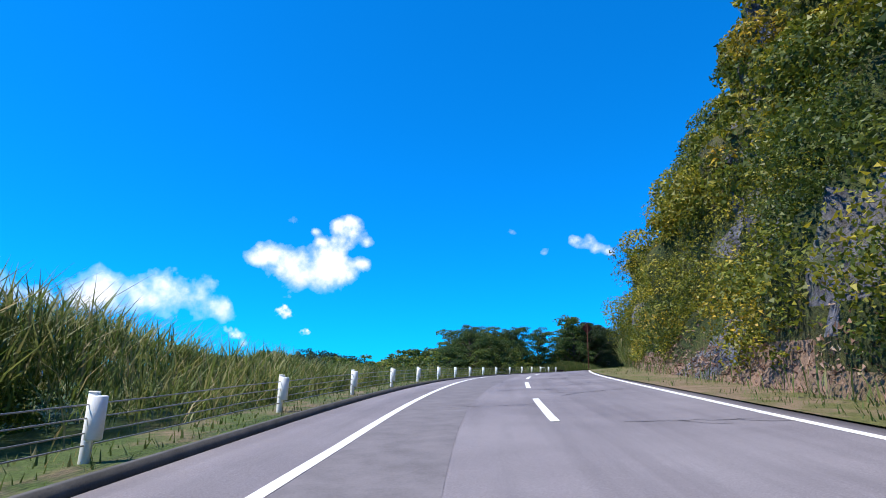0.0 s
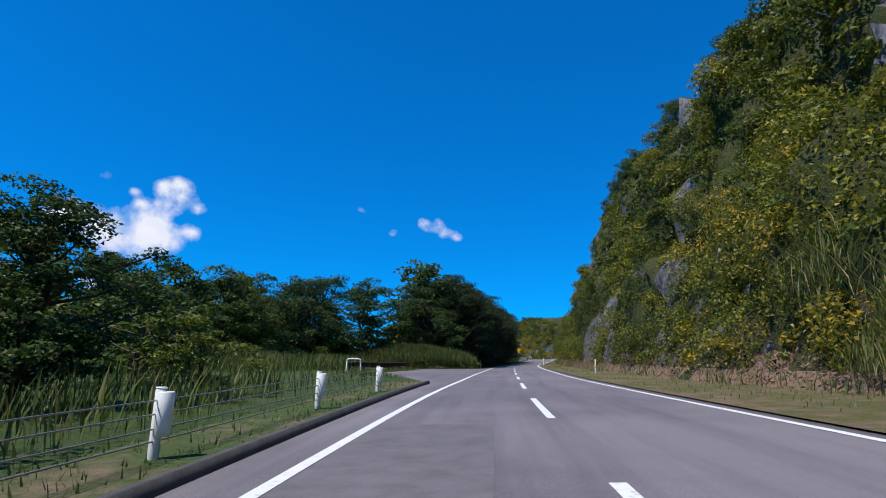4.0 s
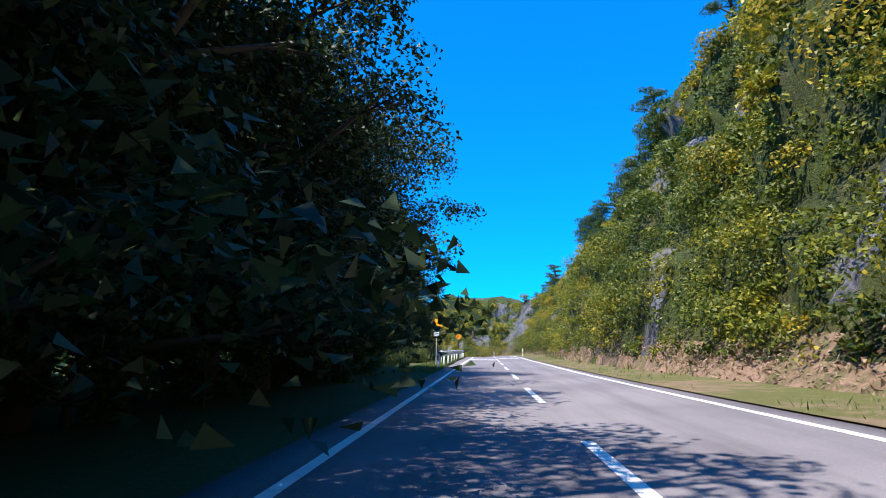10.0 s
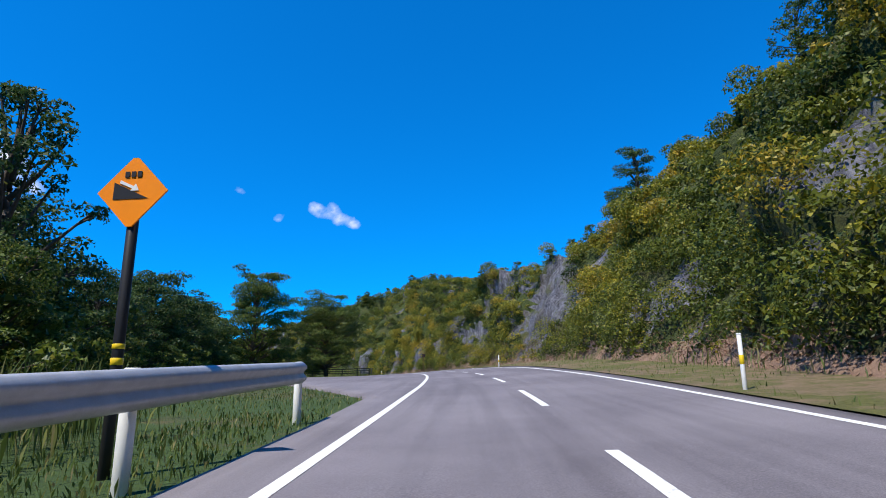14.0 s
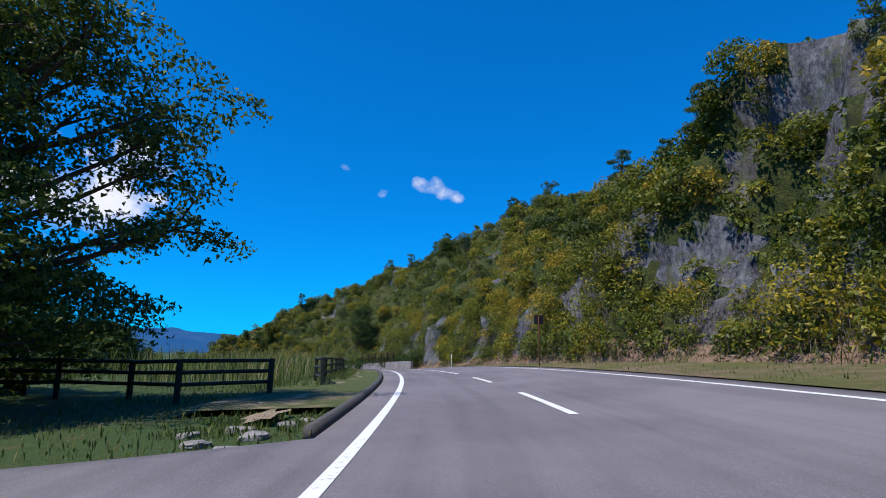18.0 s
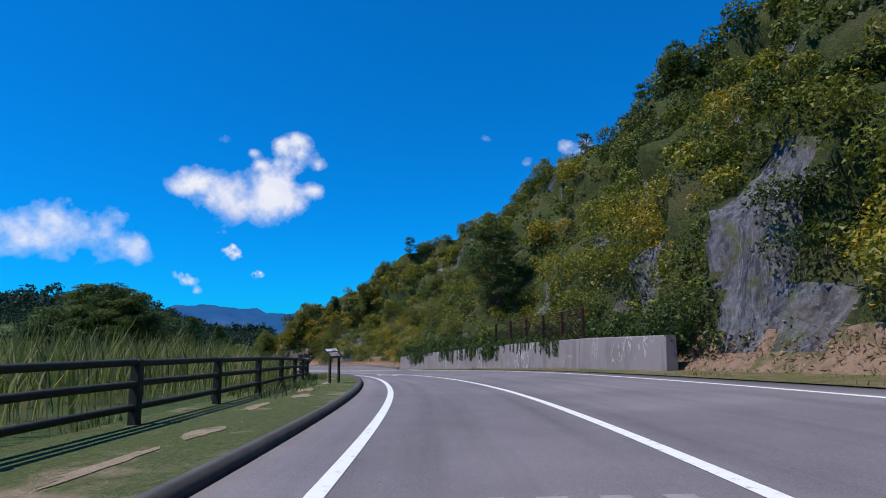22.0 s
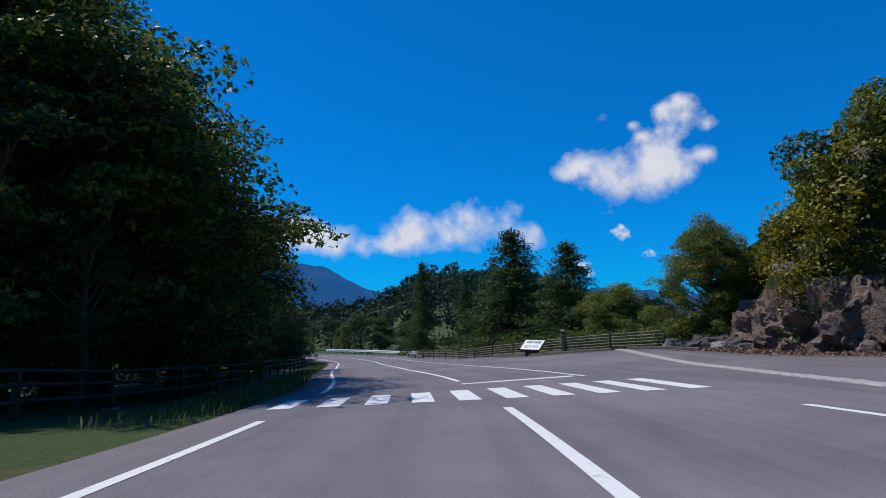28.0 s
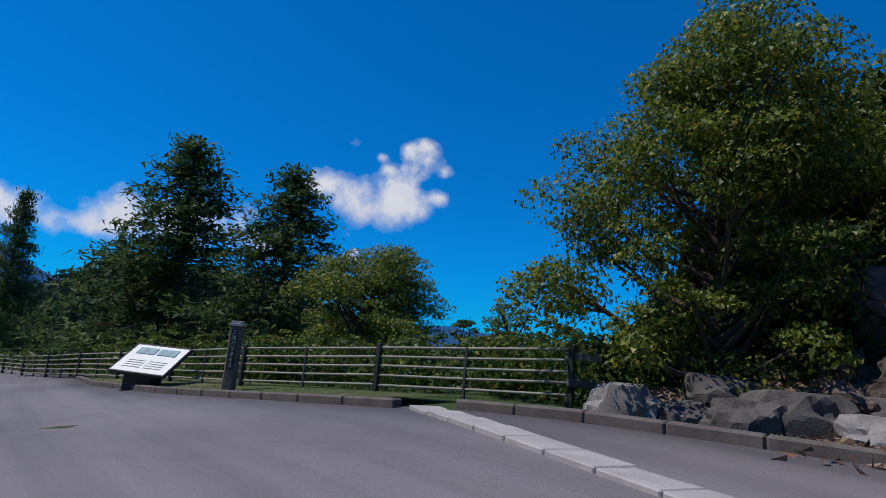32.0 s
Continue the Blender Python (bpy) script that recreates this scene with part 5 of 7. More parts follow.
def cloud(centre, width, lumps, seed, thin=0.0, label="white fair-weather cloud in the blue sky"):
    """A far cloud: lumps (x, z, radius) in parts of its width, measured from its centre."""
    lumps = np.array(lumps, float)
    k = CLOUD_FAR
    centre, width = (EYE_MID[0] + k * (centre[0] - EYE_MID[0]), EYE_MID[1] + k * (centre[1] - EYE_MID[1]), 8 + k * (centre[2] - 8)), width * k
    x0, x1 = (lumps[:, 0] - lumps[:, 2]).min() - 0.06, (lumps[:, 0] + lumps[:, 2]).max() + 0.06
    z0, z1 = (lumps[:, 1] - lumps[:, 2]).min() - 0.06, (lumps[:, 1] + lumps[:, 2]).max() + 0.06
    nx = 110 if width > 150 * k else 40
    nz = max(16, int(nx * (z1 - z0) / (x1 - x0)))
    gx_, gz_ = np.meshgrid(np.linspace(x0, x1, nx), np.linspace(z0, z1, nz))
    d = np.zeros(gx_.shape)
    for x, z, r in lumps:
        flat = np.where(gz_ < z, 1.35, 1.0)
        d = np.maximum(d, 0.85 * d + np.exp(-1.25 * (np.hypot(gx_ - x, (gz_ - z) * flat) / r) ** 2))
    d = 1.15 * (1 - np.exp(-d)) - 0.46 + 0.24 * rough(np.stack([gx_ * 6, gz_ * 6], -1), 5, seed) - thin
    edge = np.minimum.reduce([gx_ - x0, x1 - gx_, gz_ - z0, z1 - gz_]) / 0.05
    d = np.where(edge < 1, np.minimum(d, -0.9 + edge), d)
    away = np.array([centre[0] - EYE_MID[0], centre[1] - EYE_MID[1]])
    away /= np.linalg.norm(away)
    side = np.array([away[1], -away[0]])
    bulge = 8 * np.clip(d, 0, 1)
    v = np.stack([centre[0] + side[0] * gx_ * width - away[0] * bulge, centre[1] + side[1] * gx_ * width - away[1] * bulge, centre[2] + gz_ * width], -1).reshape(-1, 3)
    me = mesh_of("cloud", v, grid_faces(nz, nx), CLOUD, True)
    for key, value in (("thickness", d), ("height", (gz_ - z0) / max(0.18, z1 - z0))):
        me.attributes.new(key, "FLOAT", "POINT").data.foreach_set("value", value.astype(np.float32).ravel())
    return tagged(new("cloud", me), label, "cloud", "clouds")


cloud((-252, 1330, 264), 268, ((-0.38, 0.03, 0.12), (-0.26, -0.06, 0.17), (-0.12, -0.11, 0.18), (0.05, -0.12, 0.19), (0.18, -0.10, 0.17), (0.28, -0.06, 0.13), (0.17, 0.07, 0.14), (0.27, 0.19, 0.13), (0.37, 0.30, 0.10),
                               (0.21, 0.31, 0.08), (0.45, 0.20, 0.07), (0.44, 0.0, 0.08), (0.02, 0.24, 0.05), (0.07, 0.16, 0.06), (-0.44, -0.04, 0.08), (0.30, 0.36, 0.07)), 3)
cloud((-492, 1154, 142), 300, ((-0.38, -0.02, 0.13), (-0.22, 0.04, 0.15), (-0.05, 0.01, 0.14), (0.1, 0.05, 0.15), (0.26, 0.02, 0.13), (0.4, -0.03, 0.10), (-0.45, -0.05, 0.08)), 11,
      label="long low white cloud over the valley")
cloud((-845, 1085, 165), 360, ((-0.42, -0.02, 0.13), (-0.27, 0.05, 0.14), (-0.1, 0.04, 0.13), (0.06, 0.0, 0.13), (0.2, -0.02, 0.11), (0.34, -0.03, 0.09), (0.45, -0.04, 0.07)), 23,
      label="bank of white cloud lying on the mountain")
cloud((-1300, 960, 430), 205, ((-0.2, 0.15, 0.18), (-0.1, -0.05, 0.26), (0.12, -0.08, 0.28), (0.25, 0.12, 0.16), (0.3, -0.15, 0.18)), 31)
cloud((316, 1135, 256), 95, ((-0.32, 0.12, 0.17), (-0.1, 0.06, 0.2), (0.12, -0.04, 0.19), (0.33, -0.12, 0.14)), 41, 0.2, "small wisp of white cloud")
cloud((205, 1140, 262), 120, ((-0.3, 0.2, 0.13), (-0.2, 0.05, 0.12), (0.2, -0.14, 0.12)), 43, 0.34, "thin wisp of white cloud")
cloud((-360, 1527, 166), 62, ((-0.2, 0.1, 0.25), (0.1, 0.0, 0.3), (0.0, 0.25, 0.15)), 47, 0.1, "small puff of white cloud")
cloud((-305, 1530, 120), 40, ((-0.1, 0.0, 0.3), (0.2, 0.0, 0.2)), 53, 0.14, "small puff of white cloud")
cloud((-543, 1705, 126), 85, ((-0.2, 0.15, 0.28), (0.05, -0.05, 0.22), (0.3, -0.3, 0.16)), 59, 0.12, "small puff of white cloud")


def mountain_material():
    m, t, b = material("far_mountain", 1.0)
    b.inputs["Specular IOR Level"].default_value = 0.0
    # Distance haze put in as colour: dark blue base plus a blue glow.
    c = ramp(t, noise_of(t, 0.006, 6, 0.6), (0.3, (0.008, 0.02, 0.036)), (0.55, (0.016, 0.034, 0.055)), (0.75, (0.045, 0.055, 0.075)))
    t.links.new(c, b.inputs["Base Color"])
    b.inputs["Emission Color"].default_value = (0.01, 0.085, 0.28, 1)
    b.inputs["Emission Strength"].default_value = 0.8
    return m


az = np.radians(np.arange(-84, 22, 0.35))
crest = np.tan(np.radians(np.interp(np.degrees(az), [-84, -74, -66, -61, -57.5, -55, -52, -48, -43, -38, -34, -30, -27, -24, -21, -18, -15, -12, -9, -4, 4, 10, 22],
                                    [1.6, 1.8, 2.4, 3.9, 5.5, 5.3, 4.9, 2.8, 1.6, 1.0, 0.9, 1.4, 2.3, 2.4, 2.0, 1.6, 1.5, 1.7, 1.4, 1.0, 1.2, 0.9, 0.7])))
back = np.linspace(0, 1, 12)
AZ, BK = np.meshgrid(az, back, indexing="ij")
dist = 2250 + 500 * BK
ridge = (crest[:, None] * 2750 + 20) * (1 - (1 - BK) ** 1.5) + 9 * rough(np.stack([AZ * 40, BK * 5], -1), 4, 71) * np.clip(BK * 2, 0.2, 1) - 20
v = np.stack([118 + np.sin(AZ) * dist, 386 + np.cos(AZ) * dist, ridge], -1).reshape(-1, 3)
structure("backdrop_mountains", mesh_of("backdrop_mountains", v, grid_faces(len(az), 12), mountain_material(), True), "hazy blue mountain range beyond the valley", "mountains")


netting(300, 334, 0.15, 0.97, 0.32)
netting(334, 352, 0.08, 0.9, 0.6)
netting(120, 140, 0.05, 0.6, 0.55)


# ---- sweeps ----
def sweep(points, profile, closed=True):
    """Corners and faces of a profile (right, up) carried level along points."""
    p = np.asarray(points, float)
    t = np.gradient(p, axis=0)
    t[:, 2] = 0
    t /= np.linalg.norm(t, axis=1)[:, None] + 1e-9
    right = np.stack([t[:, 1], -t[:, 0], 0 * t[:, 0]], 1)
    prof = np.asarray(profile, float)
    v = p[:, None] + right[:, None] * prof[None, :, :1] + np.array([0, 0, 1.0]) * prof[None, :, 1:]
    n, k = len(p), len(prof)
    i = np.arange(n - 1)[:, None] * k
    j = np.arange(k if closed else k - 1)[None]
    j2 = (j + 1) % k
    f = np.stack([i + j, i + j2, i + k + j2, i + k + j], -1).reshape(-1, 4)
    if closed and k == 4:
        f = np.concatenate([f, [[3, 2, 1, 0]], [[(n - 1) * k + q for q in range(4)]]])
    return v.reshape(-1, 3), f


def along(s0, s1, u, step=1.0, lift=0.0):
    s = np.arange(s0, s1 + 1e-6, step)
    return on_road(s, u(s) if callable(u) else np.full(len(s), float(u)), lift)


def grounded(points, lift=0.0):
    """The same places, at the height of the ground."""
    p = np.array([q[:2] for q in points], float)
    return np.column_stack([p, land_height(p[:, 0], p[:, 1]) + lift])


def even(points, step):
    """Places at even steps along a line of points."""
    p = np.asarray(points, float)
    d = np.concatenate([[0], np.cumsum(np.linalg.norm(np.diff(p[:, :2], axis=0), axis=1))])
    n = max(2, int(round(d[-1] / step)) + 1)
    q = np.linspace(0, d[-1], n)
    return np.stack([np.interp(q, d, p[:, k]) for k in range(p.shape[1])], 1)


def facing(a, b):
    """Degrees by which the way from a to b is turned to the left of +x."""
    return math.degrees(math.atan2(b[1] - a[1], b[0] - a[0]))


KERB = [(-0.10, -0.1), (-0.09, 0.09), (0.06, 0.11), (0.10, -0.1)]
TRODDEN = soil_material("trodden_sand", (0.13, 0.13, 0.05), (0.28, 0.21, 0.145), (0.42, 0.33, 0.235), 0.41)
SANDY = soil_material("sandy_verge", (0.085, 0.105, 0.032), (0.22, 0.165, 0.105), (0.34, 0.26, 0.17), 0.575)
TAR = plain("tar", (0.018, 0.017, 0.018), 0.6, vary=0.3, scale=4)
def red_rock_material():
    m, t, b = material("red_brown_rock", 0.9)
    block, big, fine = noise_of(t, 1.1, 2, 0.4, (1, 1, 1.7)), noise_of(t, 0.7, 4), noise_of(t, 9, 6, 0.7)
    c = ramp(t, fine, (0.32, (0.10, 0.066, 0.054)), (0.52, (0.22, 0.15, 0.122)), (0.72, (0.34, 0.25, 0.21)))
    c = mixed(t, ramp(t, big, (0.42, (0, 0, 0)), (0.6, (0.6, 0.6, 0.6))), c, (0.13, 0.115, 0.10))
    joint = ramp(t, block, (0.44, (0, 0, 0)), (0.46, (1, 1, 1)), (0.48, (0, 0, 0)), (0.54, (0, 0, 0)), (0.56, (1, 1, 1)), (0.58, (0, 0, 0)))
    c = mixed(t, joint, c, (0.04, 0.028, 0.024))
    t.links.new(c, b.inputs["Base Color"])
    bumped(t, b, mixed(t, 0.5, fine, block), 1.0, 0.2)
    return m


RED_ROCK = red_rock_material()
DARK_ROCK = plain("dark_grey_rock", (0.10, 0.09, 0.088), 0.9, vary=0.6, scale=2.2, bump=0.9)
GREY_ROCK = plain("grey_rock", (0.26, 0.24, 0.235), 0.9, vary=0.5, scale=3, bump=0.8)
PLUM = plain("faded_red_brown_paint", (0.085, 0.022, 0.022), 0.7, vary=0.2, scale=4)
YELLOW = plain("yellow_reflector", (0.80, 0.56, 0.02), 0.4, vary=0.1, scale=6, bump=0)
PICTURE = plain("landscape_picture", (0.22, 0.36, 0.42), 0.4, vary=0.6, scale=7, bump=0)
DARK_STONE = plain("dark_stone_base", (0.06, 0.058, 0.062), 0.8, vary=0.3, scale=6)
OLD_PATCH = plain("darker_asphalt", (0.155, 0.14, 0.15), 0.9, vary=0.3, scale=2.5, bump=0.4)

for name, s0, s1 in (("kerb_1", -36, 92), ("kerb_2", 316.4, 462)):
    v, f = sweep(along(s0, s1, lambda s: road_left(s) - 0.13, 1.0, 0.0), KERB)
    structure(name, mesh_of(name, v, f, KERB_STONE), "low dark weathered kerb along the road", "kerb")
structure("verge_left_1", ribbon("verge_left_1", -36, 92, lambda s: road_left(s) - 1.7, lambda s: road_left(s) - 0.25, VERGE, 0.05, 1.0, 4), "grassy verge between kerb and cable fence", "verge")
structure("verge_left_2", ribbon("verge_left_2", 319.5, 462, lambda s: np.minimum(road_left(s) - 2.5, -6.9), lambda s: road_left(s) - 0.25, SANDY, 0.05, 1.0, 5), "verge of thin grass with bare sandy patches", "verge")
patches = []
for s in np.arange(319.5, 424, 2.9):
    s, half, wide = s + pick.uniform(-1.2, 1.2), pick.uniform(0.5, 1.5), pick.uniform(0.14, 0.34)
    mid, w = float(road_left(s)) - pick.uniform(0.95, 1.6), np.linspace(0, 2 * np.pi, 19)[:-1]
    r = 0.7 + 0.3 * np.array([pick.uniform(-1, 1) for _ in w])
    q = on_road(s + half * r * np.cos(w), mid + wide * r * np.sin(w), 0.058)
    patches.append((np.concatenate([q, [q.mean(0)]]), np.array([(k, (k + 1) % 18, 18) for k in range(18)])))
v, f = joined(patches)
structure("trodden_path", ribbon("trodden_path", 423, 461, lambda s: road_left(s) - 1.5 - 0.1 * np.sin(s / 1.7) - 0.06 * np.sin(s * 2.1), lambda s: road_left(s) - 0.98 + 0.1 * np.sin(s / 1.3) + 0.06 * np.sin(s * 2.7), TRODDEN, 0.064, 0.3, 1),
          "trodden bare sandy path between the kerb and the fence", "path")
structure("sandy_patches", mesh_of("sandy_patches", v, f, TRODDEN), "trodden bare sandy patches in the grass beside the kerb", "path")
structure("asphalt_patch", ribbon("asphalt_patch", -10, 78, lambda s: edge_left(s) + 0.1, lambda s: -1.25 - 0.25 * np.sin(s / 7.0), OLD_PATCH, 0.003, 1.0, 2), "darker relaid strip of asphalt in one lane", "asphalt patch")

# cracks in the old asphalt
cuts = []
for s0, u0, ang, n in ((25.5, -2.2, 80, 9), (24.6, -1.2, 75, 7), (27, 0.5, 20, 10), (31, 0.4, 55, 12), (33, 1.2, 100, 10), (28, 1.0, 85, 9), (25, 0.8, 70, 8), (36, 0.5, 60, 10), (38, 2.0, 95, 9), (30, 2.1, 10, 12), (42, 0.6, 30, 9),
                       (20, 1.0, 80, 10), (18, -1.5, 85, 9), (15, 0.7, 70, 10), (47, 1.5, 75, 9), (52, 0.6, 50, 10), (57, 1.2, 80, 9), (62, 0.8, 60, 10), (12, -2.0, 85, 8), (9, 1.0, 80, 9), (66, 1.5, 85, 8)):
    w, pts = radians(ang), [(s0, u0)]
    for k in range(n):
        w += pick.uniform(-0.75, 0.75)
        a, b = pts[-1]
        pts.append((a + 0.30 * math.cos(w), float(np.clip(b + 0.26 * math.sin(w), -3, 3.2))))
    forks = [(pts, 0.018)]
    for k in (n // 3, 2 * n // 3):
        turn, fork = w + pick.choice((-1.2, 1.2)), [pts[k]]
        for j in range(n // 2):
            turn += pick.uniform(-0.8, 0.8)
            a, b = fork[-1]
            fork.append((a + 0.2 * math.cos(turn), float(np.clip(b + 0.2 * math.sin(turn), -3, 3.2))))
        forks.append((fork, 0.010))
    for run, half in forks:
        q = np.array(run)
        c = on_road(q[:, 0], q[:, 1], 0.005)
        cuts.append(sweep(c, [(-half, 0.0), (0.0, 0.0015), (half, 0.0)], False))
v, f = joined(cuts)
tagged(new("asphalt_cracks", mesh_of("asphalt_cracks", v, f, TAR)), "dark branching cracks in the old asphalt", "cracks", kind="stuff")


# ---- road markings ----
def marking(name, patches, label="worn white road marking"):
    """Flat painted shapes on the road, each a list of (s, u) corners in fours."""
    verts, faces = [], []
    for quad in patches:
        n = len(verts)
        verts += [on_road(s, u, 0.007) for s, u in quad]
        faces.append([n, n + 1, n + 2, n + 3])
    return structure(name, mesh_of(name, np.array(verts), np.array(faces), PAINT), label, "road marking")


def bars(s0, s1, u0, u1, strokes=3):
    """A character reduced to plain strokes along and across the road."""
    w = (u1 - u0) / (2 * strokes - 1)
    out = [[(s0, u0 + 2 * k * w), (s0, u0 + (2 * k + 1) * w), (s1, u0 + (2 * k + 1) * w), (s1, u0 + 2 * k * w)] for k in range(strokes)]
    mid = (s0 + s1) / 2
    return out + [[(mid - 0.12, u0), (mid - 0.12, u1), (mid + 0.12, u1), (mid + 0.12, u0)]]


marking("road_lettering_1", bars(239, 240.8, -2.67, -1.7) + bars(239, 240.8, -1.32, -0.48) + bars(236.8, 238.2, -2.8, -2.06) + bars(236.8, 238.2, -1.88, -1.25) + bars(236.8, 238.2, -0.91, -0.2)
        + bars(234.8, 235.7, -2.5, -2.0) + bars(234.8, 235.7, -1.8, -1.3) + bars(234.8, 235.7, -1.1, -0.6) + bars(234.8, 235.7, -0.45, -0.15, 2), "worn white lettering painted on the lane")
marking("road_lettering_2", bars(247, 248.8, 0.3, 1.2) + bars(247, 248.8, 1.6, 2.6) + bars(245, 246.3, 0.3, 1.2) + bars(245, 246.3, 1.6, 2.6) + bars(243.3, 244.3, 0.5, 1.4) + bars(243.3, 244.3, 1.7, 2.6), "worn white lettering painted on the oncoming lane")
for k, (s, u) in enumerate(((410.3, -1.1), (431.3, -1.65))):
    L, W, th = 2.7, 0.85, 0.62
    out, inn = [(s - L, u), (s, u + W), (s + L, u), (s, u - W)], [(s - L * th, u), (s, u + W * th), (s + L * th, u), (s, u - W * th)]
    marking(f"road_diamond_{k + 1}", [[out[i], out[(i + 1) % 4], inn[(i + 1) % 4], inn[i]] for i in range(4)], "white diamond outline painted before the crossing")
FADED = plain("faded_paint", (0.29, 0.27, 0.28), 0.8, vary=0.3, scale=6, bump=0.2)
worn = marking("road_lettering_3", bars(374, 376.6, -2.0, -0.5, 4) + bars(370.5, 373, -2.0, -0.6, 4) + bars(366.5, 369, -1.9, -0.5, 3) + bars(363, 365, -2.0, -0.6, 3), "badly faded white lettering on the lane")
worn.data.materials[0] = FADED
crossing = tagged(new("crosswalk"), "worn white stripes of a pedestrian crossing", "road marking", kind="structure")
for u in np.arange(-4.4, 4.7, 0.93):
    end = 470.4 + 0.12 * (u + 4)
    corners = np.array([on_road(s, q, 0.007) for s, q in ((468.1, u), (468.1, u + 0.45), (end, u + 0.45), (end, u))])
    part("stripe", mesh_of("stripe", corners, np.array([[0, 1, 2, 3]]), PAINT), None, crossing)
marking("stop_line", [[(473.0, -0.08), (473.35, -0.08), (473.95, 3.4), (473.5, 3.4)]], "white stop line painted across the lane")


# ---- cable fence at the start ----
def post_with_plate(parent, place, rz):
    post = part("post", cylinder(0.057, -0.3, 0.78), WHITE_PAINT, parent, "white steel pipe post")
    post.matrix_basis = pose(*place, 0, 0, rz)
    part("sleeve", cylinder(0.088, 0.30, 0.755, 0.0, -0.06), WHITE_PAINT, post, "rounded white cable clamp sleeve")
    part("cap", cylinder(0.06, 0.78, 0.80), WHITE_PAINT, post)
    return post


def cable_u(s):
    return np.interp(s, [-20, 52, 66, 90], [-5.25, -5.2, -4.65, -4.35])


fs = np.arange(-15.4, 87, 5.3)
fp = on_road(fs, cable_u(fs))
fp[:, 2] = np.maximum(land_height(fp[:, 0], fp[:, 1]), fp[:, 2] - 0.02)
fence = thing("cable_fence", fp[0], "white roadside cable fence with short rounded posts", "guard fence")
meshes = None
for s, p in zip(fs, fp):
    local = p - fp[0]
    if meshes is None:
        first = post_with_plate(fence, local, heading(s) + 90)
        meshes = [first.data] + [(c.name.split(".")[0], c.data) for c in first.children]
    else:
        post = part("post", meshes[0], None, fence, "white steel pipe post")
        post.matrix_basis = pose(*local, 0, 0, heading(s) + 90)
        for name, me in meshes[1:]:
            part(name, me, None, post)
for z in (0.26, 0.385, 0.535, 0.675):
    c = fp - fp[0] + [0, 0, z]
    c = even(c, 2.5)
    c[:, 2] -= 0.012 * np.abs(np.sin(np.arange(len(c)) * np.pi / 2))
    part("cable", tubes("cable", WIRE, (c, 0.009, 6)), None, fence, "thin steel cable")

# first lay-by
p0, p1 = at_ground(107.5, -11.8), at_ground(107.5, -10.8)
hoop = thing("pipe_hoop", p0, "white inverted U-shaped steel pipe barrier", "barrier")
d = np.subtract(p1, p0)
arc = [[0, 0, -0.2], [0, 0, 0.75], [d[0] * 0.03, d[1] * 0.03, 0.86], [d[0] * 0.12, d[1] * 0.12, 0.92], [d[0] * 0.88, d[1] * 0.88, 0.92], [d[0] * 0.97, d[1] * 0.97, 0.86], [d[0], d[1], 0.75], [d[0], d[1], -0.2]]
part("pipe", tubes("pipe", WHITE_PAINT, (arc, 0.05, 10)), None, hoop)

W_BEAM = [(0.0, 0.0), (0.03, 0.02), (0.075, 0.06), (0.08, 0.10), (0.03, 0.15), (0.02, 0.175), (0.03, 0.20), (0.08, 0.25), (0.075, 0.29), (0.03, 0.33), (0.0, 0.35)]


def guard_rail(points, low, spacing, beam_mat, post_mat, label, side=1, end="both"):
    """A corrugated beam rail on round posts; side 1 has its face to the right of the way along points."""
    p = even(points, 0.8)
    g = thing("guard_rail", p[0], label, "guard rail")
    prof = np.array(W_BEAM) * [side, 1] + [0.06 * side, low]
    v, f = sweep(p - p[0], prof, False)
    beam = mesh_of("beam", v, f, beam_mat, True)
    beam = part("beam", beam, None, g)
    beam.modifiers.new("thickness", "SOLIDIFY").thickness = 0.006
    ends = [(-1, -2)] if end == "last" else [(0, 1), (-1, -2)]
    for a, b in ends:
        q = p[a] - p[0]
        w = (p[a] - p[b]) / np.linalg.norm(p[a] - p[b])
        r = np.array([w[1], -w[0], 0]) * (1 if a == -1 else -1)
        curl = np.array([q + w * (0.16 * math.sin(k * math.pi / 6)) + r * side * (0.06 - 0.09 * (1 - math.cos(k * math.pi / 6))) for k in range(7)])
        cv, cf = sweep(curl, [(0, low + 0.01), (0, low + 0.34)], False)
        part("end_cap", mesh_of("end_cap", cv, cf, beam_mat, True), None, g, "rounded steel end piece")
    post = cylinder(0.07, -0.3, low + 0.36)
    me = None
    for q in even(points, spacing):
        ob = part("post", post if me is None else me, post_mat, g, "round post behind the beam") if me is None else part("post", me, None, g)
        me = ob.data
        ob.matrix_basis = Matrix.Translation(q - p[0] + [0, 0, 0])
    return g


OLD_RUST = plain("dark_rusted_steel", (0.05, 0.028, 0.026), 0.8, 0.2, 0.5, 9, 0.4)
guard_rail(grounded([on_road(111, -12.6), on_road(116, -11.2), on_road(121.5, -10.0)], 0.05), 0.35, 2.0, OLD_RUST, OLD_RUST, "old rusty brown steel guard rail by the lay-by")
guard_rail(along(212.5, 257.2, lambda s: np.interp(s, [212, 235, 258], [-4.25, -4.35, -4.45]), 1.0, 0.0), 0.62, 4.7, GALVANISED, WHITE_PAINT, "galvanised steel guard rail on round white posts")
guard_rail(along(522.5, 553, lambda s: np.interp(s, [522, 535, 553], [5.4, 5.0, 4.7]), 1.5, 0.0), 0.43, 4.0, WHITE_PAINT, WHITE_PAINT, "white painted steel guard rail beyond the viewpoint", side=-1)


# ---- signs ----
def on_verge(x, y):
    s, u = (float(q[0]) for q in nearest([x], [y]))
    return s, u, float(on_road(s, u)[2])


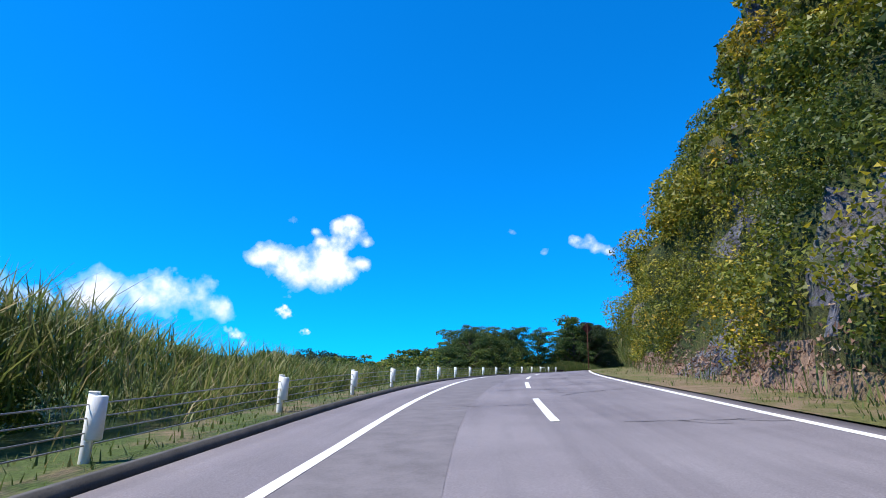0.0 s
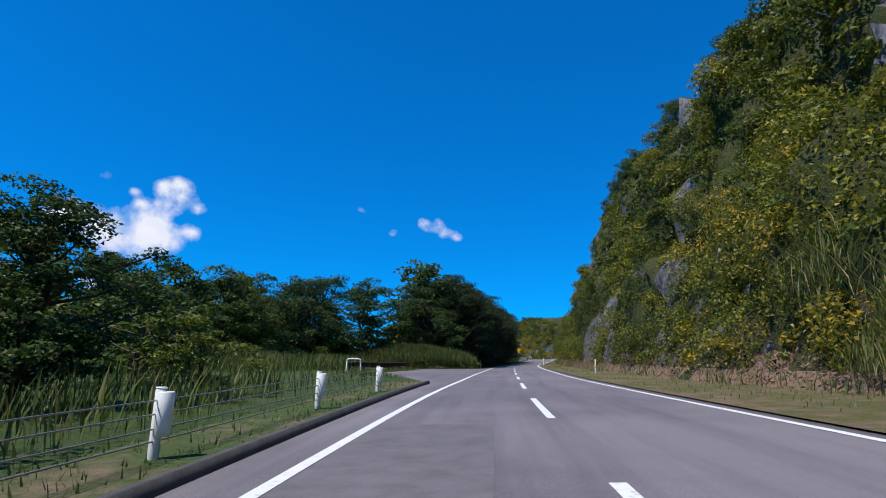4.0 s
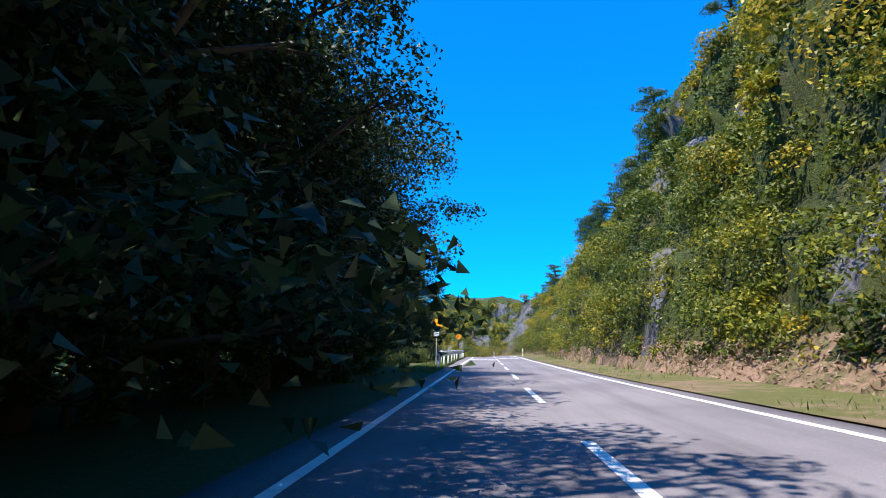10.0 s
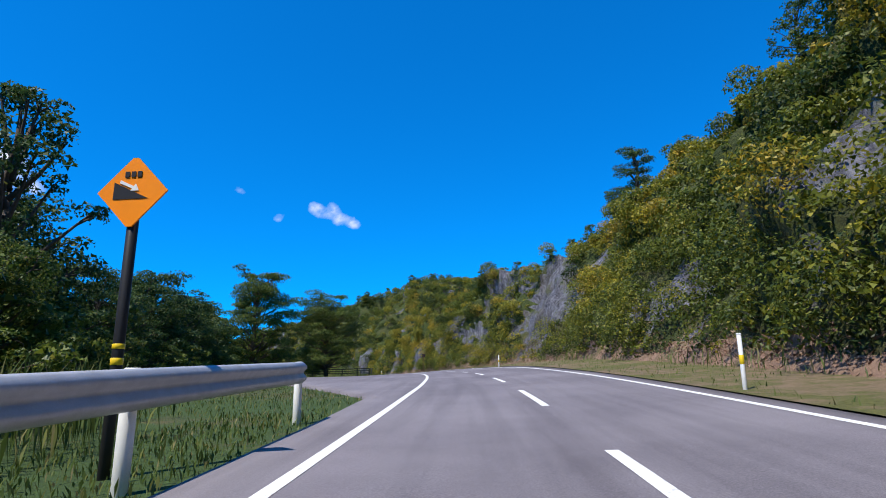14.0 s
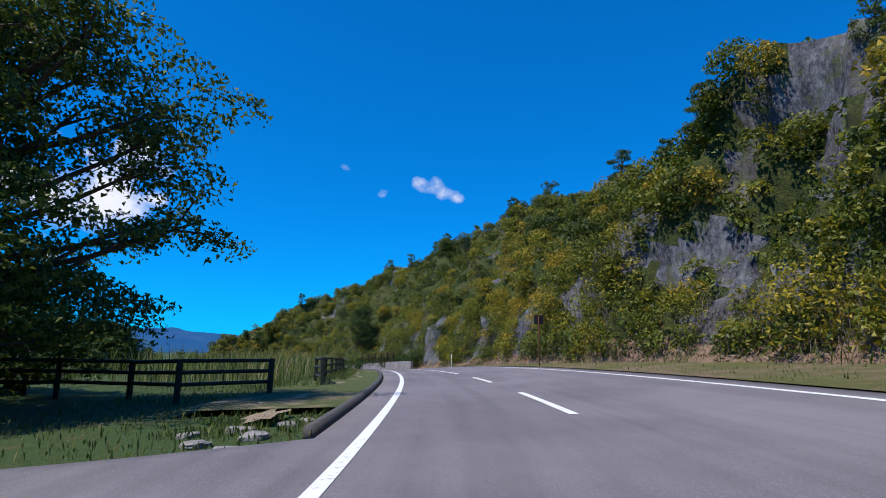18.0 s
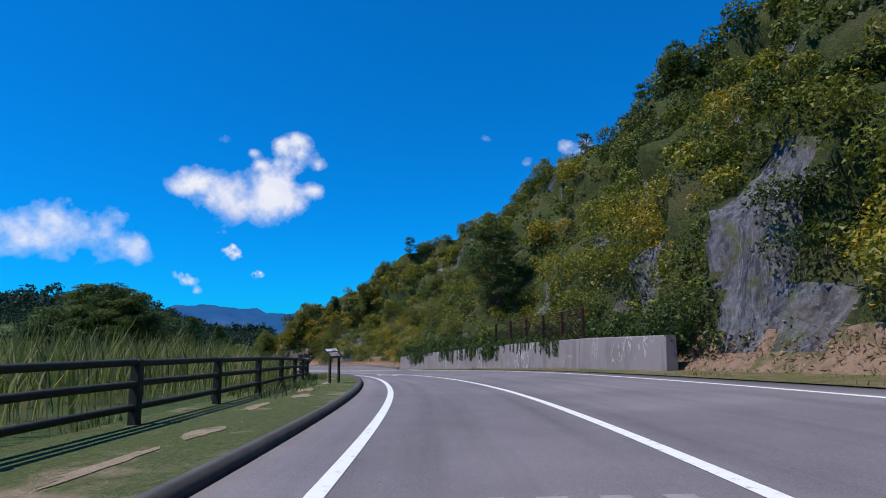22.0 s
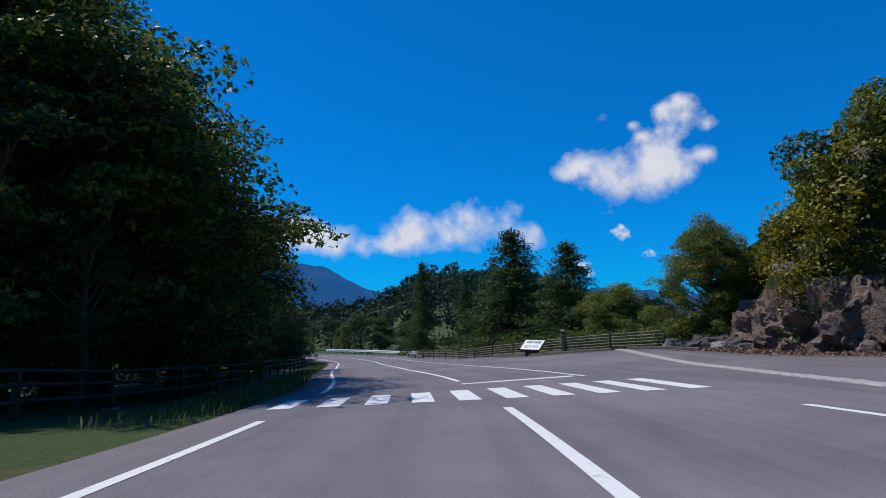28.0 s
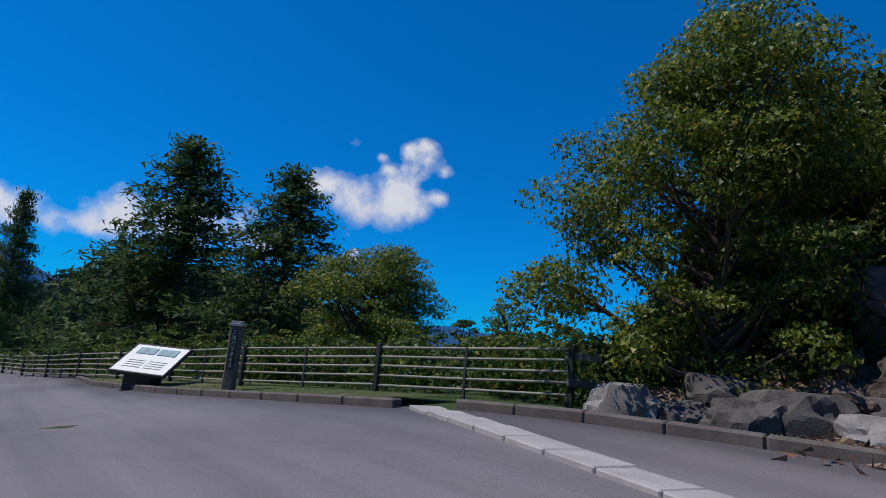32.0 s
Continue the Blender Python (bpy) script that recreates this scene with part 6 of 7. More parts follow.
def sign_base(name, x, y, label, category="road sign", turn=0.0):
    s, u, z = on_verge(x, y)
    g = float(land_height([x], [y])[0])
    return thing(name, (x, y, g), label, category, "road signs", heading(s) + turn), z - g


DARK_POLE = plain("dark_painted_pole", (0.05, 0.05, 0.052), 0.6, vary=0.3, scale=6)
# parking sign
ob, up = sign_base("parking_sign", 41.7, 143.0, "blue parking sign with white strips above and below")
up += 0.26
for x in (-0.3, 0.3):
    part("pole", cylinder(0.03, -0.3, 2.7 + up, x, 0.05), DARK_POLE, ob)
board = part("panel", plate([(-0.30, 2.24 + up), (0.30, 2.24 + up), (0.30, 2.64 + up), (-0.30, 2.64 + up)], 0.02), BLUE, ob, "blue square panel")
letters("P", 0.46, WHITE_PAINT, board, (0, -0.006, 2.43 + up))
strip = part("upper_strip", plate([(-0.43, 2.67 + up), (0.43, 2.67 + up), (0.43, 2.83 + up), (-0.43, 2.83 + up)], 0.02), WHITE_PAINT, ob, "white name strip with dark bars")
part("writing_bars", boxes(*[(-0.35 + 0.12 * k, -0.004, 2.70 + up, 0.085, 0.006, 0.10) for k in range(7)]), BLACK, strip)
strip = part("lower_strip", plate([(-0.47, 2.02 + up), (0.47, 2.02 + up), (0.47, 2.21 + up), (-0.47, 2.21 + up)], 0.02), WHITE_PAINT, ob, "white distance strip")
part("writing_bars", boxes((0, -0.004, 2.09 + up, 0.7, 0.006, 0.05)), BLUE, strip)

# round amber sign
ob, up = sign_base("sharp_bend_sign", 73.3, 203.0, "round amber warning sign with black writing on a grey pole", turn=-20)
part("pole", tubes("pole", GALVANISED, ([[0, 0.06, -0.3], [0, 0.06, 1.5], [0, 0.06, 3.2 + up]], 0.038, 10)), None, ob, "grey steel pole")
face = part("face", plate(disc(0.47, 36, 2.85 + up), 0.02), AMBER, ob, "round amber plate")
letters("急カーブ", 0.205, BLACK, face, (0, -0.006, 2.97 + up))
letters("おとせ", 0.19, BLACK, face, (0.13, -0.006, 2.72 + up))
part("writing_bars", boxes((-0.31, -0.005, 2.64 + up, 0.12, 0.006, 0.15), (-0.17, -0.005, 2.64 + up, 0.11, 0.006, 0.15)), BLACK, face)
small = part("lower_plate", plate([(-0.2, 2.08 + up), (0.2, 2.08 + up), (0.2, 2.34 + up), (-0.2, 2.34 + up)], 0.015), WHITE_PAINT, ob, "small white plate with dark lines")
part("writing_bars", boxes(*[(0, -0.004, 2.13 + 0.06 * k + up, 0.3, 0.006, 0.03) for k in range(3)]), BLUE, small)

# orange diamond
ob, up = sign_base("steep_slope_sign", 90.3, 233.7, "orange diamond sign with a black wedge on a dark pole", turn=-4)
part("pole", cylinder(0.055, -0.3, 2.85 + up, 0, 0.07), BLACK, ob, "dark steel pole")
part("band", cylinder(0.06, 1.0 + up, 1.08 + up, 0, 0.07), YELLOW, ob, "yellow reflective band")
part("band", cylinder(0.06, 1.16 + up, 1.22 + up, 0, 0.07), YELLOW, ob, "yellow reflective band")
dz = 2.8 + up
rim = part("face", plate([(-0.40, dz), (-0.03, dz - 0.38), (0.03, dz - 0.38), (0.40, dz), (0.03, dz + 0.38), (-0.03, dz + 0.38)], 0.02), ORANGE, ob, "orange diamond plate")
part("wedge", plate([(-0.21, dz - 0.08), (0.19, dz - 0.08), (-0.21, dz + 0.11)], 0.004), BLACK, rim, "black wedge symbol").matrix_basis = Matrix.Translation((0, -0.006, 0))
part("arrow", plate([(-0.15, dz + 0.10), (-0.135, dz + 0.13), (0.015, dz + 0.06), (0.04, dz + 0.085), (0.08, dz + 0.01), (-0.015, dz + 0.01), (0.0, dz + 0.035)], 0.004), WHITE_PAINT, rim, "white arrow").matrix_basis = Matrix.Translation((0, -0.009, 0))
part("writing_bars", boxes(*[(-0.07 + 0.07 * k, -0.006, dz + 0.16, 0.05, 0.006, 0.065) for k in range(3)]), BLACK, rim)

# sign backs for the other direction
ob, up = sign_base("sign_back", 10.6, 41.3, "square red-brown sign seen from behind on a thin pole", turn=34)
part("pole", cylinder(0.03, -0.3, 3.4 + up, 0, -0.03), RUST, ob)
part("plate", plate([(-0.42, 3.1 + up), (0, 2.68 + up), (0.42, 3.1 + up), (0, 3.52 + up)], 0.02), PLUM, ob, "red-brown plate standing on its corner")
for z in (3.0, 3.2):
    part("bracket", boxes((0, -0.02, z + up, 0.3, 0.03, 0.05)), RUST, ob)
ob, up = sign_base("sign_back", 129.3, 315.7, "dark square sign seen from behind on a brown pole")
part("pole", cylinder(0.035, -0.3, 3.0 + up, 0, -0.03), RUST, ob)
part("plate", plate([(-0.28, 2.5 + up), (0.28, 2.5 + up), (0.28, 3.05 + up), (-0.28, 3.05 + up)], 0.02), BLACK, ob, "dark plate")
for z in (2.6, 2.85):
    part("bracket", boxes((0, -0.02, z + up, 0.3, 0.03, 0.05)), RUST, ob)

# crossing sign
ob, up = sign_base("crossing_sign", 88.8, 424.1, "blue pentagonal crossing sign with a white triangle")
part("pole", cylinder(0.032, -0.3, 2.95 + up, 0, 0.05), GALVANISED, ob)
rim = part("face", plate([(-0.33, 2.3 + up), (0.33, 2.3 + up), (0.33, 2.62 + up), (0, 2.98 + up), (-0.33, 2.62 + up)], 0.02), BLUE, ob, "blue five-cornered plate")
part("triangle", plate([(-0.24, 2.37 + up), (0.24, 2.37 + up), (0, 2.82 + up)], 0.004), WHITE_PAINT, rim).matrix_basis = Matrix.Translation((0, -0.006, 0))
part("stripes", boxes(*[(-0.12 + 0.08 * k, -0.012, 2.40 + up, 0.04, 0.005, 0.08) for k in range(4)]), BLACK, rim)


def delineator(x, y, height, label, orange=False):
    s, u, z = on_verge(x, y)
    g = float(land_height([x], [y])[0])
    ob = thing("delineator_post", (x, y, g), label, "marker post", "delineator posts", heading(s))
    h = height + z - g
    part("post", cylinder(0.045, -0.2, h), WHITE_PAINT, ob)
    part("reflector", cylinder(0.0475, h - 0.62, h - 0.42), YELLOW, ob, "yellow reflective band")
    part("cap", cylinder(0.05, h - 0.02, h + 0.02), WHITE_PAINT, ob)
    if orange:
        part("sleeve", cylinder(0.05, 0.05, 0.32), ORANGE, ob, "orange lower sleeve")
    return ob


for x, y, h in ((35.6, 103.3, 1.05), (50.8, 142.6, 1.1), (101.4, 235.1, 1.15), (117.3, 271.1, 1.05), (131.4, 343.2, 1.3)):
    delineator(x, y, h, "white roadside delineator post with a yellow band")
delineator(40.9, 142.3, 1.1, "white delineator post with an orange lower sleeve", True)
p = at_ground(220.8, -4.75)
ob = thing("reflector_post", p, "low white post with a round white reflector", "marker post", rz=heading(220))
part("post", cylinder(0.03, -0.2, 0.9), WHITE_PAINT, ob)
part("reflector", plate(disc(0.09, 18, 0.98), 0.02), WHITE_PAINT, ob, "round reflector")


# ---- wooden fence on the left ----
def rail_fence(name, posts, rail_heights, post_size, rail_size, post_mat, rail_mat, label, footing=False, height=1.02, rail_name="rail"):
    """Posts with straight rails from one to the next."""
    posts = np.asarray(posts, float)
    g = thing(name, posts[0], label, "fence")
    post_me = foot_me = None
    for k, p in enumerate(posts):
        a, b = posts[max(0, k - 1)], posts[min(len(posts) - 1, k + 1)]
        turn = pose(*(p - posts[0]), 0, 0, facing(a, b))
        bm = boxes((0, 0, -0.3, post_size, post_size, height + 0.3)) if post_me is None else post_me
        ob = part("post", bm, post_mat if post_me is None else None, g)
        post_me = ob.data
        ob.matrix_basis = turn
        if footing and k % 2 == 0:
            bm = boxes((0, 0, -0.2, 0.34, 0.34, 0.24)) if foot_me is None else foot_me
            ob = part("footing", bm, CONCRETE if foot_me is None else None, g, "concrete footing")
            foot_me = ob.data
            ob.matrix_basis = turn
    for k in range(len(posts) - 1):
        a, b = posts[k] - posts[0], posts[k + 1] - posts[0]
        if np.linalg.norm(b - a) < 0.3:
            continue
        for z in rail_heights:
            jig = [pick.uniform(-0.012, 0.012) for _ in range(2)]
            v, f = tube(np.array([a + [0, 0, z + jig[0]], (a + b) / 2 + [0, 0, z], b + [0, 0, z + jig[1]]]), rail_size, 8)
            part(rail_name, mesh_of(rail_name, v, f, rail_mat, True), None, g)
    return g


fence_line = [on_road(s, u)[:2] for s, u in ((331, -25), (326, -20), (322, -14.7), (325, -10.9), (322.6, -8.1), (324.3, -6.4))]
rail_fence("wooden_fence", grounded(even(fence_line, 2.4), 0.0), (0.42, 0.70, 0.97), 0.12, 0.048, DARK_WOOD, DARK_WOOD, "dark green-brown post-and-rail fence round the lay-by")
fs = np.arange(328, 462, 3.3)
fu = np.interp(fs, [328, 331, 345, 420, 440, 448, 462], [-5.6, -6.3, -6.5, -6.5, -6.6, -6.7, -6.9])
rail_fence("wooden_fence", grounded(on_road(fs, fu), 0.0), (0.36, 0.68, 0.97), 0.14, 0.05, DARK_WOOD, DARK_WOOD, "long dark green-brown fence with three rails along the bend", True)
fence_line = [on_road(s, u)[:2] for s, u in ((465.5, -8.6), (468, -9.4), (470, -9.6), (476, -8.6), (488, -8.0), (500, -7.6), (516, -7.2), (534, -7.1))]
rail_fence("wooden_fence", grounded(even(fence_line, 3.2), 0.0), (0.36, 0.68, 0.97), 0.13, 0.048, DARK_WOOD, DARK_WOOD, "dark wooden fence under the trees by the crossing", True)

# stones at the end of the second lay-by
def stone_mesh(seed, size, squash=(1, 1, 0.7), level=2, jag=0.32, crag=0.0):
    bm = bmesh.new()
    bmesh.ops.create_icosphere(bm, subdivisions=level, radius=1.0)
    co = np.array([v.co for v in bm.verts])
    d = 1 + jag * rough(co * 1.3 + seed * 3.7, 3, seed)
    if crag:         # stepped ledges and broken blocks
        block = rough(co * [2.6, 2.6, 4.4] + seed * 1.9, 1, seed + 5)
        d = d + crag * (np.round(block * 3.5) / 3.5 + 0.35 * rough(co * 8.0 + seed, 2, seed + 9))
    for v, k in zip(bm.verts, d):
        q = np.array(v.co) * k
        q = np.sign(q) * np.minimum(np.abs(q), np.array([0.82, 0.86, 0.80]) + 0.8 * crag)
        v.co = Vector(q * size * np.array(squash))
    return bm


def boulder(x, y, size, seed, mat, label, sink=0.35, squash=(1, 1, 0.75), name="boulder", level=3, jag=0.3, crag=0.0):
    bm = stone_mesh(seed, size, squash, level, jag, crag)
    me = bpy.data.meshes.new(name)
    bm.to_mesh(me)
    bm.free()
    me.materials.append(mat)
    ob = new(name, me)
    z = float(land_height([x], [y])[0])
    ob.matrix_world = pose(x, y, z + size * squash[2] * (1 - 2 * sink) * 0.8, 0, 0, seed * 67 % 360)
    return tagged(ob, label, "rock", "rocks")


for k, (s, u, r) in enumerate(((316.6, -4.5, 0.34), (317.3, -4.9, 0.30), (316.0, -5.0, 0.27), (317.8, -4.4, 0.24), (315.6, -4.5, 0.22), (316.9, -5.5, 0.24), (318.4, -4.2, 0.2))):
    x, y, _ = on_road(s, u)
    boulder(x, y, r * 0.6, 20 + k, GREY_ROCK, "flat grey stone lying by the end of the kerb", 0.3, (1.3, 1, 0.4), name="stone", level=3)

# ---- information board in the bend ----
bs, _, bz = on_verge(119.62, 367.50)
ob = thing("information_board", (119.62, 367.50, bz - 0.05), "tilted dark-framed information board standing at the fence", "information board", rz=heading(bs) + 52)
for x in (-0.34, 0.34):
    part("post", boxes((x * 0.7, 0.05, -0.2, 0.08, 0.08, 1.25)), DARK_WOOD, ob)
tip = pose(0, -0.08, 0.99, -50) @ Matrix.Scale(0.7, 4)
part("panel", boxes((0, 0, 0, 1.0, 0.05, 0.72)), DARK_WOOD, ob, "dark framed panel").matrix_basis = tip
sheet = part("picture_sheet", boxes((0, -0.03, 0.06, 0.88, 0.02, 0.6)), PLUM, ob, "dark printed sheet")
sheet.matrix_basis = tip
part("photograph", boxes((0, -0.042, 0.46, 0.84, 0.01, 0.18)), WHITE_PAINT, sheet, "pale printed sky view")
part("hill_shape", boxes((0.15, -0.048, 0.46, 0.36, 0.01, 0.1)), PICTURE, sheet)
part("writing_bars", boxes(*[(-0.05, -0.042, 0.12 + 0.07 * k, 0.7, 0.01, 0.018) for k in range(4)]), WHITE_PAINT, sheet)

# ---- concrete wall on the right ----
wall_h = lambda s: float(np.interp(s, [393, 400, 410, 424, 431], [1.4, 1.6, 1.7, 1.6, 1.35]))
o = on_road(388, 7.85)
def wall_material():
    m, t, b = material("stained_concrete", 0.9)
    run, blot, fine = noise_of(t, 2.2, 5, 0.6, (1, 1, 0.12)), noise_of(t, 0.7, 4), noise_of(t, 22, 5, 0.7)
    c = ramp(t, fine, (0.3, (0.20, 0.172, 0.176)), (0.7, (0.275, 0.24, 0.243)))
    c = mixed(t, ramp(t, run, (0.52, (0, 0, 0)), (0.72, (0.6, 0.6, 0.6))), c, (0.10, 0.088, 0.088))
    c = mixed(t, ramp(t, blot, (0.46, (0, 0, 0)), (0.62, (0.55, 0.55, 0.55))), c, (0.175, 0.15, 0.148))
    vein = ramp(t, noise_of(t, 0.9, 3, 0.6, (1, 1, 0.5)), (0.485, (0, 0, 0)), (0.497, (1, 1, 1)), (0.509, (0, 0, 0)))
    spot = ramp(t, noise_of(t, 0.55, 2), (0.51, (0, 0, 0)), (0.57, (0.85, 0.85, 0.85)))
    c = mixed(t, mixed(t, 1.0, vein, spot, "MULTIPLY"), c, (0.55, 0.53, 0.52))          # lime that has seeped out
    t.links.new(c, b.inputs["Base Color"])
    bumped(t, b, fine, 0.4, 0.01)
    return m


WALL_CONCRETE = wall_material()
wall = tagged(new("retaining_wall"), "stained grey concrete retaining wall with upright joints", "wall", kind="structure")
wall.matrix_world = Matrix.Translation(o)
edges = [393.2, 400.8, 408.4, 416.0, 423.5, 431]
for a, b in zip(edges, edges[1:]):
    ss = np.linspace(a + 0.012, b - 0.012, 9)
    base = on_road(ss, np.full(9, 7.85)) - o
    verts = []
    for s, q in zip(ss, base):
        w = np.array(on_road(s, 8.85)) - np.array(on_road(s, 7.85))
        w[2] = 0
        h = wall_h(s)
        verts += [q - w * 0.30 + [0, 0, -0.4], q - w * 0.20 + [0, 0, h - 0.03], q - w * 0.17 + [0, 0, h], q + w * 0.20 + [0, 0, h], q + w * 0.22 + [0, 0, -0.4]]
    i = np.arange(8)[:, None] * 5
    j = np.arange(5)[None]
    j2 = (j + 1) % 5
    f = np.stack([i + j, i + j2, i + 5 + j2, i + 5 + j], -1).reshape(-1, 4)
    bm = bmesh.new()
    bv = [bm.verts.new(q) for q in verts]
    for q in f:
        bm.faces.new([bv[k] for k in q])
    for q in ((0, 1, 2, 3, 4), (40, 44, 43, 42, 41)):
        bm.faces.new([bv[k] for k in q])
    bmesh.ops.recalc_face_normals(bm, faces=bm.faces)
    part("panel", bm, WALL_CONCRETE, wall)

o = on_road(400.8, 7.9) + np.array([0, 0, wall_h(401)])
mesh_fence = thing("rusty_fence", o, "rusty rock-fall fence of steel posts and wires above the wall", "fence")
fs = np.arange(400.8, 413, 2.4)
tops = []
for k, s in enumerate(fs):
    q = on_road(s, 7.9) - o
    q[2] = on_road(s, 7.9)[2] + wall_h(s) - o[2]
    tops.append(q)
    ob = part("post", boxes((0, 0, -0.2, 0.12, 0.02, 1.85), (0, -0.06, -0.2, 0.12, 0.014, 1.85), (0, 0.06, -0.2, 0.12, 0.014, 1.85)), DARK_RUST, mesh_fence, "rusty steel H-post")
    ob.matrix_basis = pose(*q, 0, 0, heading(s))
tops = np.array(tops)
for z in np.arange(0.12, 1.62, 0.14):
    part("wire", tubes("wire", DARK_RUST, (tops + [0, 0, z], 0.012, 5)), None, mesh_fence)
part("top_rail", tubes("top_rail", DARK_RUST, (tops + [0, 0, 1.63], 0.035, 6)), None, mesh_fence, "rusty top rail")
q = tops[0]
part("brace", tubes("brace", DARK_RUST, ([q + [0, 0, 1.5], tops[1] + [0, 0, 0.1]], 0.035, 6)), None, mesh_fence, "slanting brace")
for k in range(len(tops) - 1):
    for w in np.linspace(0.1, 0.9, 7):
        m = tops[k] * (1 - w) + tops[k + 1] * w
        part("upright_wire", tubes("upright_wire", DARK_RUST, ([m + [0, 0, 0.1], m + [0, 0, 1.55]], 0.006, 4)), None, mesh_fence)

# creepers over the wall
lumps = []
for k in range(330):
    s = rng.uniform(410, 431) if k % 4 else rng.uniform(402, 420)
    drop = abs(rng.normal(0, 0.5)) * (0.15 + 0.85 * max(math.exp(-((s - 427.4) / 1.6) ** 2), math.exp(-((s - 413.6) / 1.5) ** 2), math.exp(-((s - 404.5) / 1.2) ** 2)))
    q = on_road(s, 7.75 - 0.12 * min(drop, 1) + (0.35 * rng.random() if drop < 0.2 else 0))
    lumps.append((q[0], q[1], q[2] + wall_h(s) + 0.15 - drop, rng.uniform(0.16, 0.34)))
for k in range(420):
    s = rng.uniform(393, 433) if k < 230 else rng.uniform(410, 431)
    q = on_road(s, 8.3 + 0.6 * rng.random())
    lumps.append((q[0], q[1], q[2] + wall_h(s) + rng.uniform(-0.2, 0.9), rng.uniform(0.3, 0.6)))
strands = []
for s0, wide, count, far in ((427.4, 1.4, 30, 1.25), (413.6, 1.3, 26, 1.2), (404.5, 1.2, 16, 1.0), (420.5, 2.2, 26, 1.2), (409.0, 1.8, 9, 0.8), (417.0, 1.6, 24, 1.1)):
    for k in range(count):
        s = s0 + rng.normal(0, wide * 0.6)
        long = far * rng.uniform(0.35, 1.0)
        for d in np.arange(0, long, 0.085):
            q = on_road(s + rng.normal(0, 0.03), 7.66 - 0.07 * min(d, 1) + 0.02 * rng.normal())
            strands.append((q[0], q[1], q[2] + wall_h(s) + 0.05 - d, 0.075))
v, f = joined([blob_leaves(lumps, 60, 0.085, 0.55, 1.0, 0.7), blob_leaves(strands, 9, 0.06, 0.5, 1.0, 0.7)])
stuff("creepers", v, f, DARK_LEAF, "dark creepers hanging over the concrete wall", "creepers")

# ---- gutter lids ----
PALE_CONCRETE = plain("pale_gutter_concrete", (0.40, 0.37, 0.37), 0.9, vary=0.25, scale=3, bump=0.3)
gutter = tagged(new("gutter"), "line of pale concrete gutter lids across the asphalt", "gutter", kind="structure")
line_ = [on_road(s, 6.4)[:2] for s in np.arange(424, 433, 3)] + [np.array(q) for q in ((103.5, 425.5), (97, 434), (92.8, 440), (87.9, 447), (84.6, 451.0), (82.95, 453.2))]
pts = even(line_, 0.62)
lid = boxes((0, 0, -0.08, 0.605, 0.46, 0.1))
lid_me = None
for a, b in zip(pts, pts[1:]):
    c = (a + b) / 2
    s, u, z = on_verge(c[0], c[1])
    ob = part("lid", lid if lid_me is None else lid_me, PALE_CONCRETE if lid_me is None else None, gutter)
    lid_me = ob.data
    ob.matrix_basis = pose(c[0], c[1], z + 0.0 + pick.uniform(-0.003, 0.006), 0, 0, facing(a, b))

# ---- viewpoint ----
kerb = tagged(new("viewpoint_kerb"), "low grey-brown kerb stones edging the viewpoint", "kerb", kind="structure")
KERB_BROWN = plain("worn_kerb", (0.13, 0.11, 0.10), 0.85, vary=0.4, scale=4, bump=0.4)
stone_me = None
for run in (((536, 6.6), (530, 7.5), (507, 8.7), (497, 8.5), (492, 9.1), (487, 10.1), (485.1, 10.6)), ((484.4, 11.1), (482.8, 11.5), (481.4, 11.8), (480.2, 12.2))):
    pts = even([on_road(s, u) for s, u in run], 1.0)
    for a, b in zip(pts, pts[1:]):
        c = (a + b) / 2
        L = float(np.linalg.norm(b - a))
        ob = part("kerb_stone", boxes((0, 0, -0.12, 0.985, 0.2, 0.24)) if stone_me is None else stone_me, KERB_BROWN if stone_me is None else None, kerb)
        stone_me = ob.data
        ob.matrix_basis = pose(c[0], c[1], c[2] + pick.uniform(-0.004, 0.006), 0, 0, facing(a, b)) @ pose(0, 0, 0, 0, -math.degrees(math.atan2(b[2] - a[2], math.hypot(b[0] - a[0], b[1] - a[1]))), 0) @ Matrix.Diagonal((L * 1.01, 1, 1, 1))
fence_line = [(84.9, 454.5), (81, 455.7), (78, 456.7), (74, 459.0), (66, 463.4), (60, 466.8), (52, 471.3), (46.5, 475)]
posts = grounded(even(fence_line, 3.6), 0.06)
view_fence = rail_fence("viewpoint_fence", posts, (0.16, 0.33, 0.50, 0.67, 0.84), 0.10, 0.022, DARK_WOOD, PALE_RAIL, "pale five-rail fence with dark posts at the viewpoint", False, 0.92)
for z, w, r in ((0.68, 0.5, 0), (0.28, 0.45, 20)):
    part("end_brace", boxes((0.15, 0.02, z, w, 0.1, 0.12, r)), GREY_WOOD, view_fence, "weathered end timber")
mid = grounded(even(fence_line, 3.6), 0.06)
for a, b in zip(mid, mid[1:]):
    c = (a + b) / 2 - posts[0]
    ob = part("thin_post", boxes((0, 0, -0.2, 0.05, 0.05, 1.06)), DARK_STONE, view_fence)
    ob.matrix_basis = pose(*c, 0, 0, facing(a, b))

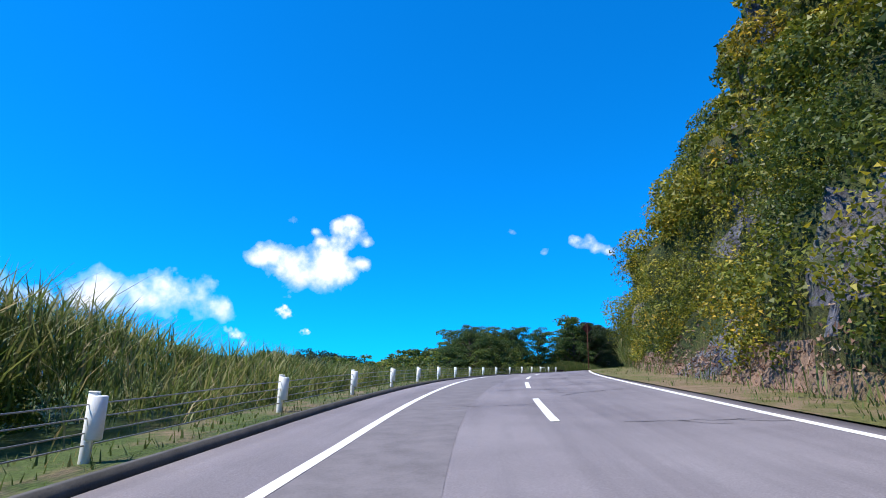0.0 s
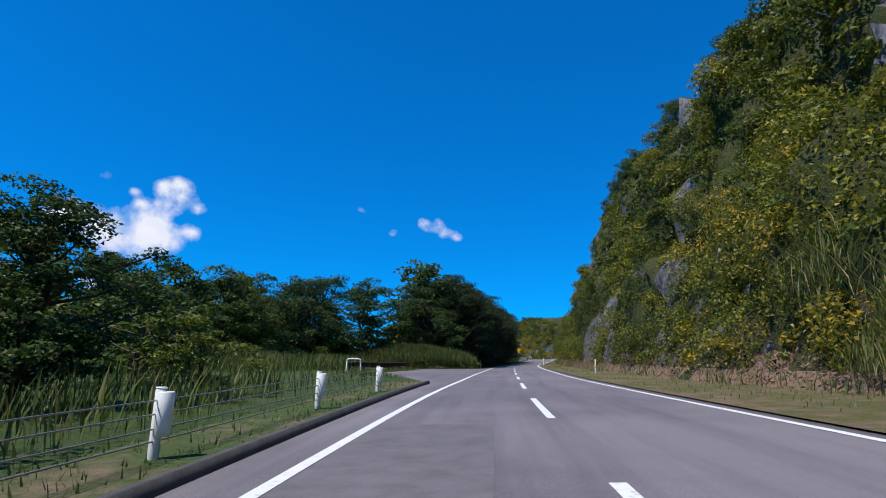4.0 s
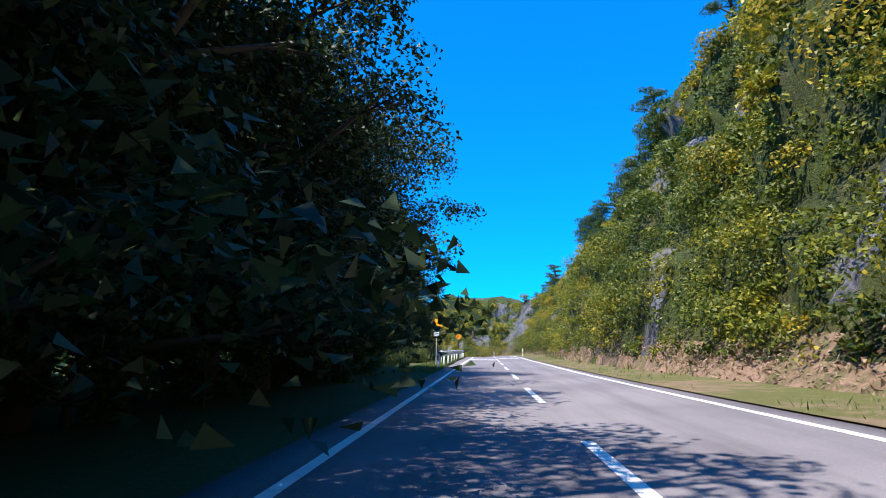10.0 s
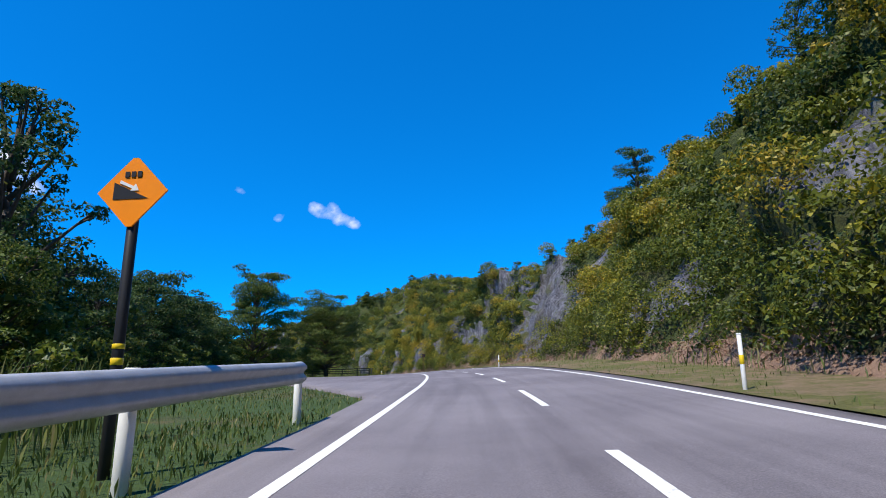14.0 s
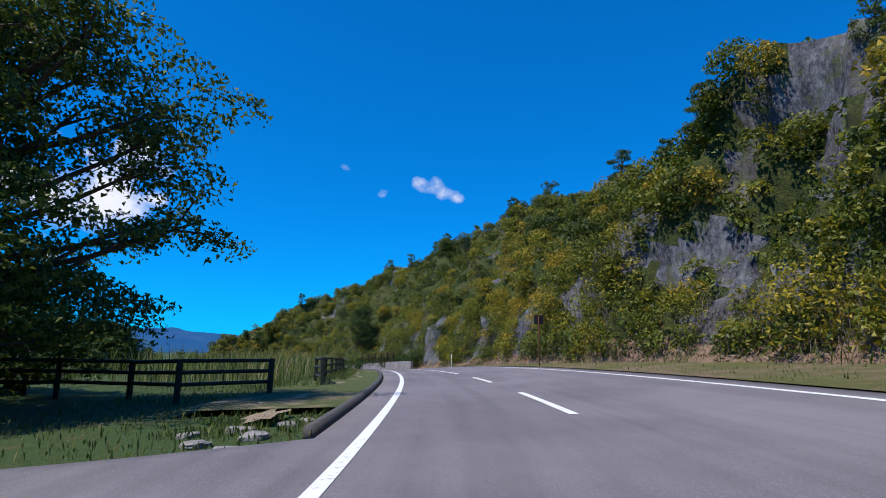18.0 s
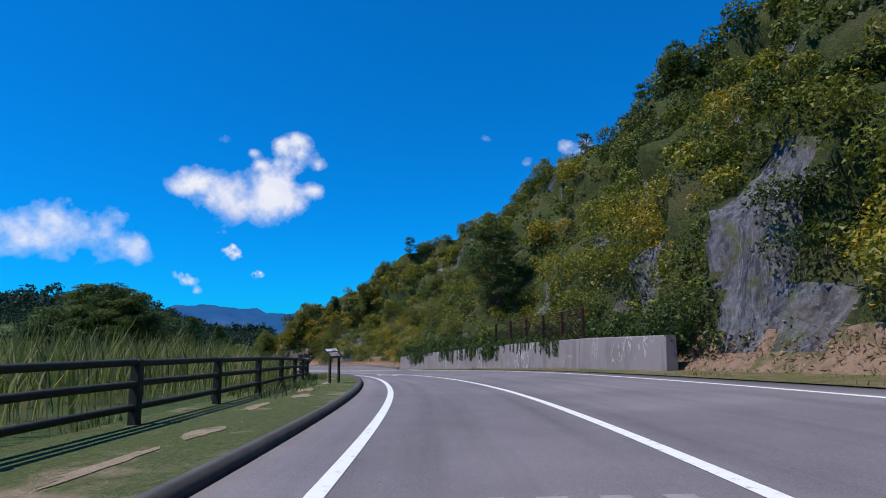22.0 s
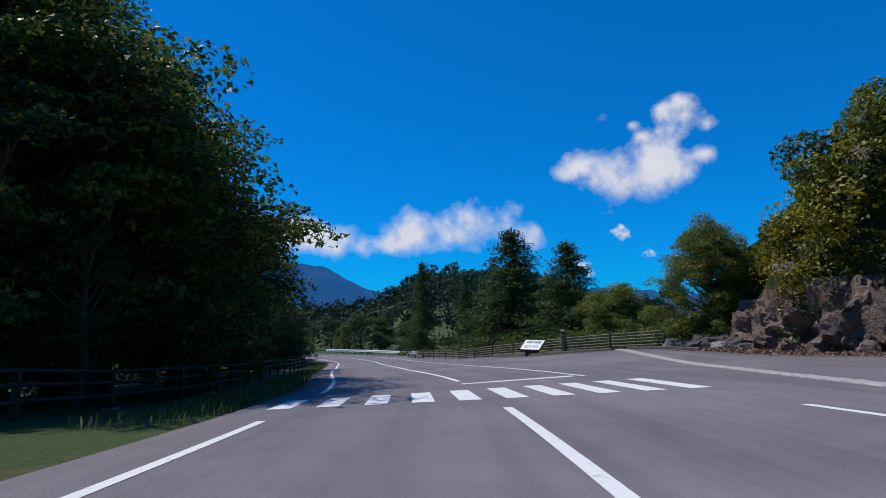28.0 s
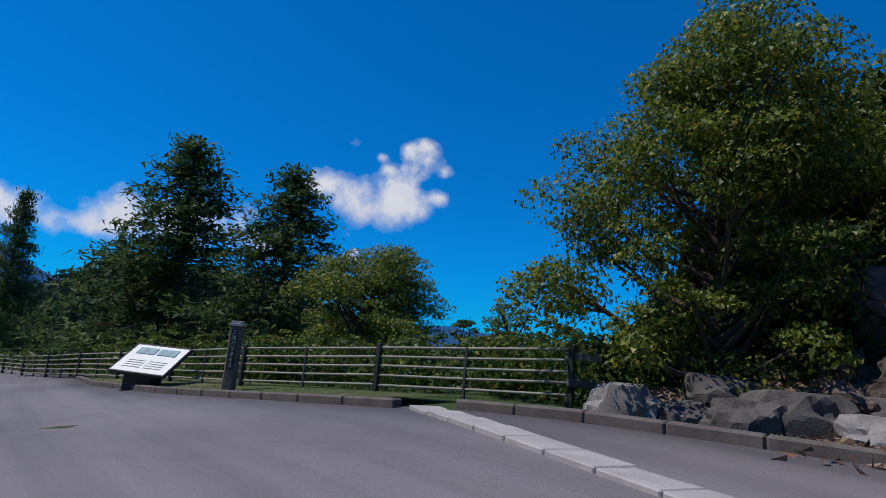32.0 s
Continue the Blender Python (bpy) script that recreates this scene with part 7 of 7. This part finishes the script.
# low shrubs that grow through the fence
lumps = []
for k in range(420):
    w = rng.random() ** 1.3
    x, y = np.interp(w, [0, 0.45, 1], [86.0, 74.0, 46.5]), np.interp(w, [0, 0.45, 1], [454.2, 459.0, 475.0])
    d = rng.uniform(0.35, 3.2)
    x, y = x + 0.47 * d, y + 0.88 * d
    lumps.append((x, y, float(land_height([x], [y])[0]) + rng.uniform(0.1, 0.95), rng.uniform(0.2, 0.5)))
v, f = blob_leaves(lumps, 60, 0.075, 0.45, 0.9, 0.5)
stuff("fence_shrubs", v, f, TREE_LEAF, "low leafy shrubs growing behind the viewpoint fence", "shrubs")
structure("viewpoint_verge", ribbon("viewpoint_verge", 486, 534, lambda s: road_right(s) + 0.28, lambda s: road_right(s) + 2.0, SANDY, 0.05, 1.0, 3), "strip of bare sandy soil and thin grass behind the kerb", "verge")

# picture board
ob = thing("picture_board", (75.1, 457.2, float(land_height([75.1], [457.2])[0]) + 0.06), "tilted white picture board on a dark stone base", "information board", rz=-4)
ob.scale = (0.86, 0.86, 0.86)
part("base", boxes((-0.1, 0.1, -0.3, 1.0, 0.45, 0.85)), DARK_STONE, ob, "dark stone base")
tilt = 52
panel = part("panel", boxes((0, -0.28, 0.45, 1.85, 0.07, 1.15, 0, -tilt)), WHITE_PAINT, ob, "white tilted panel")
for x in (-0.36, 0.36):
    sheet = part("photograph", boxes((x, -0.015, 0.66, 0.64, 0.02, 0.26)), PICTURE, panel, "printed landscape view")
    sheet.matrix_basis = pose(0, -0.28, 0.45, -tilt) @ Matrix.Translation((0, -0.03, 0.10))
bars_ = part("writing_bars", boxes(*[(-0.35 + 0.72 * (k % 2), -0.038, 0.2 + 0.09 * (k // 2), 0.6, 0.008, 0.025) for k in range(8)]), GREY_ROCK, panel)
bars_.matrix_basis = pose(0, -0.28, 0.45, -tilt)
part("frame", boxes((-0.93, 0, 0, 0.05, 0.09, 1.17), (0.93, 0, 0, 0.05, 0.09, 1.17), (0, 0, 1.14, 1.9, 0.09, 0.05), (0, 0, -0.02, 1.9, 0.09, 0.05)), DARK_STONE, panel, "dark frame").matrix_basis = pose(0, -0.28, 0.45, -tilt)

# marker post
ob = thing("marker_post", (78.4, 455.6, float(land_height([78.4], [455.6])[0]) + 0.04), "square weathered wooden marker post with carved dark writing", "marker post", rz=14)
ob.scale = (0.86, 0.86, 0.92)
part("shaft", boxes((0, 0, -0.3, 0.26, 0.26, 1.78)), GREY_WOOD, ob)
part("cap", boxes((0, 0, 1.47, 0.32, 0.32, 0.06), (0, 0, 1.53, 0.22, 0.22, 0.05)), PALE_CONCRETE, ob, "pale stepped cap")
part("name_panel", boxes((0, -0.133, 0.56, 0.15, 0.014, 0.84)), DARK_WOOD, ob, "dark name panel")
for k, ch in enumerate("三湖パラダイス"):
    letters(ch, 0.108, WHITE_PAINT, ob, (0, -0.143, 1.335 - 0.117 * k))

# rocks at the end of the slope
for k, (x, y, r, q) in enumerate(((85.6, 453.7, 0.62, 0.95), (86.3, 453.5, 0.5, 0.8), (86.9, 453.0, 0.6, 0.9), (87.5, 453.2, 0.75, 0.9), (88.1, 452.5, 0.6, 0.8), (88.7, 452.9, 0.8, 0.9), (89.3, 452.0, 0.55, 0.7), (87.0, 454.2, 0.8, 1.0))):
    boulder(x, y, r * 0.75, 40 + k, GREY_ROCK if k in (0, 4) else DARK_ROCK, "weathered boulder at the end of the viewpoint kerb", 0.4, (1.15, 1, q), crag=0.12, level=4)
for k, (x, y, r, q) in enumerate(((88.6, 454.2, 0.9, 1.0), (89.9, 453.6, 1.3, 1.35), (91.5, 453.0, 1.6, 1.3), (93.5, 452.2, 1.8, 1.3), (95.8, 451.3, 2.0, 1.2), (90.6, 452.5, 0.8, 1.0))):
    boulder(x, y, r, 60 + k, RED_ROCK, "craggy reddish-brown rock outcrop at the hill's end", 0.36, (1.25, 1, q), "rock_outcrop", 5, 0.4, 0.3)
n = 3000
w = rng.random(n)
lx, ly = 87.0 + 9 * w + rng.normal(0, 0.4, n), 452.2 - 4.2 * w + rng.normal(0, 0.5, n)
v, f = leaf_tips(np.stack([lx, ly, land_height(lx, ly) + 0.05 + 0.12 * rng.random(n)], 1), 0.05 + 0.06 * rng.random(n), 0.4, np.tile([0, 0, 1.0], (n, 1)), 0.9)
stuff("leaf_litter", v, f, DEAD_LEAF, "dry brown leaves lying in front of the rocks", "leaf litter")
lumps = []
for k in range(90):
    w = rng.random()
    x, y = 87.5 + 9 * w + rng.normal(0, 0.5), 455.2 - 5 * w + rng.normal(0, 0.9)
    lumps.append((x, y, float(land_height([x], [y])[0]) + 0.4 + 1.9 * w + abs(rng.normal(0.3, 0.6)), rng.uniform(0.2, 0.5)))
v, f = blob_leaves(lumps, 46, 0.1, 0.4, 1.0, 0.5)
stuff("rock_plants", v, f, SHRUB_LEAF, "low green plants growing between the rocks", "plants")
